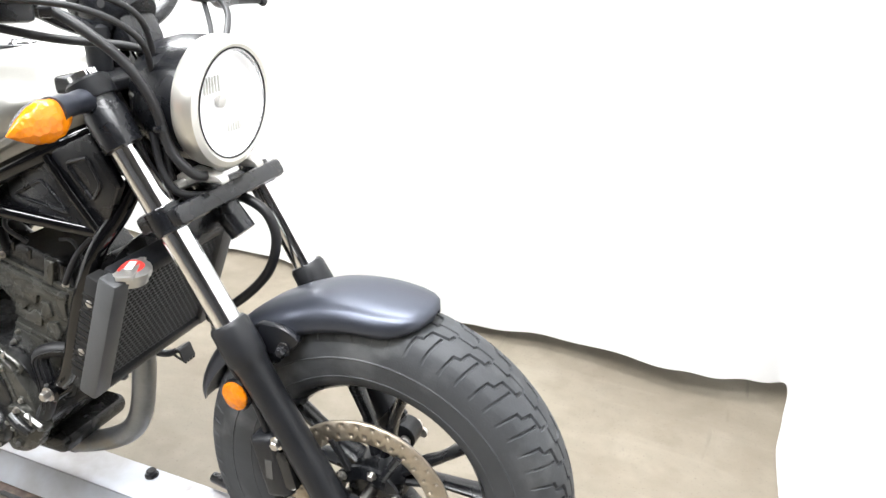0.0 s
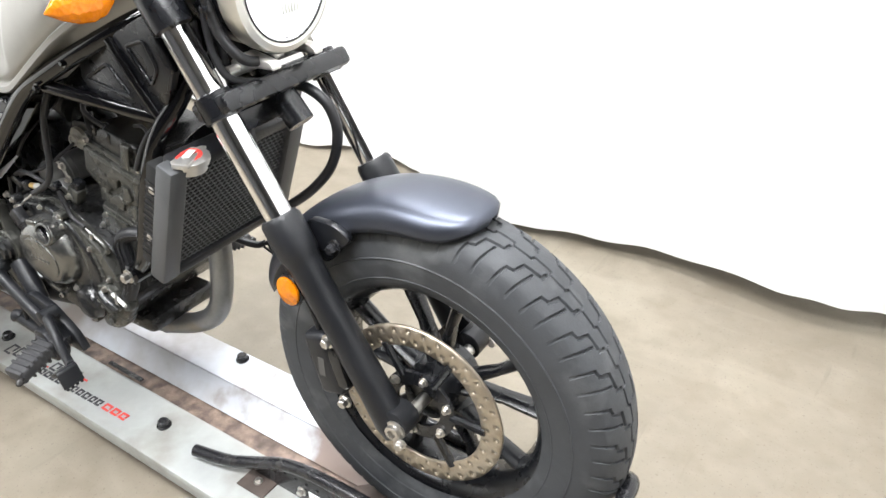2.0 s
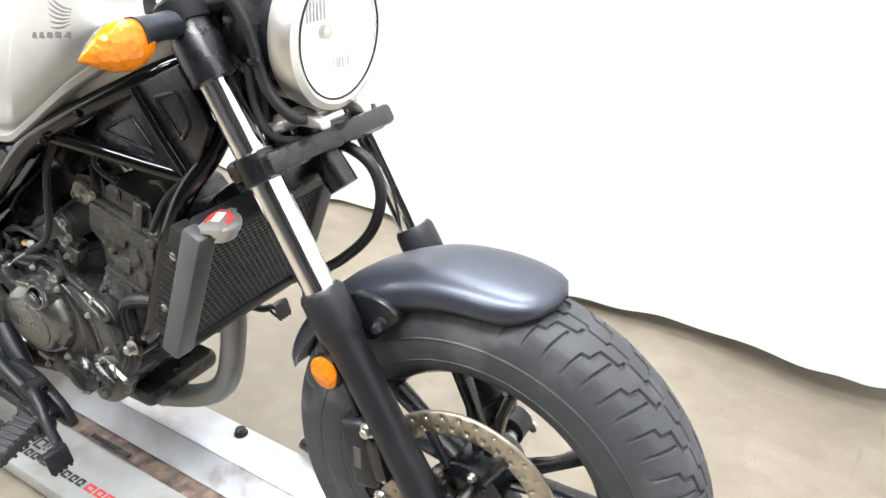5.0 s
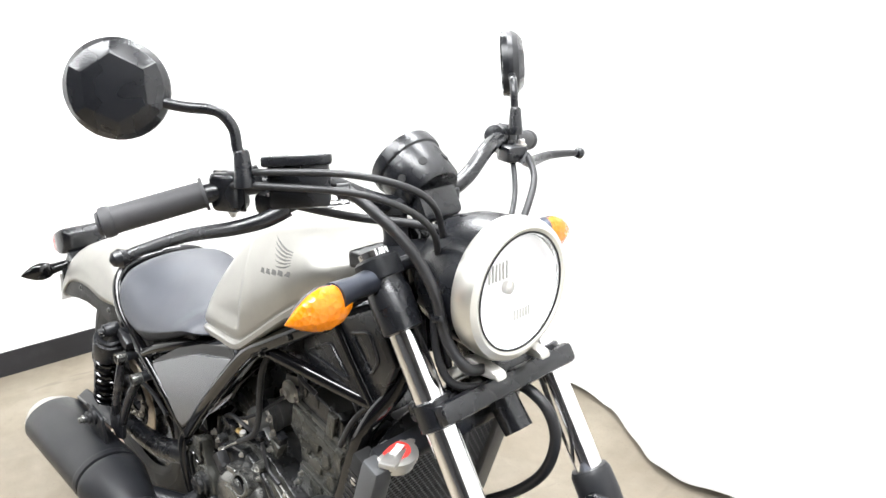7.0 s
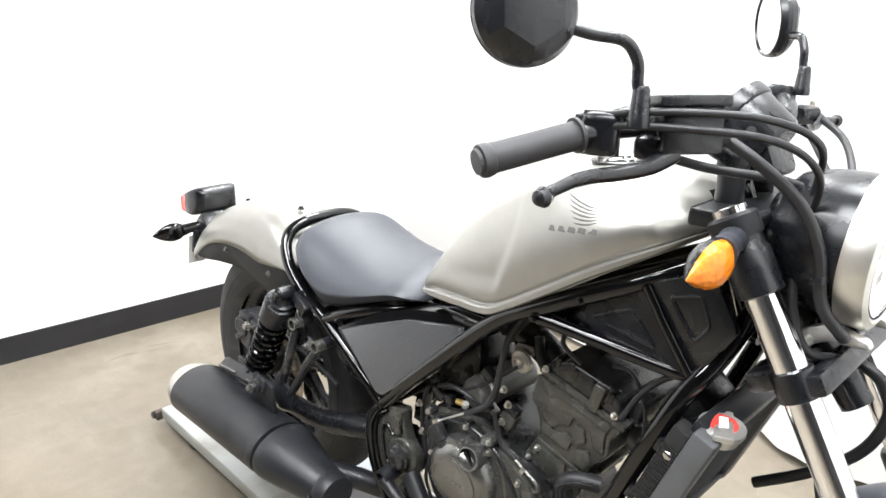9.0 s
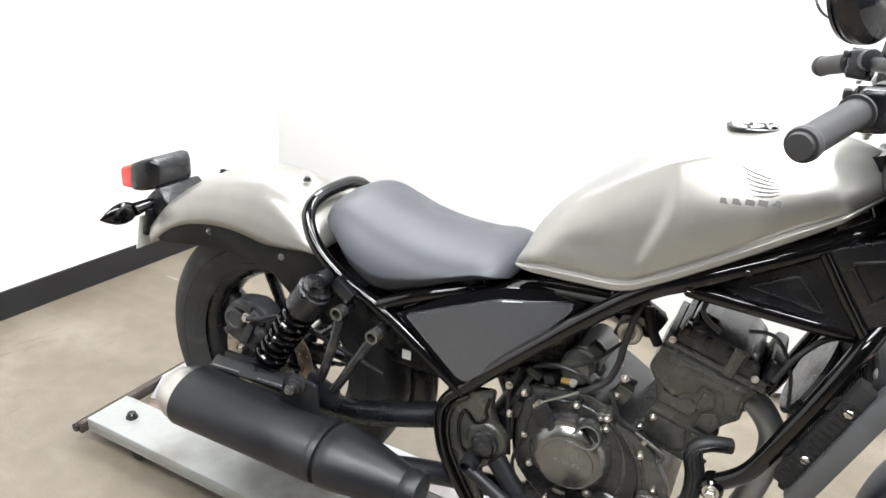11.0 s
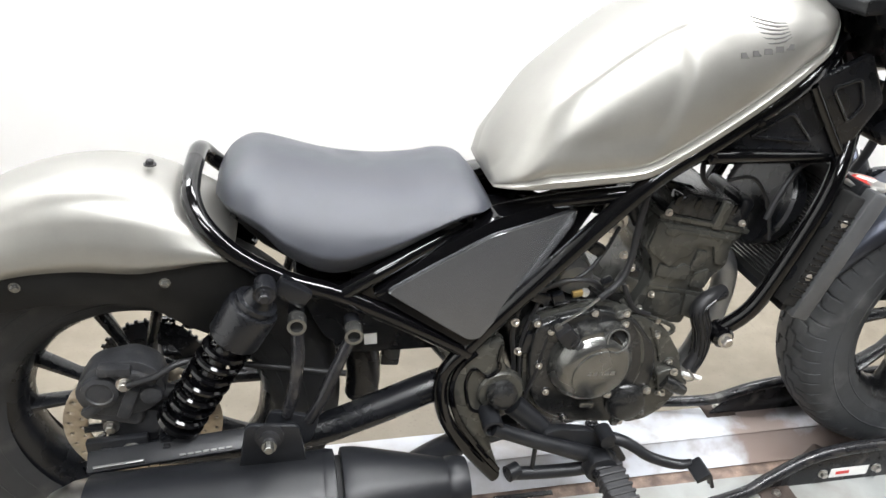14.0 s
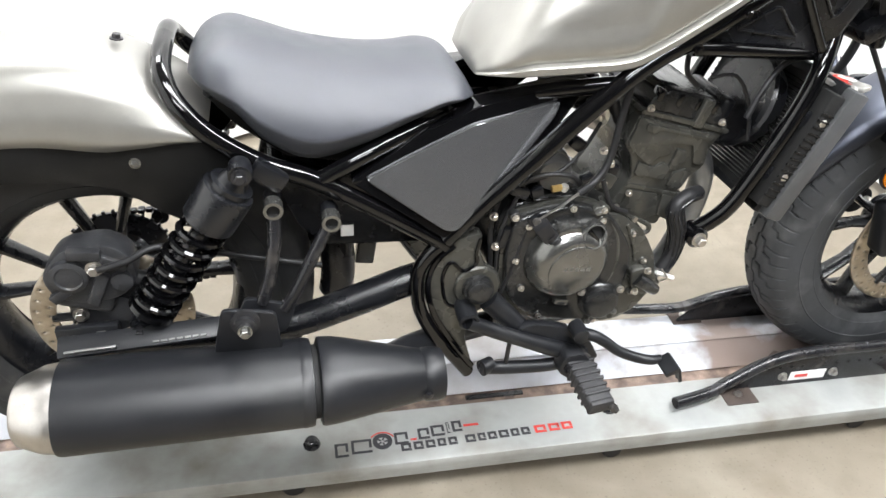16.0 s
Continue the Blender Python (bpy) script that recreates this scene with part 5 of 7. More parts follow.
# sensor plug, clutch cable and its barrel
plug = part("sensor_plug", box((0.676, -0.157, 0.495), (0.026, 0.020, 0.034), bevel=0.003, rot=Matrix.Rotation(radians(-38), 4, "Y")), M_HOSE, engine, "blue-black sensor plug")
part("plug_boot", revolve([(0.013, -0.006), (0.0125, 0.0), (0.0105, 0.002), (0.0125, 0.004), (0.0105, 0.007), (0.0125, 0.009), (0.011, 0.014)], (0.688, -0.158, 0.484), (0.72, -0.1, -0.68), 18), M_HOSE, plug)
part("cable_end", tube([(0.664, -0.146, 0.509), (0.700, -0.148, 0.534), (0.737, -0.142, 0.558)], 0.0021, straight=True, segs=8), M_STEEL, engine, "bare steel clutch cable")
part("cable_barrel", revolve([(0.0065, -0.008), (0.0065, 0.008)], (0.663, -0.146, 0.508), (0, -1, 0), 12), M_STEEL, engine)
part("cable_nut", tube([(0.728, -0.144, 0.552), (0.746, -0.140, 0.562)], 0.0055, straight=True, segs=8), M_HOSE, engine)
part("cable_hose", tube([(0.746, -0.140, 0.562), (0.768, -0.132, 0.580), (0.780, -0.126, 0.612), (0.785, -0.122, 0.655), (0.795, -0.116, 0.711), (0.815, -0.100, 0.760)], 0.0058, segs=10), M_HOSE, engine)
part("clutch_arm", prism(rounded([(0.650, 0.512), (0.668, 0.520), (0.676, 0.508), (0.664, 0.496), (0.652, 0.500)], 0.004), -0.146, -0.139, 0.001), M_SATIN, engine)
# starter motor, throttle body and small fittings behind the main rail
starter = part("starter_motor", revolve([(0.010, -0.092), (0.026, -0.088), (0.030, -0.080), (0.030, -0.052), (0.0325, -0.050), (0.0325, -0.040), (0.030, -0.038), (0.030, 0.05), (0.022, 0.06)], (0.712, -0.012, 0.565), (0.10, 1, 0.06), 28), M_DULLALU, engine, "grey alloy starter motor")
part("starter_band", revolve([(0.031, -0.066), (0.0322, -0.063), (0.031, -0.060)], (0.712, -0.012, 0.565), (0.10, 1, 0.06), 28), M_STEEL, starter)
part("starter_lug", box((0.742, -0.090, 0.548), (0.030, 0.016, 0.016), bevel=0.004, rot=Matrix.Rotation(radians(35), 4, "Y")), M_DULLALU, starter)
part("brass_fitting", tube([(0.690, -0.124, 0.551), (0.706, -0.124, 0.553)], 0.0058, straight=True, segs=8), M_BRASS, engine, "small brass fitting")
part("fitting_cap", revolve([(0.006, 0), (0.007, 0.004), (0.006, 0.010)], (0.709, -0.124, 0.548), (0.3, -0.2, 1), 12), M_ALU, engine)
part("throttle_body", revolve([(0.022, 0), (0.028, 0.01), (0.028, 0.05), (0.034, 0.055), (0.034, 0.075)], (0.82, -0.01, 0.640), (-0.75, 0, 0.4), 24), M_SATIN, engine)
pulley = part("throttle_pulley", revolve([(0.020, 0), (0.022, 0.002), (0.0195, 0.004), (0.022, 0.006), (0.020, 0.008), (0.014, 0.007), (0.008, 0.010), (0.006, 0.014)], (0.778, -0.052, 0.640), (0, -1, 0), 24), M_RING, engine, "pale gold throttle pulley")
part("pulley_spring", tube([(0.778 + 0.010 * math.cos(a), -0.064 - 0.0006 * a, 0.640 + 0.010 * math.sin(a)) for a in [i * 0.5 for i in range(26)]], 0.0013, segs=6, straight=True), M_STEEL, pulley)
part("pulley_bracket", prism(rounded([(0.748, 0.628), (0.760, 0.668), (0.796, 0.672), (0.800, 0.655), (0.770, 0.650), (0.762, 0.622)], 0.004), -0.050, -0.046, 0.001), M_DULLALU, pulley)
part("injector", tube([(0.80, -0.04, 0.69), (0.81, -0.045, 0.655), (0.825, -0.04, 0.625)], 0.009), M_HOSE, engine)
part("air_duct", revolve([(0.030, 0), (0.032, 0.01), (0.028, 0.015), (0.032, 0.02), (0.028, 0.025), (0.032, 0.03), (0.028, 0.035), (0.032, 0.05)], (0.70, -0.02, 0.70), (0.8, 0, -0.35), 20), M_HOSE, engine)
part("airbox", box((0.60, 0.0, 0.585), (0.18, 0.13, 0.14), bevel=0.02), M_SATIN, engine, "black airbox behind the side covers")
part("battery_tray", box((0.43, 0, 0.55), (0.16, 0.19, 0.10), bevel=0.012), M_SATIN, engine)
for k, pts in enumerate(([(0.78, -0.07, 0.635), (0.74, -0.10, 0.600), (0.70, -0.118, 0.578), (0.640, -0.120, 0.562)],
                         [(0.745, -0.105, 0.545), (0.720, -0.122, 0.571), (0.675, -0.124, 0.577), (0.637, -0.120, 0.560)],
                         [(0.66, -0.11, 0.58), (0.632, -0.122, 0.53), (0.612, -0.126, 0.47), (0.612, -0.126, 0.40)],
                         [(0.61, -0.12, 0.55), (0.597, -0.122, 0.49), (0.602, -0.122, 0.43), (0.608, -0.118, 0.36)],
                         [(0.96, -0.06, 0.70), (1.00, -0.07, 0.705), (1.03, -0.08, 0.66), (1.04, -0.09, 0.60)],
                         [(0.90, -0.08, 0.77), (0.89, -0.10, 0.73), (0.92, -0.09, 0.70)],
                         [(0.655, -0.135, 0.50), (0.645, -0.136, 0.46), (0.635, -0.138, 0.41), (0.622, -0.134, 0.36), (0.632, -0.126, 0.31)],
                         [(0.776, -0.122, 0.560), (0.786, -0.124, 0.535), (0.800, -0.126, 0.512), (0.828, -0.124, 0.498)],
                         [(0.75, 0.02, 0.73), (0.72, -0.06, 0.69), (0.68, -0.10, 0.64), (0.65, -0.11, 0.60)])):
    part("cable", tube(pts, 0.0042 if k % 2 else 0.0033, segs=8), M_HOSE, engine)
for at, size, turn in (((0.640, -0.118, 0.548), (0.030, 0.016, 0.018), 25), ((0.668, -0.120, 0.545), (0.020, 0.014, 0.020), -15), ((0.735, -0.092, 0.612), (0.026, 0.018, 0.020), 35), ((0.620, -0.126, 0.470), (0.014, 0.014, 0.040), 14), ((0.752, -0.112, 0.560), (0.020, 0.016, 0.014), -30), ((0.797, -0.096, 0.560), (0.020, 0.020, 0.032), 20)):
    part("connector", box(at, size, bevel=0.003, rot=Matrix.Rotation(radians(turn), 4, "Y")), M_SATIN, engine)
for x, y, z in ((0.784, -0.108, 0.545), (0.792, -0.104, 0.580), (0.778, -0.100, 0.602), (0.606, -0.128, 0.455), (0.598, -0.128, 0.512)):
    part("case_bolt", hex_bolt((x, y, z), (0, -1, 0), 0.0048, 0.007), M_STEEL, engine)
part("case_lug", box((0.790, -0.098, 0.546), (0.030, 0.024, 0.036), bevel=0.006, rot=Matrix.Rotation(radians(24), 4, "Y")), M_CYL, engine)
# ribbed coolant hose at the front of the cylinder
pts = smooth_path([(0.975, -0.090, 0.505), (0.942, -0.108, 0.508), (0.922, -0.116, 0.492), (0.932, -0.122, 0.452), (0.932, -0.126, 0.410), (0.917, -0.130, 0.378)], 8)
part("ribbed_hose", tube(pts, 0.0135, straight=True, segs=16), M_HOSE, engine, "ribbed black coolant hose")
for k in range(12):
    a = 2 * math.pi * k / 12
    part("hose_rib", tube([p + Vector((0.0140 * math.cos(a), 0.0140 * math.sin(a) , 0.006 * math.cos(a))) for p in pts[3:-3]], 0.0015, straight=True, segs=6), M_SATIN, engine)
part("sump", box((0.76, 0, 0.262), (0.26, 0.17, 0.04), bevel=0.015), M_ENGINE, engine)

# exhaust
exhaust = part("exhaust", tube([(0.935, -0.01, 0.570), (0.99, -0.005, 0.555), (1.035, 0.0, 0.490), (1.028, 0.0, 0.390), (0.995, 0.0, 0.295), (0.925, 0.0, 0.238), (0.84, -0.02, 0.218)], 0.0222, segs=16), M_HEADER, bike, "dull grey exhaust header pipe")
part("link_pipe", tube([(0.85, -0.018, 0.219), (0.70, -0.03, 0.218), (0.56, -0.08, 0.240), (0.47, -0.16, 0.288), (0.40, -0.222, 0.314)], 0.0225, segs=16), M_MATTE, exhaust, "matte black link pipe")
MA = Vector((-0.095, -0.263, 0.3306))
MB = Vector((0.49, -0.254, 0.312))
md = (MB - MA).normalized()


def mrev(prof, name, mat, label=""):
    """A turned piece of the silencer, flattened to an oval towards the rear."""
    bm = revolve(prof, MA, md, 40)
    for v in bm.verts:
        d = (v.co - MA).dot(md)
        axis = MA + md * d
        off = v.co - axis
        k = min(1.0, max(0.0, (0.59 - d) / 0.16))
        off.z *= 1 - 0.2 * k
        off.z += 0.011 * k
        v.co = axis + off
    return part(name, bm, mat, exhaust, label)


mrev([(0.030, 0.02), (0.032, 0.004), (0.042, 0.0), (0.052, 0.006), (0.066, 0.035), (0.0685, 0.052), (0.0685, 0.06)], "end_cap", M_STEEL, "satin metal end cap")
# solid dark plug, painted as the shade within the outlet
mrev([(0.0285, 0.0), (0.0285, 0.012)], "outlet", M_HOLE)
mrev([(0.066, 0.056), (0.072, 0.056), (0.0735, 0.06), (0.0725, 0.388), (0.071, 0.394), (0.065, 0.395)], "muffler", M_MATTE, "matte black muffler can")
mrev([(0.060, 0.392), (0.060, 0.406)], "muffler_groove", M_HOLE)
mrev([(0.065, 0.403), (0.0715, 0.405), (0.073, 0.409), (0.072, 0.424), (0.068, 0.444), (0.0415, 0.556), (0.040, 0.560), (0.042, 0.564), (0.0425, 0.580), (0.039, 0.592), (0.028, 0.594)], "muffler_cone", M_MATTE, "matte black muffler cone")
mrev([(0.0728, 0.377), (0.0733, 0.381), (0.0728, 0.385)], "muffler_band", M_MATTE)
for d, a in ((0.14, -50), (0.20, -52), (0.33, -40)):
    p = MA + md * d + Vector((0, -math.cos(radians(a)) * 0.0735, math.sin(radians(a)) * 0.0588 + 0.011))
    part("chip", revolve([(0.0018, -0.0003), (0.0012, 0.0004)], p, (0, -math.cos(radians(a)), math.sin(radians(a))), 7), M_ALU, exhaust)
# heat shield strip with lettering bars on top of the can
part("shield_plate", box((0.085, -0.186, 0.386), (0.27, 0.034, 0.012), bevel=0.005, rot=Matrix.Rotation(radians(-3), 4, "Y") @ Matrix.Rotation(radians(30), 4, "X")), M_MATTE, exhaust)
for i in range(7):
    part("label_bar", box((0.085 + i * 0.011, -0.199, 0.3855 + i * 0.0006), (0.008, 0.003, 0.005), rot=Matrix.Rotation(radians(-3), 4, "Y") @ Matrix.Rotation(radians(30), 4, "X")), M_DULLALU, exhaust)
part("shield_window", box((-0.003, -0.199, 0.381), (0.07, 0.004, 0.012), bevel=0.001, rot=Matrix.Rotation(radians(-3), 4, "Y") @ Matrix.Rotation(radians(30), 4, "X")), M_DULLALU, exhaust)
part("hanger_tab", prism(rounded([(0.166, 0.385), (0.262, 0.375), (0.256, 0.450), (0.184, 0.462)], 0.01), -0.240, -0.232, 0.002), M_MATTE, exhaust)
part("hanger_mount", revolve([(0.020, 0), (0.020, 0.006), (0.014, 0.008), (0.015, 0.016), (0.010, 0.018), (0.009, 0.026)], (0.214, -0.240, 0.441), (0, -1, 0.05), 18), M_HOSE, exhaust)
part("hanger_bolt", hex_bolt((0.214, -0.264, 0.442), (0, -1, 0.05), 0.007, 0.008), M_CASE, exhaust)
part("cone_clamp", revolve([(0.005, 0), (0.008, 0.003), (0.004, 0.006)], MA + md * 0.563 + Vector((0, -0.042, 0.0)), (0, -1, 0), 12), M_BLACKSTEEL, exhaust)

# swingarm, shocks, chain
swing = part("swingarm", tube([(0.57, -0.10, 0.40), (0.57, 0.10, 0.40)], 0.026, straight=True, segs=16), M_MATTE, bike, "black steel swingarm")
for s in (-1, 1):
    part("arm", tube([(0.56, s * 0.112, 0.415), (0.46, s * 0.116, 0.390), (0.36, s * 0.120, 0.357), (0.26, s * 0.124, 0.332), (0.10, s * 0.130, 0.330), (-0.045, s * 0.132, 0.347)], [0.024, 0.026, 0.026, 0.025, 0.0205, 0.018], segs=16), M_SATIN, swing)
    part("axle_plate", box((-0.02, s * 0.132, 0.35), (0.09, 0.014, 0.05), bevel=0.004), M_MATTE, swing)
    part("axle_nut", hex_bolt((0.0, s * 0.14, 0.35), (0, s, 0), 0.012, 0.012), M_STEEL, swing)
    T, B = Vector((0.226, s * 0.176, 0.640)), Vector((0.062, s * 0.160, 0.388))
    ax = (B - T).normalized()
    L = (B - T).length
    shock = part("shock_absorber", revolve([(0.013, 0.0), (0.020, 0.014), (0.022, 0.020), (0.030, 0.021), (0.030, 0.030), (0.0355, 0.031), (0.037, 0.034), (0.037, 0.088), (0.033, 0.092), (0.016, 0.093)], T, ax, 24), M_SATIN, bike, "black rear shock absorber with coil spring")
    part("damper", revolve([(0.014, 0.08), (0.014, 0.18), (0.020, 0.182), (0.021, L - 0.03), (0.014, L - 0.02), (0.012, L)], T, ax, 18), M_SATIN, shock)
    u = ax.orthogonal().normalized()
    v = ax.cross(u)
    turns, n = 7.5, 150
    part("spring", tube([T + ax * (0.092 + (L - 0.135) * i / n) + (u * math.cos(2 * math.pi * turns * i / n) + v * math.sin(2 * math.pi * turns * i / n)) * 0.029 for i in range(n + 1)], 0.0056, segs=8, straight=True), M_GLOSS, shock, "gloss black coil spring")
    part("spring_seat", revolve([(0.020, L - 0.048), (0.035, L - 0.044), (0.035, L - 0.036), (0.020, L - 0.030)], T, ax, 22), M_GLOSS, shock)
    for P_ in (T, B):
        part("eye", revolve([(0.015, -0.016), (0.0165, 0), (0.015, 0.016)], P_, (0, s, 0), 20), M_SATIN, shock)
        part("eye_bolt", hex_bolt(P_ + Vector((0, s * 0.017, 0)), (0, s, 0), 0.008, 0.008), M_BLACKSTEEL, shock)
    # pillion bracket: two tubes and a plate
    def Y2(pts):
        return [(x, s * y, z) for x, y, z in pts]
    br = part("footrest_bracket", prism(rounded([(0.195, 0.40), (0.215, 0.452), (0.285, 0.430), (0.270, 0.385), (0.225, 0.372)], 0.01), s * 0.196, s * 0.204, 0.002), M_MATTE, bike, "black pillion footrest bracket")
    part("tube", tube(Y2([(0.2638, 0.178, 0.568), (0.262, 0.188, 0.532), (0.250, 0.198, 0.475), (0.238, 0.200, 0.440)]), 0.0095, segs=12), M_BLACKSTEEL, br)
    part("tube", tube(Y2([(0.335, 0.178, 0.543), (0.315, 0.188, 0.507), (0.285, 0.198, 0.450), (0.268, 0.200, 0.425)]), 0.0095, segs=12), M_BLACKSTEEL, br)
    for x, z in ((0.264, 0.582), (0.342, 0.556)):
        part("mount_eye", revolve([(0.009, -0.01), (0.0135, -0.01), (0.0135, 0.012), (0.009, 0.012)], (x, s * 0.176, z), (0, s, 0), 20, close=True), M_CASE, br)
        # dark core paints the shade inside the eye
        part("eye_core", revolve([(0.0092, -0.01), (0.0092, 0.004)], (x, s * 0.176, z), (0, s, 0), 16), M_HOLE, br)
        part("mount_arm", tube([(x, s * 0.14, z), (x, s * 0.166, z)], 0.012, straight=True), M_MATTE, br)
    part("shock_mount", box((0.262, s * 0.155, 0.622), (0.05, 0.03, 0.03), bevel=0.006, rot=Matrix.Rotation(radians(35), 4, "Y")), M_SATIN, frame_ob)
# inner mudguard between wheel and engine
part("inner_guard", tube([(0.34, 0, 0.60), (0.355, 0, 0.48), (0.365, 0, 0.36), (0.36, 0, 0.30)], 0.03, segs=12), M_SATIN, frame_ob)
part("under_seat_tray", prism(rounded([(0.26, 0.60), (0.34, 0.575), (0.49, 0.510), (0.50, 0.455), (0.34, 0.462), (0.30, 0.50)], 0.01), -0.10, 0.10, 0.004), M_SATIN, frame_ob)
part("white_tag", box((0.372, -0.1012, 0.488), (0.020, 0.0015, 0.020), bevel=0.0004), M_WHITE, frame_ob, "small pale square tag")
part("tag_bolt", hex_bolt((0.435, -0.1005, 0.520), (0, -1, 0), 0.006, 0.005), M_BLACKSTEEL, frame_ob)
part("stand_arm", box((0.43, 0.05, 0.42), (0.035, 0.02, 0.20), bevel=0.004, rot=Matrix.Rotation(radians(8), 4, "Y")), M_SATIN, frame_ob)
# chain on the far side
for i in range(44):
    for z in (0.439 + 0.0002 * i, 0.262 + 0.0033 * i):
        part("chain_link", box((0.02 + i * 0.0125, 0.085, z), (0.0115, 0.010 if i % 2 else 0.016, 0.0085), bevel=0.002), M_BLACKSTEEL, swing)
sp = revolve([(0.05, 0), (0.088, 0), (0.088, 0.006), (0.05, 0.006)], (0, 0.082, RZ), (0, 1, 0), 40, close=True)
for i in range(36):
    a = 2 * math.pi * i / 36
    box((0.0895 * math.cos(a), 0.085, RZ + 0.0895 * math.sin(a)), (0.006, 0.005, 0.005), sp, rot=Matrix.Rotation(-a, 4, "Y"))
part("sprocket", sp, M_BLACKSTEEL, rear_wheel, "dark rear sprocket")
# rear caliper
cal_poly = rounded([(-0.062, 0.470), (-0.030, 0.512), (0.030, 0.520), (0.062, 0.498), (0.068, 0.455), (0.040, 0.425), (-0.010, 0.418), (-0.050, 0.432)], 0.016)
rc = part("rear_caliper", prism(cal_poly, -0.140, -0.094, 0.004, seg=2), M_CALIPER, bike, "grey-black rear brake caliper")
part("caliper_bridge", box((-0.012, -0.112, 0.425), (0.085, 0.05, 0.045), bevel=0.012, rot=Matrix.Rotation(radians(18), 4, "Y"), seg=3), M_CALIPER, rc)
part("caliper_lobe", revolve([(0.027, 0), (0.026, 0.010), (0.019, 0.012), (0.017, 0.010), (0.006, 0.010)], (-0.022, -0.138, 0.472), (0, -1, 0), 22), M_CALIPER, rc)
part("caliper_lobe", revolve([(0.016, 0), (0.015, 0.010), (0.010, 0.012)], (0.046, -0.138, 0.458), (0, -1, 0), 18), M_CALIPER, rc)
part("caliper_rib", box((0.012, -0.143, 0.448), (0.018, 0.014, 0.055), bevel=0.003, rot=Matrix.Rotation(radians(25), 4, "Y")), M_CALIPER, rc)
part("caliper_rib", box((0.036, -0.142, 0.490), (0.045, 0.012, 0.014), bevel=0.003, rot=Matrix.Rotation(radians(30), 4, "Y")), M_CALIPER, rc)
part("caliper_rib", box((-0.040, -0.140, 0.440), (0.030, 0.014, 0.016), bevel=0.003, rot=Matrix.Rotation(radians(-35), 4, "Y")), M_CALIPER, rc)
part("slide_boot", tube([(0.058, -0.128, 0.452), (0.088, -0.124, 0.440), (0.105, -0.122, 0.430)], [0.013, 0.010, 0.008]), M_HOSE, rc)
part("pad_cover", box((0.004, -0.142, 0.508), (0.045, 0.02, 0.016), bevel=0.004, rot=Matrix.Rotation(radians(6), 4, "Y")), M_CALIPER, rc)
part("mount_bracket", prism(rounded([(-0.045, 0.41), (0.02, 0.43), (0.085, 0.450), (0.098, 0.405), (0.060, 0.36), (0.010, 0.34), (-0.035, 0.352)], 0.012), -0.116, -0.098, 0.003), M_CALIPER, rc)
part("bracket_boss", revolve([(0.024, 0), (0.023, 0.008), (0.014, 0.010)], (0.030, -0.116, 0.392), (0, -1, 0), 20), M_CALIPER, rc)
for x, z, yy in ((0.014, 0.486, -0.148), (0.084, 0.428, -0.117), (-0.028, 0.385, -0.117)):
    part("caliper_bolt", hex_bolt((x, yy, z), (0, -1, 0), 0.008, 0.009), M_STEEL, rc)
part("brake_hose", tube([(0.020, -0.155, 0.487), (0.06, -0.158, 0.500), (0.11, -0.145, 0.512), (0.22, -0.11, 0.46), (0.33, -0.12, 0.44)], 0.005), M_HOSE, rc)

# tail lamp and rear indicators
def soft_section(x, hw, z0, z1, n=32, p=9.0, yc=-0.045):
    """A rounded upright section across the bike."""
    out = []
    for k in range(n):
        a = 2 * math.pi * k / n
        c, s_ = math.cos(a), math.sin(a)
        out.append((x, yc + hw * math.copysign(abs(c) ** (2 / p), c), (z0 + z1) / 2 + (z1 - z0) / 2 * math.copysign(abs(s_) ** (2 / p), s_)))
    return out


tail = part("tail_lamp", loft([soft_section(q[0] - 0.034, *q[1:]) for q in ((-0.310, 0.060, 0.683, 0.744), (-0.307, 0.062, 0.682, 0.746), (-0.288, 0.062, 0.683, 0.754), (-0.266, 0.060, 0.688, 0.762), (-0.250, 0.056, 0.694, 0.763), (-0.238, 0.048, 0.702, 0.754), (-0.234, 0.038, 0.710, 0.745))]), M_SATIN, bike, "wide black tail lamp housing with red lens", sharp=42)
part("red_lens", loft([soft_section(q[0] - 0.034, *q[1:]) for q in ((-0.309, 0.060, 0.684, 0.744), (-0.340, 0.059, 0.683, 0.732), (-0.345, 0.056, 0.686, 0.728))]), M_REDLENS, tail, "bright red tail lens", sharp=40)
part("tail_bracket", box((-0.275, -0.035, 0.664), (0.055, 0.13, 0.06), bevel=0.010, rot=Matrix.Rotation(radians(-40), 4, "Y")), M_SATIN, tail)
part("plate_holder", box((-0.300, -0.04, 0.620), (0.012, 0.15, 0.07), bevel=0.003, rot=Matrix.Rotation(radians(14), 4, "Y")), M_SATIN, tail)
part("dealer_plate", box((-0.322, -0.03, 0.590), (0.002, 0.178, 0.085), rot=Matrix.Rotation(radians(14), 4, "Y")), M_WHITE, tail, "blank pale plate")
part("plate_bolt", hex_bolt((-0.28, -0.085, 0.586), (0, -1, 0), 0.008, 0.012), M_BLACKSTEEL, tail)


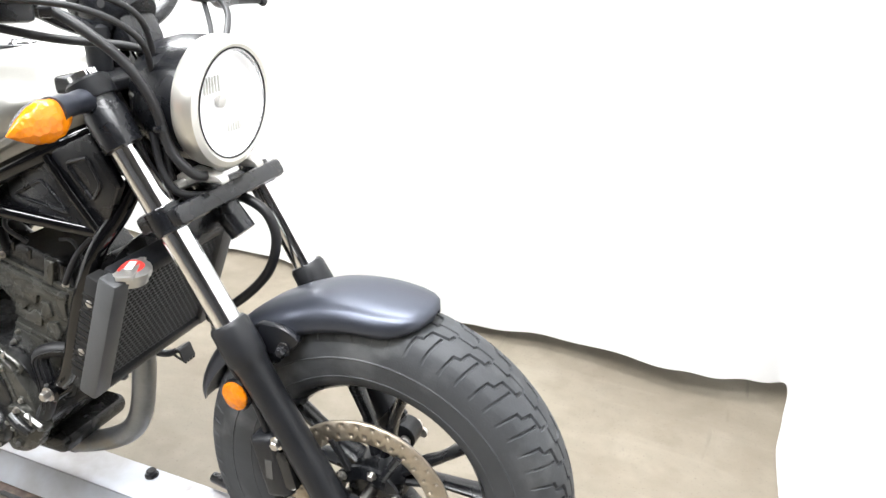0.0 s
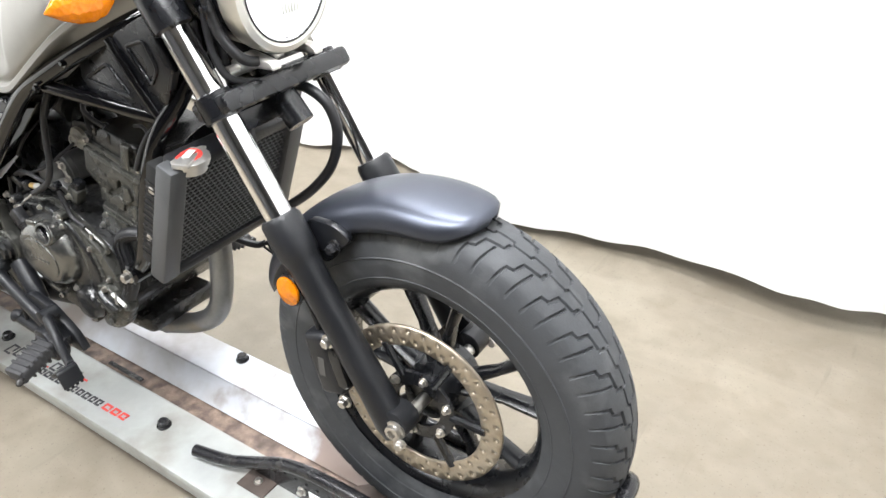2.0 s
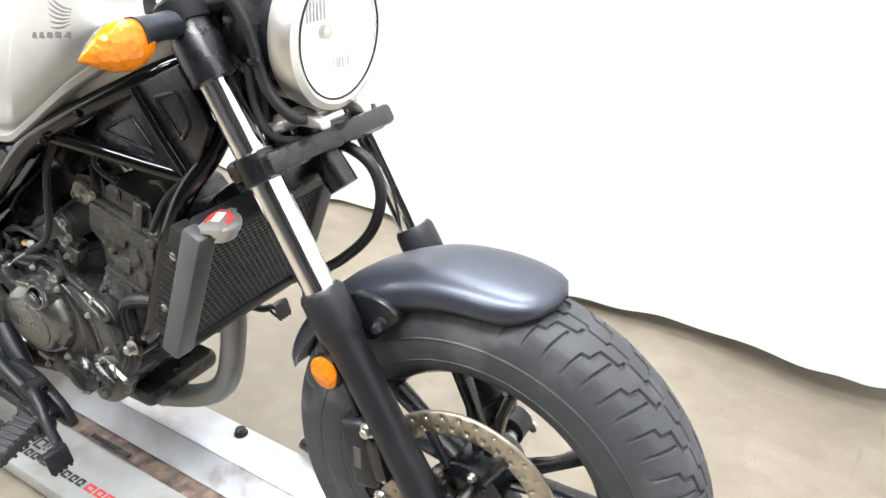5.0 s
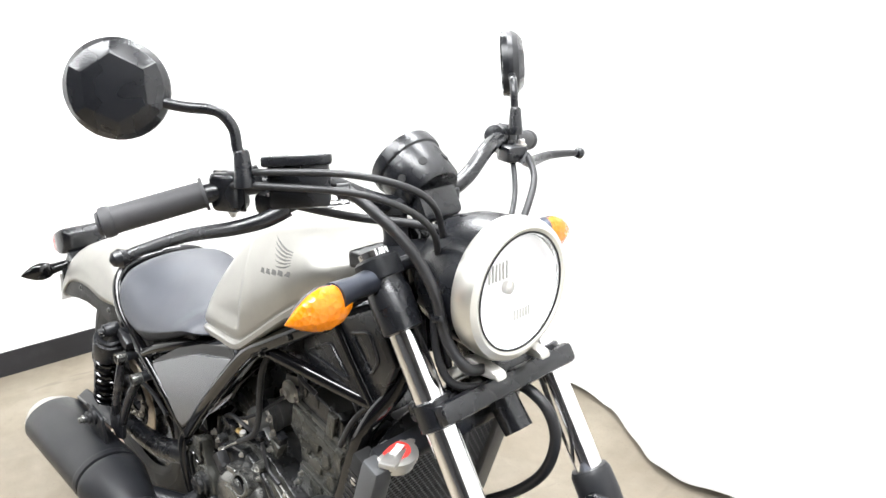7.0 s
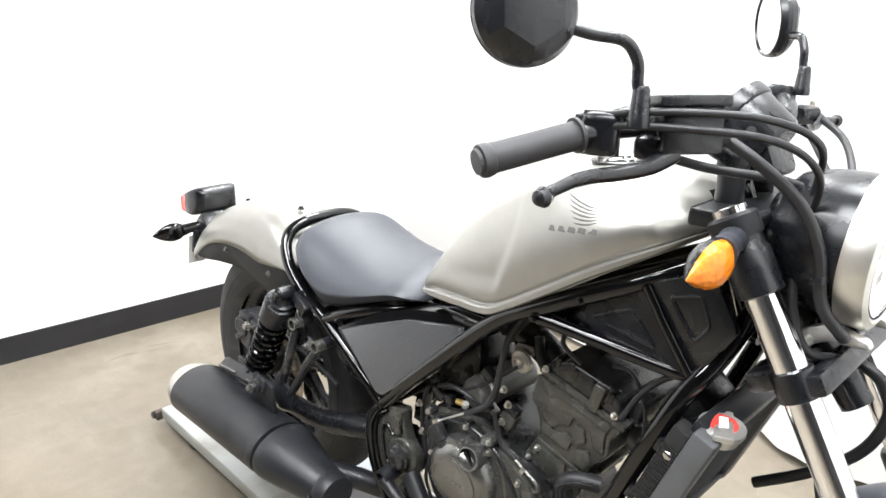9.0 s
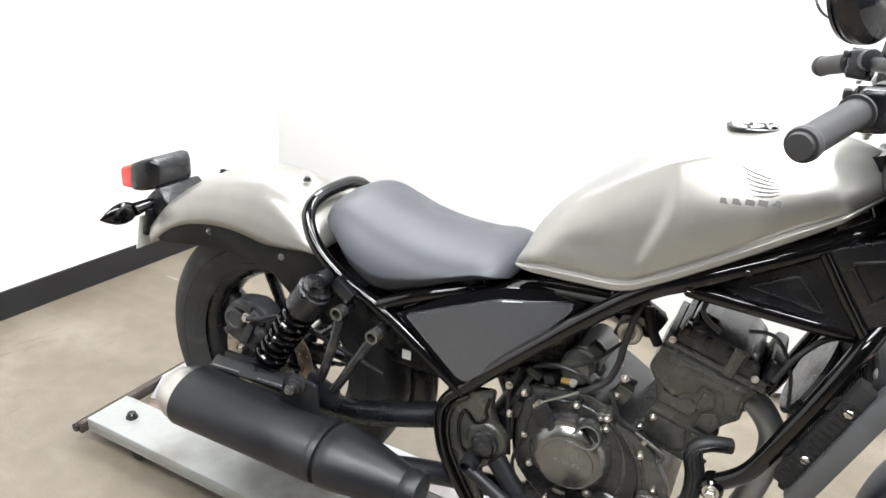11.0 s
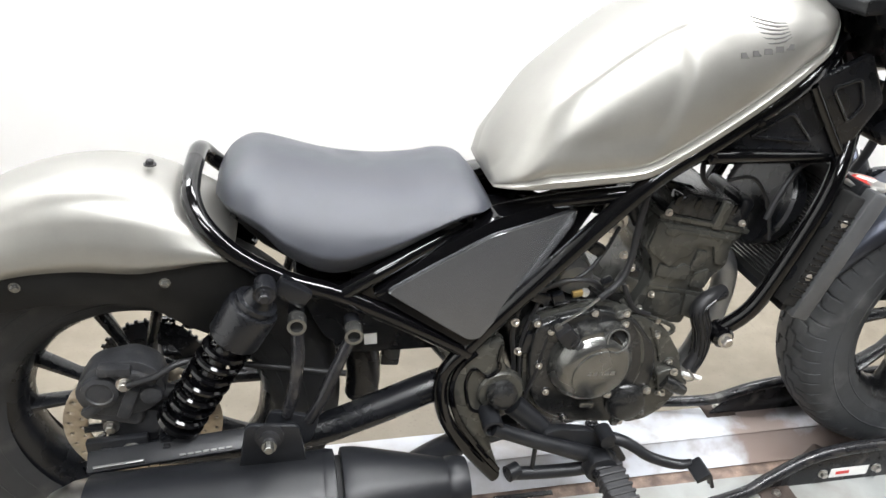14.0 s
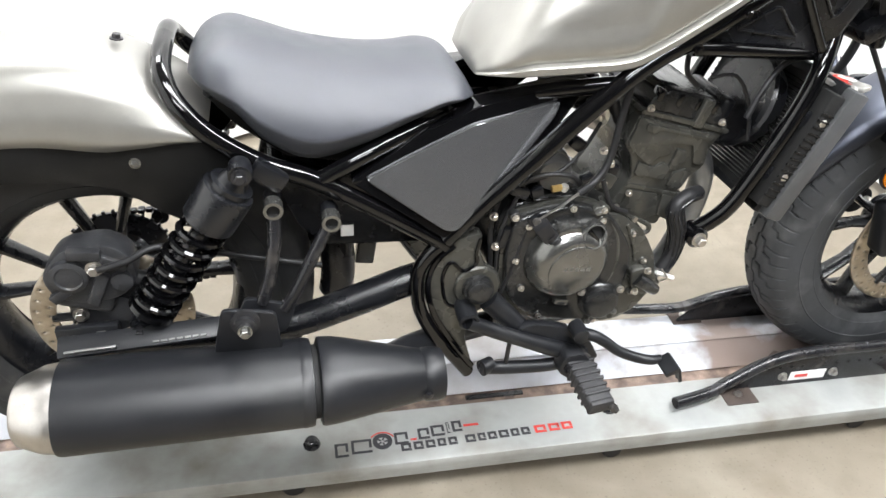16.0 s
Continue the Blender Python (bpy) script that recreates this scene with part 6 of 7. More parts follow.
def leaf(c, d, front, L, W, T, mat_front, mat_back, parent, name, label, m=None):
    """A pointed indicator body from c along d, its lens turned to front."""
    d, f = Vector(d).normalized(), Vector(front).normalized()
    f = (f - d * f.dot(d)).normalized()
    n = d.cross(f)
    st = [0.0, 0.06, 0.2, 0.4, 0.6, 0.8, 0.93, 1.0]
    wd_ = [0.45, 0.62, 0.9, 1.0, 0.86, 0.52, 0.2, 0.03]

    def half(sign, q):
        rings = []
        for t, w in zip(st, wd_):
            p = Vector(c) + d * (L * t)
            ring = []
            for j in range(13):
                a = math.pi * j / 12
                ring.append(p + n * (math.cos(a) * W * w * 0.5) + f * (sign * math.sin(a) ** 0.8 * T * q * w))
            rings.append(ring)
        return loft(rings, ring_closed=True)
    body = part(name, half(-1, 0.75 * max(1, 0.019 / T)), mat_back, parent, label, m=m, sharp=60)
    part("lens", half(1, 0.5), mat_front, body, m=m, sharp=60)
    return body


for s in (-1, 1):
    part("stalk", tube([(-0.280, s * 0.055, 0.668), (-0.298, s * 0.10, 0.660), (-0.308, s * 0.135, 0.653)], [0.010, 0.012, 0.016]), M_GLOSS, tail)
    leaf((-0.308, s * 0.130, 0.653), (-0.20, s, -0.08), (-1, 0, 0), 0.085, 0.050, 0.016, M_AMBER, M_GLOSS, bike, "rear_indicator", "black rear indicator with amber lens")
    # front indicators on the fork clamps
    st = part("indicator_stalk", tube([(fork_x(0.965), s * 0.125, 0.965), (fork_x(0.965) + 0.010, s * 0.165, 0.968), (fork_x(0.965) + 0.018, s * 0.205, 0.967)], [0.019, 0.015, 0.020], segs=16), M_FENDER, fork, m=STEER)
    leaf((fork_x(0.965) + 0.022, s * 0.186, 0.962), (-0.08, s, -0.12), (1, s * 0.0, 0.05), 0.090, 0.056, 0.034, M_AMBER, M_SATIN, bike, "front_indicator", "orange leaf-shaped front indicator", m=STEER)

# headlamp
HC = Vector((1.279, 0, 0.950))
hd = Vector((1, 0, -0.04)).normalized()
lamp_ob = part("headlamp", revolve([(0.020, -0.135), (0.055, -0.132), (0.080, -0.110), (0.0905, -0.075), (0.0935, -0.040), (0.0930, -0.021), (0.070, -0.021)], HC, hd, 48), M_SATIN, bike, "round headlamp with black bucket and satin nickel ring", m=STEER)
part("ring", revolve([(0.0915, -0.026), (0.0955, -0.025), (0.0972, -0.018), (0.0975, 0.0), (0.0945, 0.008), (0.086, 0.012), (0.081, 0.010), (0.080, 0.0), (0.086, -0.020)], HC, hd, 56, close=True), M_RING, lamp_ob, "satin nickel headlamp ring", m=STEER)
part("gasket", revolve([(0.0812, 0.0), (0.0812, 0.0108), (0.0788, 0.0108), (0.0788, 0.0)], HC, hd, 48, close=True), M_HOLE, lamp_ob, m=STEER)
part("reflector_bowl", revolve([(0.0790, 0.009), (0.070, -0.004), (0.060, -0.010), (0.035, -0.016), (0.012, -0.018), (0.0004, -0.018)], HC, hd, 40, caps=False), M_LAMPBOWL, lamp_ob, "lamp reflector with its bright reflection painted white", m=STEER, thick=0.001)
for i in range(6):
    part("reflector_rib", box(HC + Vector((-0.006, -0.046 + i * 0.007, 0.030)), (0.003, 0.0022, 0.024), bevel=0.0008), M_ALU, lamp_ob, m=STEER)
    part("reflector_rib", box(HC + Vector((-0.008, 0.006 + i * 0.006, -0.040)), (0.003, 0.0018, 0.014), bevel=0.0006), M_ALU, lamp_ob, m=STEER)
part("bulb_shield", revolve([(0.009, -0.017), (0.009, -0.010), (0.006, -0.008), (0.001, -0.0075)], HC, hd, 18), M_ALU, lamp_ob, m=STEER)
g = part("lens", revolve([(0.0785, 0.003), (0.0775, 0.0095), (0.066, 0.0155), (0.045, 0.0200), (0.02, 0.0225), (0.0005, 0.0230), (0.0005, 0.0212), (0.02, 0.0207), (0.045, 0.0182), (0.066, 0.0137), (0.0755, 0.0080), (0.0765, 0.003)], HC, hd, 56, close=True), M_GLASS, lamp_ob, "clear glass lens", m=STEER, sharp=50)
g.visible_shadow = False
part("bracket", prism(rounded([(1.212, 0.845), (1.245, 0.862), (1.292, 0.852), (1.297, 0.842), (1.249, 0.840), (1.219, 0.822)], 0.006), -0.055, -0.035, 0.003), M_ALU, lamp_ob, "pale cast headlamp bracket", m=STEER)
part("bracket", prism(rounded([(1.212, 0.845), (1.245, 0.862), (1.292, 0.852), (1.297, 0.842), (1.249, 0.840), (1.219, 0.822)], 0.006), 0.035, 0.055, 0.003), M_ALU, lamp_ob, m=STEER)
part("bracket_bar", tube([(1.225, -0.075, 0.834), (1.225, 0.075, 0.834)], 0.009, straight=True), M_ALU, lamp_ob, m=STEER)
part("horn", revolve([(0.034, 0), (0.036, 0.01), (0.030, 0.022), (0.010, 0.026)], (1.225, 0.02, 0.775), (1, 0.1, -0.25), 24), M_SATIN, fork, "black horn below the bridge", m=STEER)
part("horn_bracket", box((1.235, -0.035, 0.765), (0.02, 0.10, 0.035), bevel=0.005), M_SATIN, fork, m=STEER)

# gauge
GC, gd = Vector((1.100, 0, 1.072)), Vector((-0.82, 0, 0.57)).normalized()
gauge = part("gauge", revolve([(0.010, -0.032), (0.042, -0.031), (0.0475, -0.024), (0.0505, 0.018), (0.0505, 0.026), (0.0535, 0.028), (0.0545, 0.034), (0.0535, 0.046), (0.050, 0.048), (0.047, 0.044)], GC, gd, 44), M_SATIN, bike, "round black instrument pod", m=STEER)
part("dial", revolve([(0.0475, 0.0442), (0.002, 0.0446)], GC, gd, 32), M_HOLE, gauge, m=STEER)
n_ = gd.cross(Vector((0, 1, 0)))
# dark discs on the pod's side paint the shade of screw holes
for a in (25, 70, -25, -70):
    e = (n_ * -math.cos(radians(a)) + Vector((0, math.sin(radians(a)), 0)))
    if e.x < 0:
        e = Vector((-e.x, e.y, -e.z))
    part("screw_hole_disc", revolve([(0.0062, -0.012), (0.0062, 0.0012)], GC - gd * 0.004 + e * 0.0488, e, 14), M_HOLE, gauge, m=STEER)
part("gauge_bracket", box((1.125, 0, 1.045), (0.035, 0.075, 0.055), bevel=0.010, rot=Matrix.Rotation(radians(-25), 4, "Y")), M_SATIN, gauge, m=STEER)

# handlebar with its controls
bar = part("handlebar", tube([(0.965, -0.394, 1.072), (1.0, -0.315, 1.085), (1.045, -0.225, 1.097), (1.082, -0.155, 1.092), (1.098, -0.095, 1.062), (1.100, -0.04, 1.045), (1.100, 0.04, 1.045), (1.098, 0.095, 1.062), (1.082, 0.155, 1.092), (1.045, 0.225, 1.097), (1.0, 0.315, 1.085), (0.965, 0.394, 1.072)], 0.0125, segs=16), M_SATIN, bike, "black handlebar with rubber grips", m=STEER)
for s in (-1, 1):
    part("riser", revolve([(0.018, 0), (0.018, 0.055), (0.021, 0.056), (0.021, 0.072), (0.012, 0.076)], (1.098, s * 0.05, 0.98), (0, 0, 1), 20), M_MATTE, bar, m=STEER)
    ge, gi = Vector((0.968, s * 0.395, 1.067)), Vector((1.014, s * 0.284, 1.090))
    gv = (gi - ge).normalized()
    gl = (gi - ge).length
    prof = [(0.010, -0.003), (0.0185, -0.002), (0.0195, 0.003), (0.0185, 0.010)]
    for i in range(16):
        h = 0.012 + (gl - 0.018) * i / 15
        prof += [(0.0166, h), (0.0172, h + 0.002)]
    prof += [(0.021, gl - 0.004), (0.021, gl)]
    part("grip", revolve(prof, ge, gv, 22), M_GRIP, bar, "ribbed black rubber grip", m=STEER)
    part("grip_cap", revolve([(0.0155, -0.0035), (0.014, -0.007), (0.006, -0.0075)], ge, gv, 20), M_GRIP, bar, m=STEER)
    c = gi + gv * 0.028
    part("switch_housing", box(c + Vector((0.004, 0, -0.004)), (0.042, 0.034, 0.050), bevel=0.009, rot=Matrix.Rotation(s * radians(-25), 4, "Z"), seg=3), M_SATIN, bar, m=STEER)
    part("switch_button", box(c + Vector((-0.024, 0, 0.01)), (0.01, 0.018, 0.012), bevel=0.003), M_HOSE, bar, m=STEER)
    part("housing_seam", box(c + Vector((0.004, 0, -0.004)), (0.0435, 0.004, 0.0515), bevel=0.0015, rot=Matrix.Rotation(s * radians(-25), 4, "Z")), M_HOLE, bar, m=STEER)
    part("housing_screw", hex_bolt(c + Vector((0.006, 0, -0.031)), (0, 0, -1), 0.004, 0.005), M_STEEL, bar, m=STEER)
    part("clamp_collar", revolve([(0.0135, 0), (0.018, 0.001), (0.018, 0.016), (0.0135, 0.017)], c + gv * 0.026, gv, 18), M_SATIN, bar, m=STEER)
    # lever
    lp = [(1.102, s * 0.222, 1.074), (1.090, s * 0.250, 1.062), (1.074, s * 0.285, 1.056), (1.062, s * 0.335, 1.056), (1.064, s * 0.385, 1.053), (1.070, s * 0.418, 1.050)]
    lev = part("lever", tube(lp, [0.011, 0.0105, 0.0092, 0.0080, 0.0066, 0.0060], segs=12), M_SATIN, bar, "black control lever with ball end", m=STEER)
    part("ball", revolve([(0.002, -0.011), (0.0078, -0.0078), (0.011, 0), (0.0078, 0.0078), (0.002, 0.011)], lp[-1], (0, s, 0), 16), M_SATIN, lev, m=STEER)
    part("lever_bracket", box((1.078, s * 0.222, 1.078), (0.045, 0.04, 0.028), bevel=0.008, rot=Matrix.Rotation(s * radians(-20), 4, "Z")), M_SATIN, bar, m=STEER)
    part("pivot_bolt", hex_bolt((1.090, s * 0.232, 1.090), (0, 0, 1), 0.006, 0.008), M_STEEL, bar, m=STEER)
    # mirror
    mb = Vector((1.077, -0.263, 1.105)) if s < 0 else Vector((1.063, 0.248, 1.105))
    part("mirror_boss", revolve([(0.0125, 0), (0.0125, 0.010), (0.0115, 0.012), (0.0095, 0.040), (0.0072, 0.044)], mb, (0, 0, 1), 16), M_SATIN, bar, m=STEER)
    hc = Vector((0.994, -0.364, 1.224)) if s < 0 else Vector((0.973, 0.336, 1.212))
    md_ = Vector((0.86, -0.48, 0.12)).normalized() if s < 0 else Vector((0.72, 0.69, 0.05)).normalized()
    tip = hc + md_ * 0.022 + Vector((0, -s * 0.030, -0.014))
    bend = Vector((1.070, -0.268, 1.188)) if s < 0 else Vector((1.054, 0.254, 1.186))
    stem = tube([mb + Vector((0, 0, 0.035)), mb.lerp(bend, 0.55), bend.lerp(mb, 0.16), bend + (tip - bend) * 0.16 + Vector((0, 0, 0.003)), bend.lerp(tip, 0.55), tip], 0.0066, segs=12, n=8)
    mir = part("mirror", stem, M_SATIN, bike, "round black rear-view mirror on a bent stem", m=STEER)
    rings = []
    mm = axis_matrix(hc, md_)
    for r, h, k in ((0.055, -0.012, 0), (0.058, -0.004, 0), (0.0575, 0.004, 0), (0.052, 0.014, 0.25), (0.040, 0.023, 1), (0.036, 0.0245, 1), (0.018, 0.0262, 1), (0.003, 0.0265, 1)):
        ring = []
        for j in range(48):
            a = 2 * math.pi * j / 48
            hx = math.cos(math.pi / 6) / math.cos(((a + math.pi / 6) % (math.pi / 3)) - math.pi / 6)
            rr = r * (1 - k + k * hx * 1.05)
            ring.append(mm @ Vector((rr * math.cos(a), rr * math.sin(a), h)))
        rings.append(ring)
    part("mirror_shell", loft(rings), M_SATIN, mir, m=STEER, sharp=14)
    part("mirror_glass", revolve([(0.0520, -0.0125), (0.002, -0.0130)], hc, md_, 40), M_MIRROR, mir, "mirror glass", m=STEER)
    part("mirror_rim", revolve([(0.0518, -0.0118), (0.0522, -0.0145), (0.0555, -0.0145), (0.0572, -0.0100)], hc, md_, 48, close=True), M_SATIN, mir, m=STEER)
    part("mirror_joint", revolve([(0.009, -0.010), (0.011, -0.004), (0.010, 0.006), (0.007, 0.010)], tip, tip - bend, 14), M_SATIN, mir, m=STEER)
# brake fluid reservoir
rz = Matrix.Rotation(radians(-36), 4, "Z") @ Matrix.Rotation(radians(-8), 4, "Y")
res = part("brake_reservoir", box((1.098, -0.199, 1.100), (0.052, 0.074, 0.058), bevel=0.006, rot=rz), M_SATIN, bike, "black brake fluid reservoir", m=STEER)
part("reservoir_lid", box((1.0965, -0.199, 1.130), (0.060, 0.084, 0.013), bevel=0.003, rot=rz), M_SATIN, res, m=STEER)
for u, v in ((-0.018, -0.030), (0.018, 0.030)):
    q = rz @ Vector((u, v, 0.0062))
    part("lid_screw", revolve([(0.004, 0), (0.004, 0.0012), (0.002, 0.0008)], Vector((1.0965, -0.199, 1.130)) + q, (0, 0, 1), 10), M_STEEL, res, m=STEER)
part("banjo", revolve([(0.010, -0.008), (0.011, 0.008), (0.006, 0.010)], (1.120, -0.150, 1.085), (0.5, 0.6, 0), 14), M_SATIN, res, m=STEER)
# cables and hoses at the front
HOSES = [([(1.03, -0.262, 1.112), (1.10, -0.245, 1.122), (1.18, -0.17, 1.116), (1.215, -0.10, 1.085), (1.205, -0.06, 1.03), (1.19, -0.05, 0.95)], 0.0045),
         ([(1.03, -0.265, 1.100), (1.10, -0.25, 1.106), (1.19, -0.17, 1.094), (1.22, -0.10, 1.05), (1.205, -0.065, 0.98), (1.20, -0.05, 0.90)], 0.0045),
         ([(1.125, -0.145, 1.085), (1.165, -0.135, 1.06), (1.21, -0.12, 1.02), (1.235, -0.105, 0.965), (1.245, -0.095, 0.90), (1.27, -0.085, 0.865), (1.265, -0.05, 0.85)], 0.0075),
         ([(1.10, 0.235, 1.075), (1.16, 0.18, 1.05), (1.20, 0.10, 1.0), (1.19, 0.06, 0.93), (1.15, 0.05, 0.85)], 0.0055),
         ([(1.05, 0.25, 1.09), (1.13, 0.17, 1.03), (1.19, 0.08, 0.99), (1.20, 0.03, 0.93)], 0.0045),
         ([(1.05, -0.20, 1.07), (1.10, -0.13, 1.045), (1.17, -0.06, 1.03), (1.20, 0.0, 1.0)], 0.006),
         ([(1.235, 0.035, 0.79), (1.265, 0.043, 0.784), (1.300, 0.045, 0.763), (1.312, 0.048, 0.718), (1.290, 0.05, 0.655), (1.235, 0.05, 0.595), (1.16, 0.045, 0.54)], 0.0085),
         ([(1.20, -0.075, 0.93), (1.215, -0.085, 0.87), (1.235, -0.08, 0.83), (1.26, -0.05, 0.82)], 0.006),
         ([(1.17, -0.07, 0.90), (1.20, -0.09, 0.84), (1.215, -0.09, 0.79)], 0.005),
         ([(1.185, -0.02, 0.98), (1.195, -0.055, 0.92), (1.205, -0.06, 0.86), (1.21, -0.055, 0.80)], 0.007)]
for pts, r in HOSES:
    part("control_cable", tube(pts, r, segs=10), M_HOSE, bar, m=STEER)
part("cable_band", revolve([(0.010, -0.004), (0.011, 0), (0.010, 0.004)], (1.238, -0.101, 0.93), (-0.2, 0, 1), 12), M_SATIN, bar, m=STEER)

# radiator
RT, RB = Vector((1.147, -0.016, 0.706)), Vector((1.066, -0.016, 0.497))
ru = (RT - RB).normalized()
rf_ = Vector((ru.z, 0, -ru.x))
rc_ = (RT + RB) / 2
rrot = Matrix((rf_, Vector((0, 1, 0)), ru)).transposed().to_4x4()
rl = (RT - RB).length
radiator = part("radiator", box(rc_, (0.028, 0.236, rl * 0.96), bevel=0.002, rot=rrot), M_HOLE, bike, "black radiator with a honeycomb guard")
for s in (-1, 1):
    part("side_tank", box(rc_ + rf_ * 0.012 + Vector((0, s * 0.132 - 0.002, 0)), (0.034, 0.036, rl + 0.012), bevel=0.006, rot=rrot), M_TANKEND, radiator, "dark grey radiator side tank")
    part("tank_back", box(rc_ - rf_ * 0.018 + Vector((0, s * 0.128 - 0.002, 0)), (0.026, 0.030, rl - 0.02), bevel=0.004, rot=rrot), M_HOLE, radiator)
    for k in range(14):
        part("tank_fin", box(rc_ - rf_ * 0.018 + ru * (-rl * 0.36 + k * 0.0115) + Vector((0, s * 0.143 - 0.002, 0)), (0.024, 0.003, 0.003), rot=rrot), M_SATIN, radiator)
part("top_frame", box(rc_ + ru * rl * 0.49 + rf_ * 0.006, (0.040, 0.26, 0.022), bevel=0.005, rot=rrot), M_MATTE, radiator)
part("bottom_frame", box(rc_ - ru * rl * 0.49 + rf_ * 0.006, (0.040, 0.26, 0.020), bevel=0.005, rot=rrot), M_MATTE, radiator)
bm = bmesh.new()
# honeycomb guard in front of the core
cell = 0.0105
for j in range(int(rl / (cell * 0.75))):
    for i in range(24):
        y = -0.12 + i * cell + (cell / 2 if j % 2 else 0)
        h = -rl / 2 + 0.02 + j * cell * 0.75
        if h > rl / 2 - 0.02 or y > 0.122:
            continue
        ro_, ri_ = [], []
        for k in range(6):
            a = math.pi / 3 * k + math.pi / 6
            ro_.append(bm.verts.new(rc_ + rf_ * 0.019 + Vector((0, y + cell * 0.58 * math.cos(a), 0)) + ru * (h + cell * 0.52 * math.sin(a))))
            ri_.append(bm.verts.new(rc_ + rf_ * 0.0175 + Vector((0, y + cell * 0.40 * math.cos(a), 0)) + ru * (h + cell * 0.34 * math.sin(a))))
        for k in range(6):
            bm.faces.new((ro_[k], ro_[(k + 1) % 6], ri_[(k + 1) % 6], ri_[k]))
tagged(part("honeycomb_guard", bm, M_TANKEND, radiator, "fine black honeycomb guard", flat=True), kind="stuff")
for i in range(30):
    part("cooling_fin", box(rc_ + ru * (-rl / 2 + 0.02 + i * (rl - 0.04) / 29) + rf_ * -0.014, (0.004, 0.24, 0.0016), rot=rrot), M_CASE, radiator)
part("filler_neck", revolve([(0.024, -0.006), (0.024, 0.004), (0.029, 0.005), (0.029, 0.009)], (1.160, -0.118, 0.694), (0.1, -0.05, 1), 20), M_ALU, radiator)
prof_cap = [(0.026, 0.008), (0.031, 0.010), (0.031, 0.016), (0.024, 0.019)]
part("radiator_cap", revolve(prof_cap, (1.160, -0.118, 0.694), (0.1, -0.05, 1), 20), M_ALU, radiator, "silver radiator cap")
part("cap_ear_bar", box((1.163, -0.119, 0.709), (0.026, 0.074, 0.009), bevel=0.003, rot=Matrix.Rotation(radians(25), 4, "Z")), M_ALU, radiator)
part("cap_label", revolve([(0.0205, 0.0192), (0.002, 0.0202)], (1.160, -0.118, 0.694), (0.1, -0.05, 1), 20), M_RED, radiator, "red warning label")
part("cap_label_bar", box((1.163, -0.119, 0.7150), (0.012, 0.028, 0.0008), rot=Matrix.Rotation(radians(25), 4, "Z")), M_WHITE, radiator)
part("fan_shroud", revolve([(0.075, 0), (0.085, 0.03), (0.080, 0.035), (0.02, 0.036)], rc_ - rf_ * 0.016 + Vector((0, 0.01, 0.02)), -rf_, 30), M_SATIN, radiator)
for h in (0.055, -0.045):
    p = rc_ + ru * h - rf_ * 0.016
    part("side_bolt", hex_bolt((p.x, -0.152, p.z), (0, -1, 0), 0.007, 0.008), M_STEEL, radiator)
    part("mount_tab", box((p.x - 0.02, -0.140, p.z), (0.04, 0.012, 0.024), bevel=0.004), M_SATIN, radiator)
part("overflow_pipe", tube([(1.11, -0.10, 0.745), (1.07, -0.09, 0.735), (1.035, -0.10, 0.70), (1.01, -0.11, 0.65)], 0.005), M_HOSE, radiator)

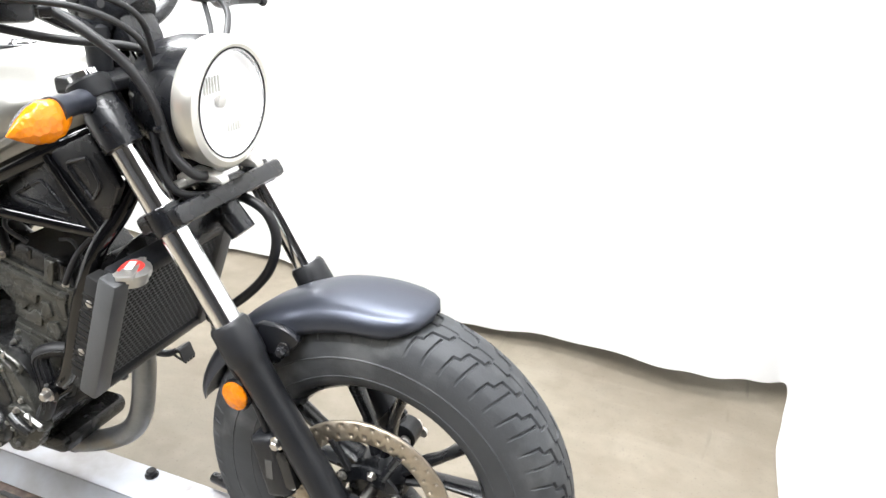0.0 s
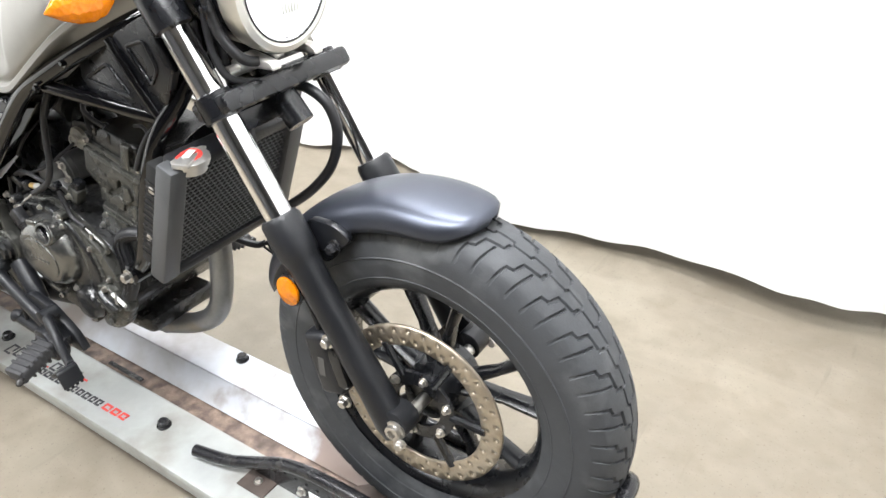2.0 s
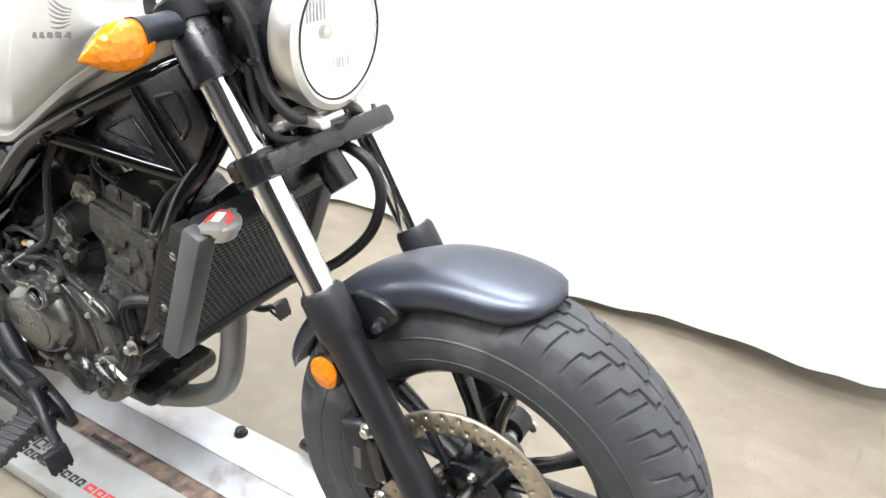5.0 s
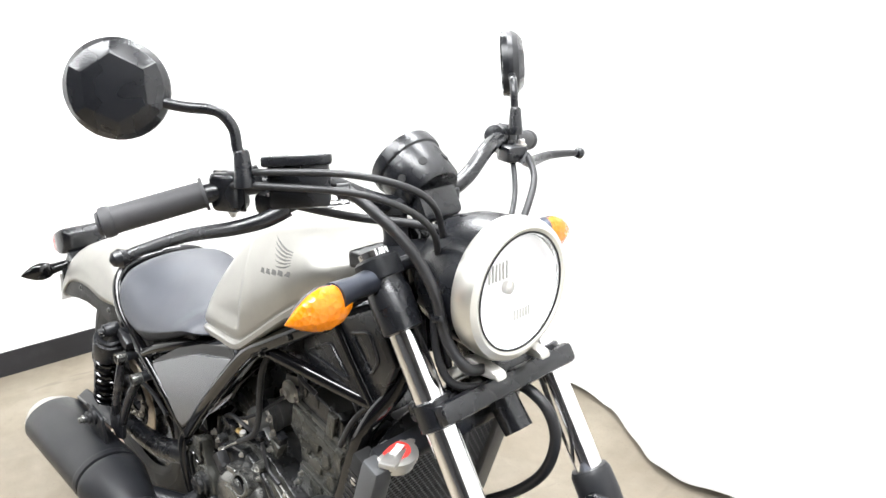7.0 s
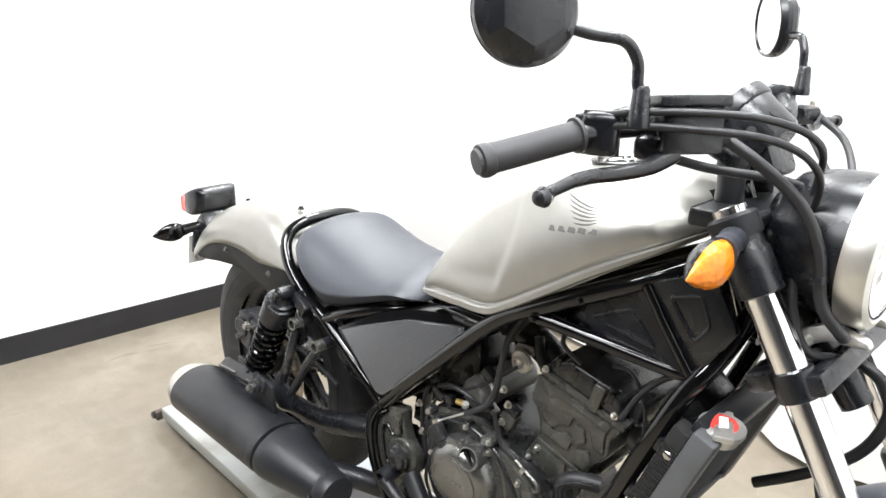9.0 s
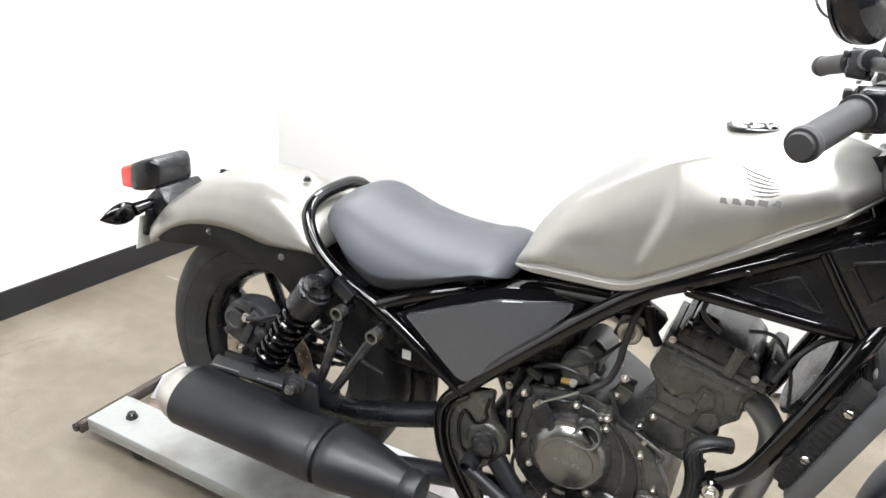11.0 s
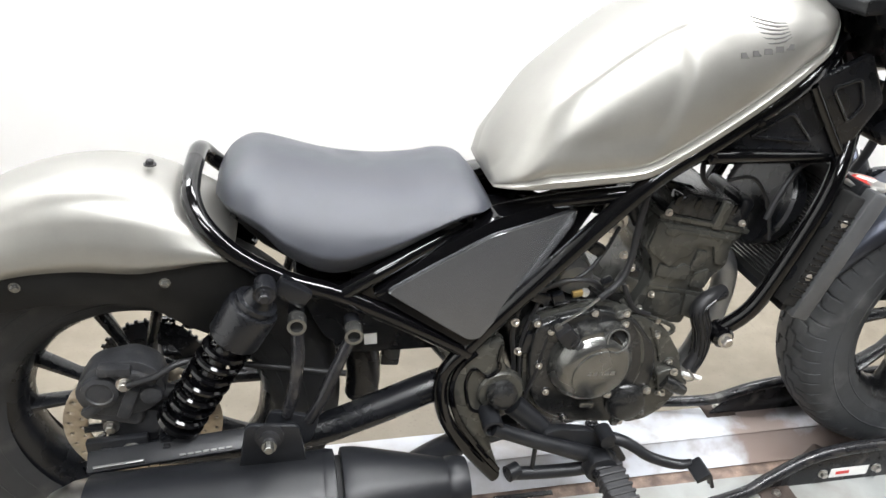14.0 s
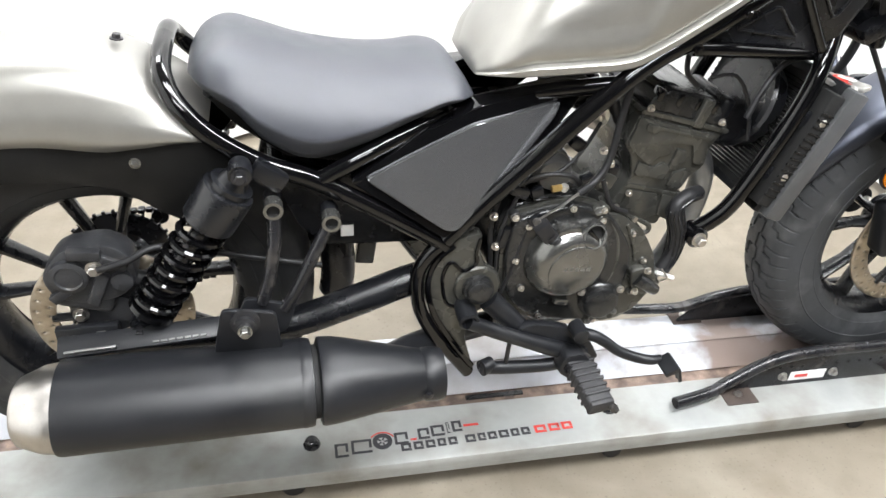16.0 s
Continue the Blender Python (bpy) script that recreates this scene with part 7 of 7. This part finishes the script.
# rider footrests and pedals
for s in (-1, 1):
    def Y3(pts):
        return [(x, s * y, z) for x, y, z in pts]
    fr = part("footrest", tube(Y3([(0.556, 0.184, 0.348), (0.600, 0.186, 0.326), (0.650, 0.190, 0.304), (0.713, 0.192, 0.276), (0.766, 0.194, 0.254)]), [0.0125, 0.0125, 0.013, 0.015, 0.015], segs=14), M_MATTE, bike, "black forward footrest with ribbed rubber")
    part("mount_stub", revolve([(0.017, -0.045), (0.017, 0.0), (0.013, 0.002), (0.012, -0.010), (0.004, -0.010)], (0.555, s * 0.190, 0.352), (0.0, s, -0.15), 20), M_MATTE, fr)
    part("lower_arm", tube(Y3([(0.584, 0.190, 0.250), (0.640, 0.190, 0.243), (0.700, 0.192, 0.241), (0.745, 0.196, 0.250)]), 0.0115, segs=14), M_MATTE, fr)
    part("arm_end", revolve([(0.004, 0.004), (0.010, 0.004), (0.011, -0.001), (0.014, -0.001), (0.014, 0.020)], (0.584, s * 0.192, 0.251), (1, -s * 0.4, 0.0), 16), M_MATTE, fr, "open tube end")
    part("upper_link", tube(Y3([(0.596, 0.152, 0.366), (0.636, 0.160, 0.326), (0.662, 0.164, 0.300)]), [0.019, 0.018, 0.014], segs=14), M_MATTE, fr)
    part("side_plate", prism(rounded([(0.640, 0.322), (0.668, 0.330), (0.723, 0.317), (0.781, 0.274), (0.802, 0.236), (0.768, 0.230), (0.705, 0.274), (0.660, 0.296)], 0.010), s * 0.168, s * 0.186, 0.004), M_MATTE, fr)
    part("cross_brace", tube(Y3([(0.628, 0.190, 0.300), (0.626, 0.190, 0.252)]), 0.004, straight=True), M_MATTE, fr)
    part("clevis", prism(rounded([(0.708, 0.252), (0.716, 0.286), (0.748, 0.290), (0.782, 0.252), (0.770, 0.226), (0.740, 0.224)], 0.008), s * 0.196, s * 0.226, 0.004), M_MATTE, fr)
    part("clevis_bolt", hex_bolt((0.728, s * 0.226, 0.262), (0, s, 0), 0.008, 0.008), M_BLACKSTEEL, fr)
    pv = Vector((0.12, s, -0.22)).normalized()
    pu = Vector((1, -s * 0.12, 0.0)).normalized()
    prot = Matrix((pu, pv, pu.cross(pv))).transposed().to_4x4()
    pc = Vector((0.751, s * 0.258, 0.250))
    peg = part("peg_rubber", box(pc, (0.046, 0.086, 0.028), bevel=0.008, rot=prot, seg=3), M_GRIP, fr, "ribbed rubber peg")
    for i in range(6):
        part("peg_rib", box(pc + pv * (-0.038 + i * 0.0125), (0.050 - 0.0008 * i, 0.0062, 0.034), bevel=0.0022, rot=prot), M_GRIP, peg)
    part("peg_end", box(pc + pv * 0.042, (0.044, 0.012, 0.030), bevel=0.005, rot=prot), M_GRIP, peg)
    part("peg_feeler", revolve([(0.006, 0), (0.008, 0.008), (0.004, 0.016)], pc + pv * 0.043 + Vector((0.018, 0, 0)), (0.5, s, -0.3), 10), M_BLACKSTEEL, fr)
    pedal = part("pedal", tube(Y3([(0.738, 0.200, 0.318), (0.765, 0.214, 0.317), (0.788, 0.222, 0.305), (0.808, 0.230, 0.291), (0.838, 0.240, 0.281), (0.862, 0.248, 0.279), (0.878, 0.254, 0.286)]), [0.011, 0.010, 0.0095, 0.009, 0.009, 0.0085, 0.007], segs=10), M_MATTE, fr, "black foot pedal")
    toe = rounded([(0.868, 0.283), (0.888, 0.295), (0.893, 0.292), (0.903, 0.262), (0.899, 0.260), (0.890, 0.285), (0.870, 0.276)], 0.002)
    part("pedal_pad", prism(toe, s * 0.250, s * 0.290, 0.001), M_MATTE, pedal, "bent serrated toe pad")
    part("pad_brace", tube(Y3([(0.871, 0.252, 0.278), (0.886, 0.254, 0.268), (0.900, 0.256, 0.262)]), 0.003, segs=8), M_MATTE, pedal)
    for i in range(4):
        part("pad_tooth", box((0.9015, s * (0.256 + i * 0.0095), 0.260), (0.005, 0.005, 0.005), bevel=0.001), M_MATTE, pedal)
    part("pedal_boss", revolve([(0.014, -0.02), (0.014, 0.012), (0.009, 0.014)], (0.744, s * 0.205, 0.318), (0, s, 0), 16), M_MATTE, pedal)
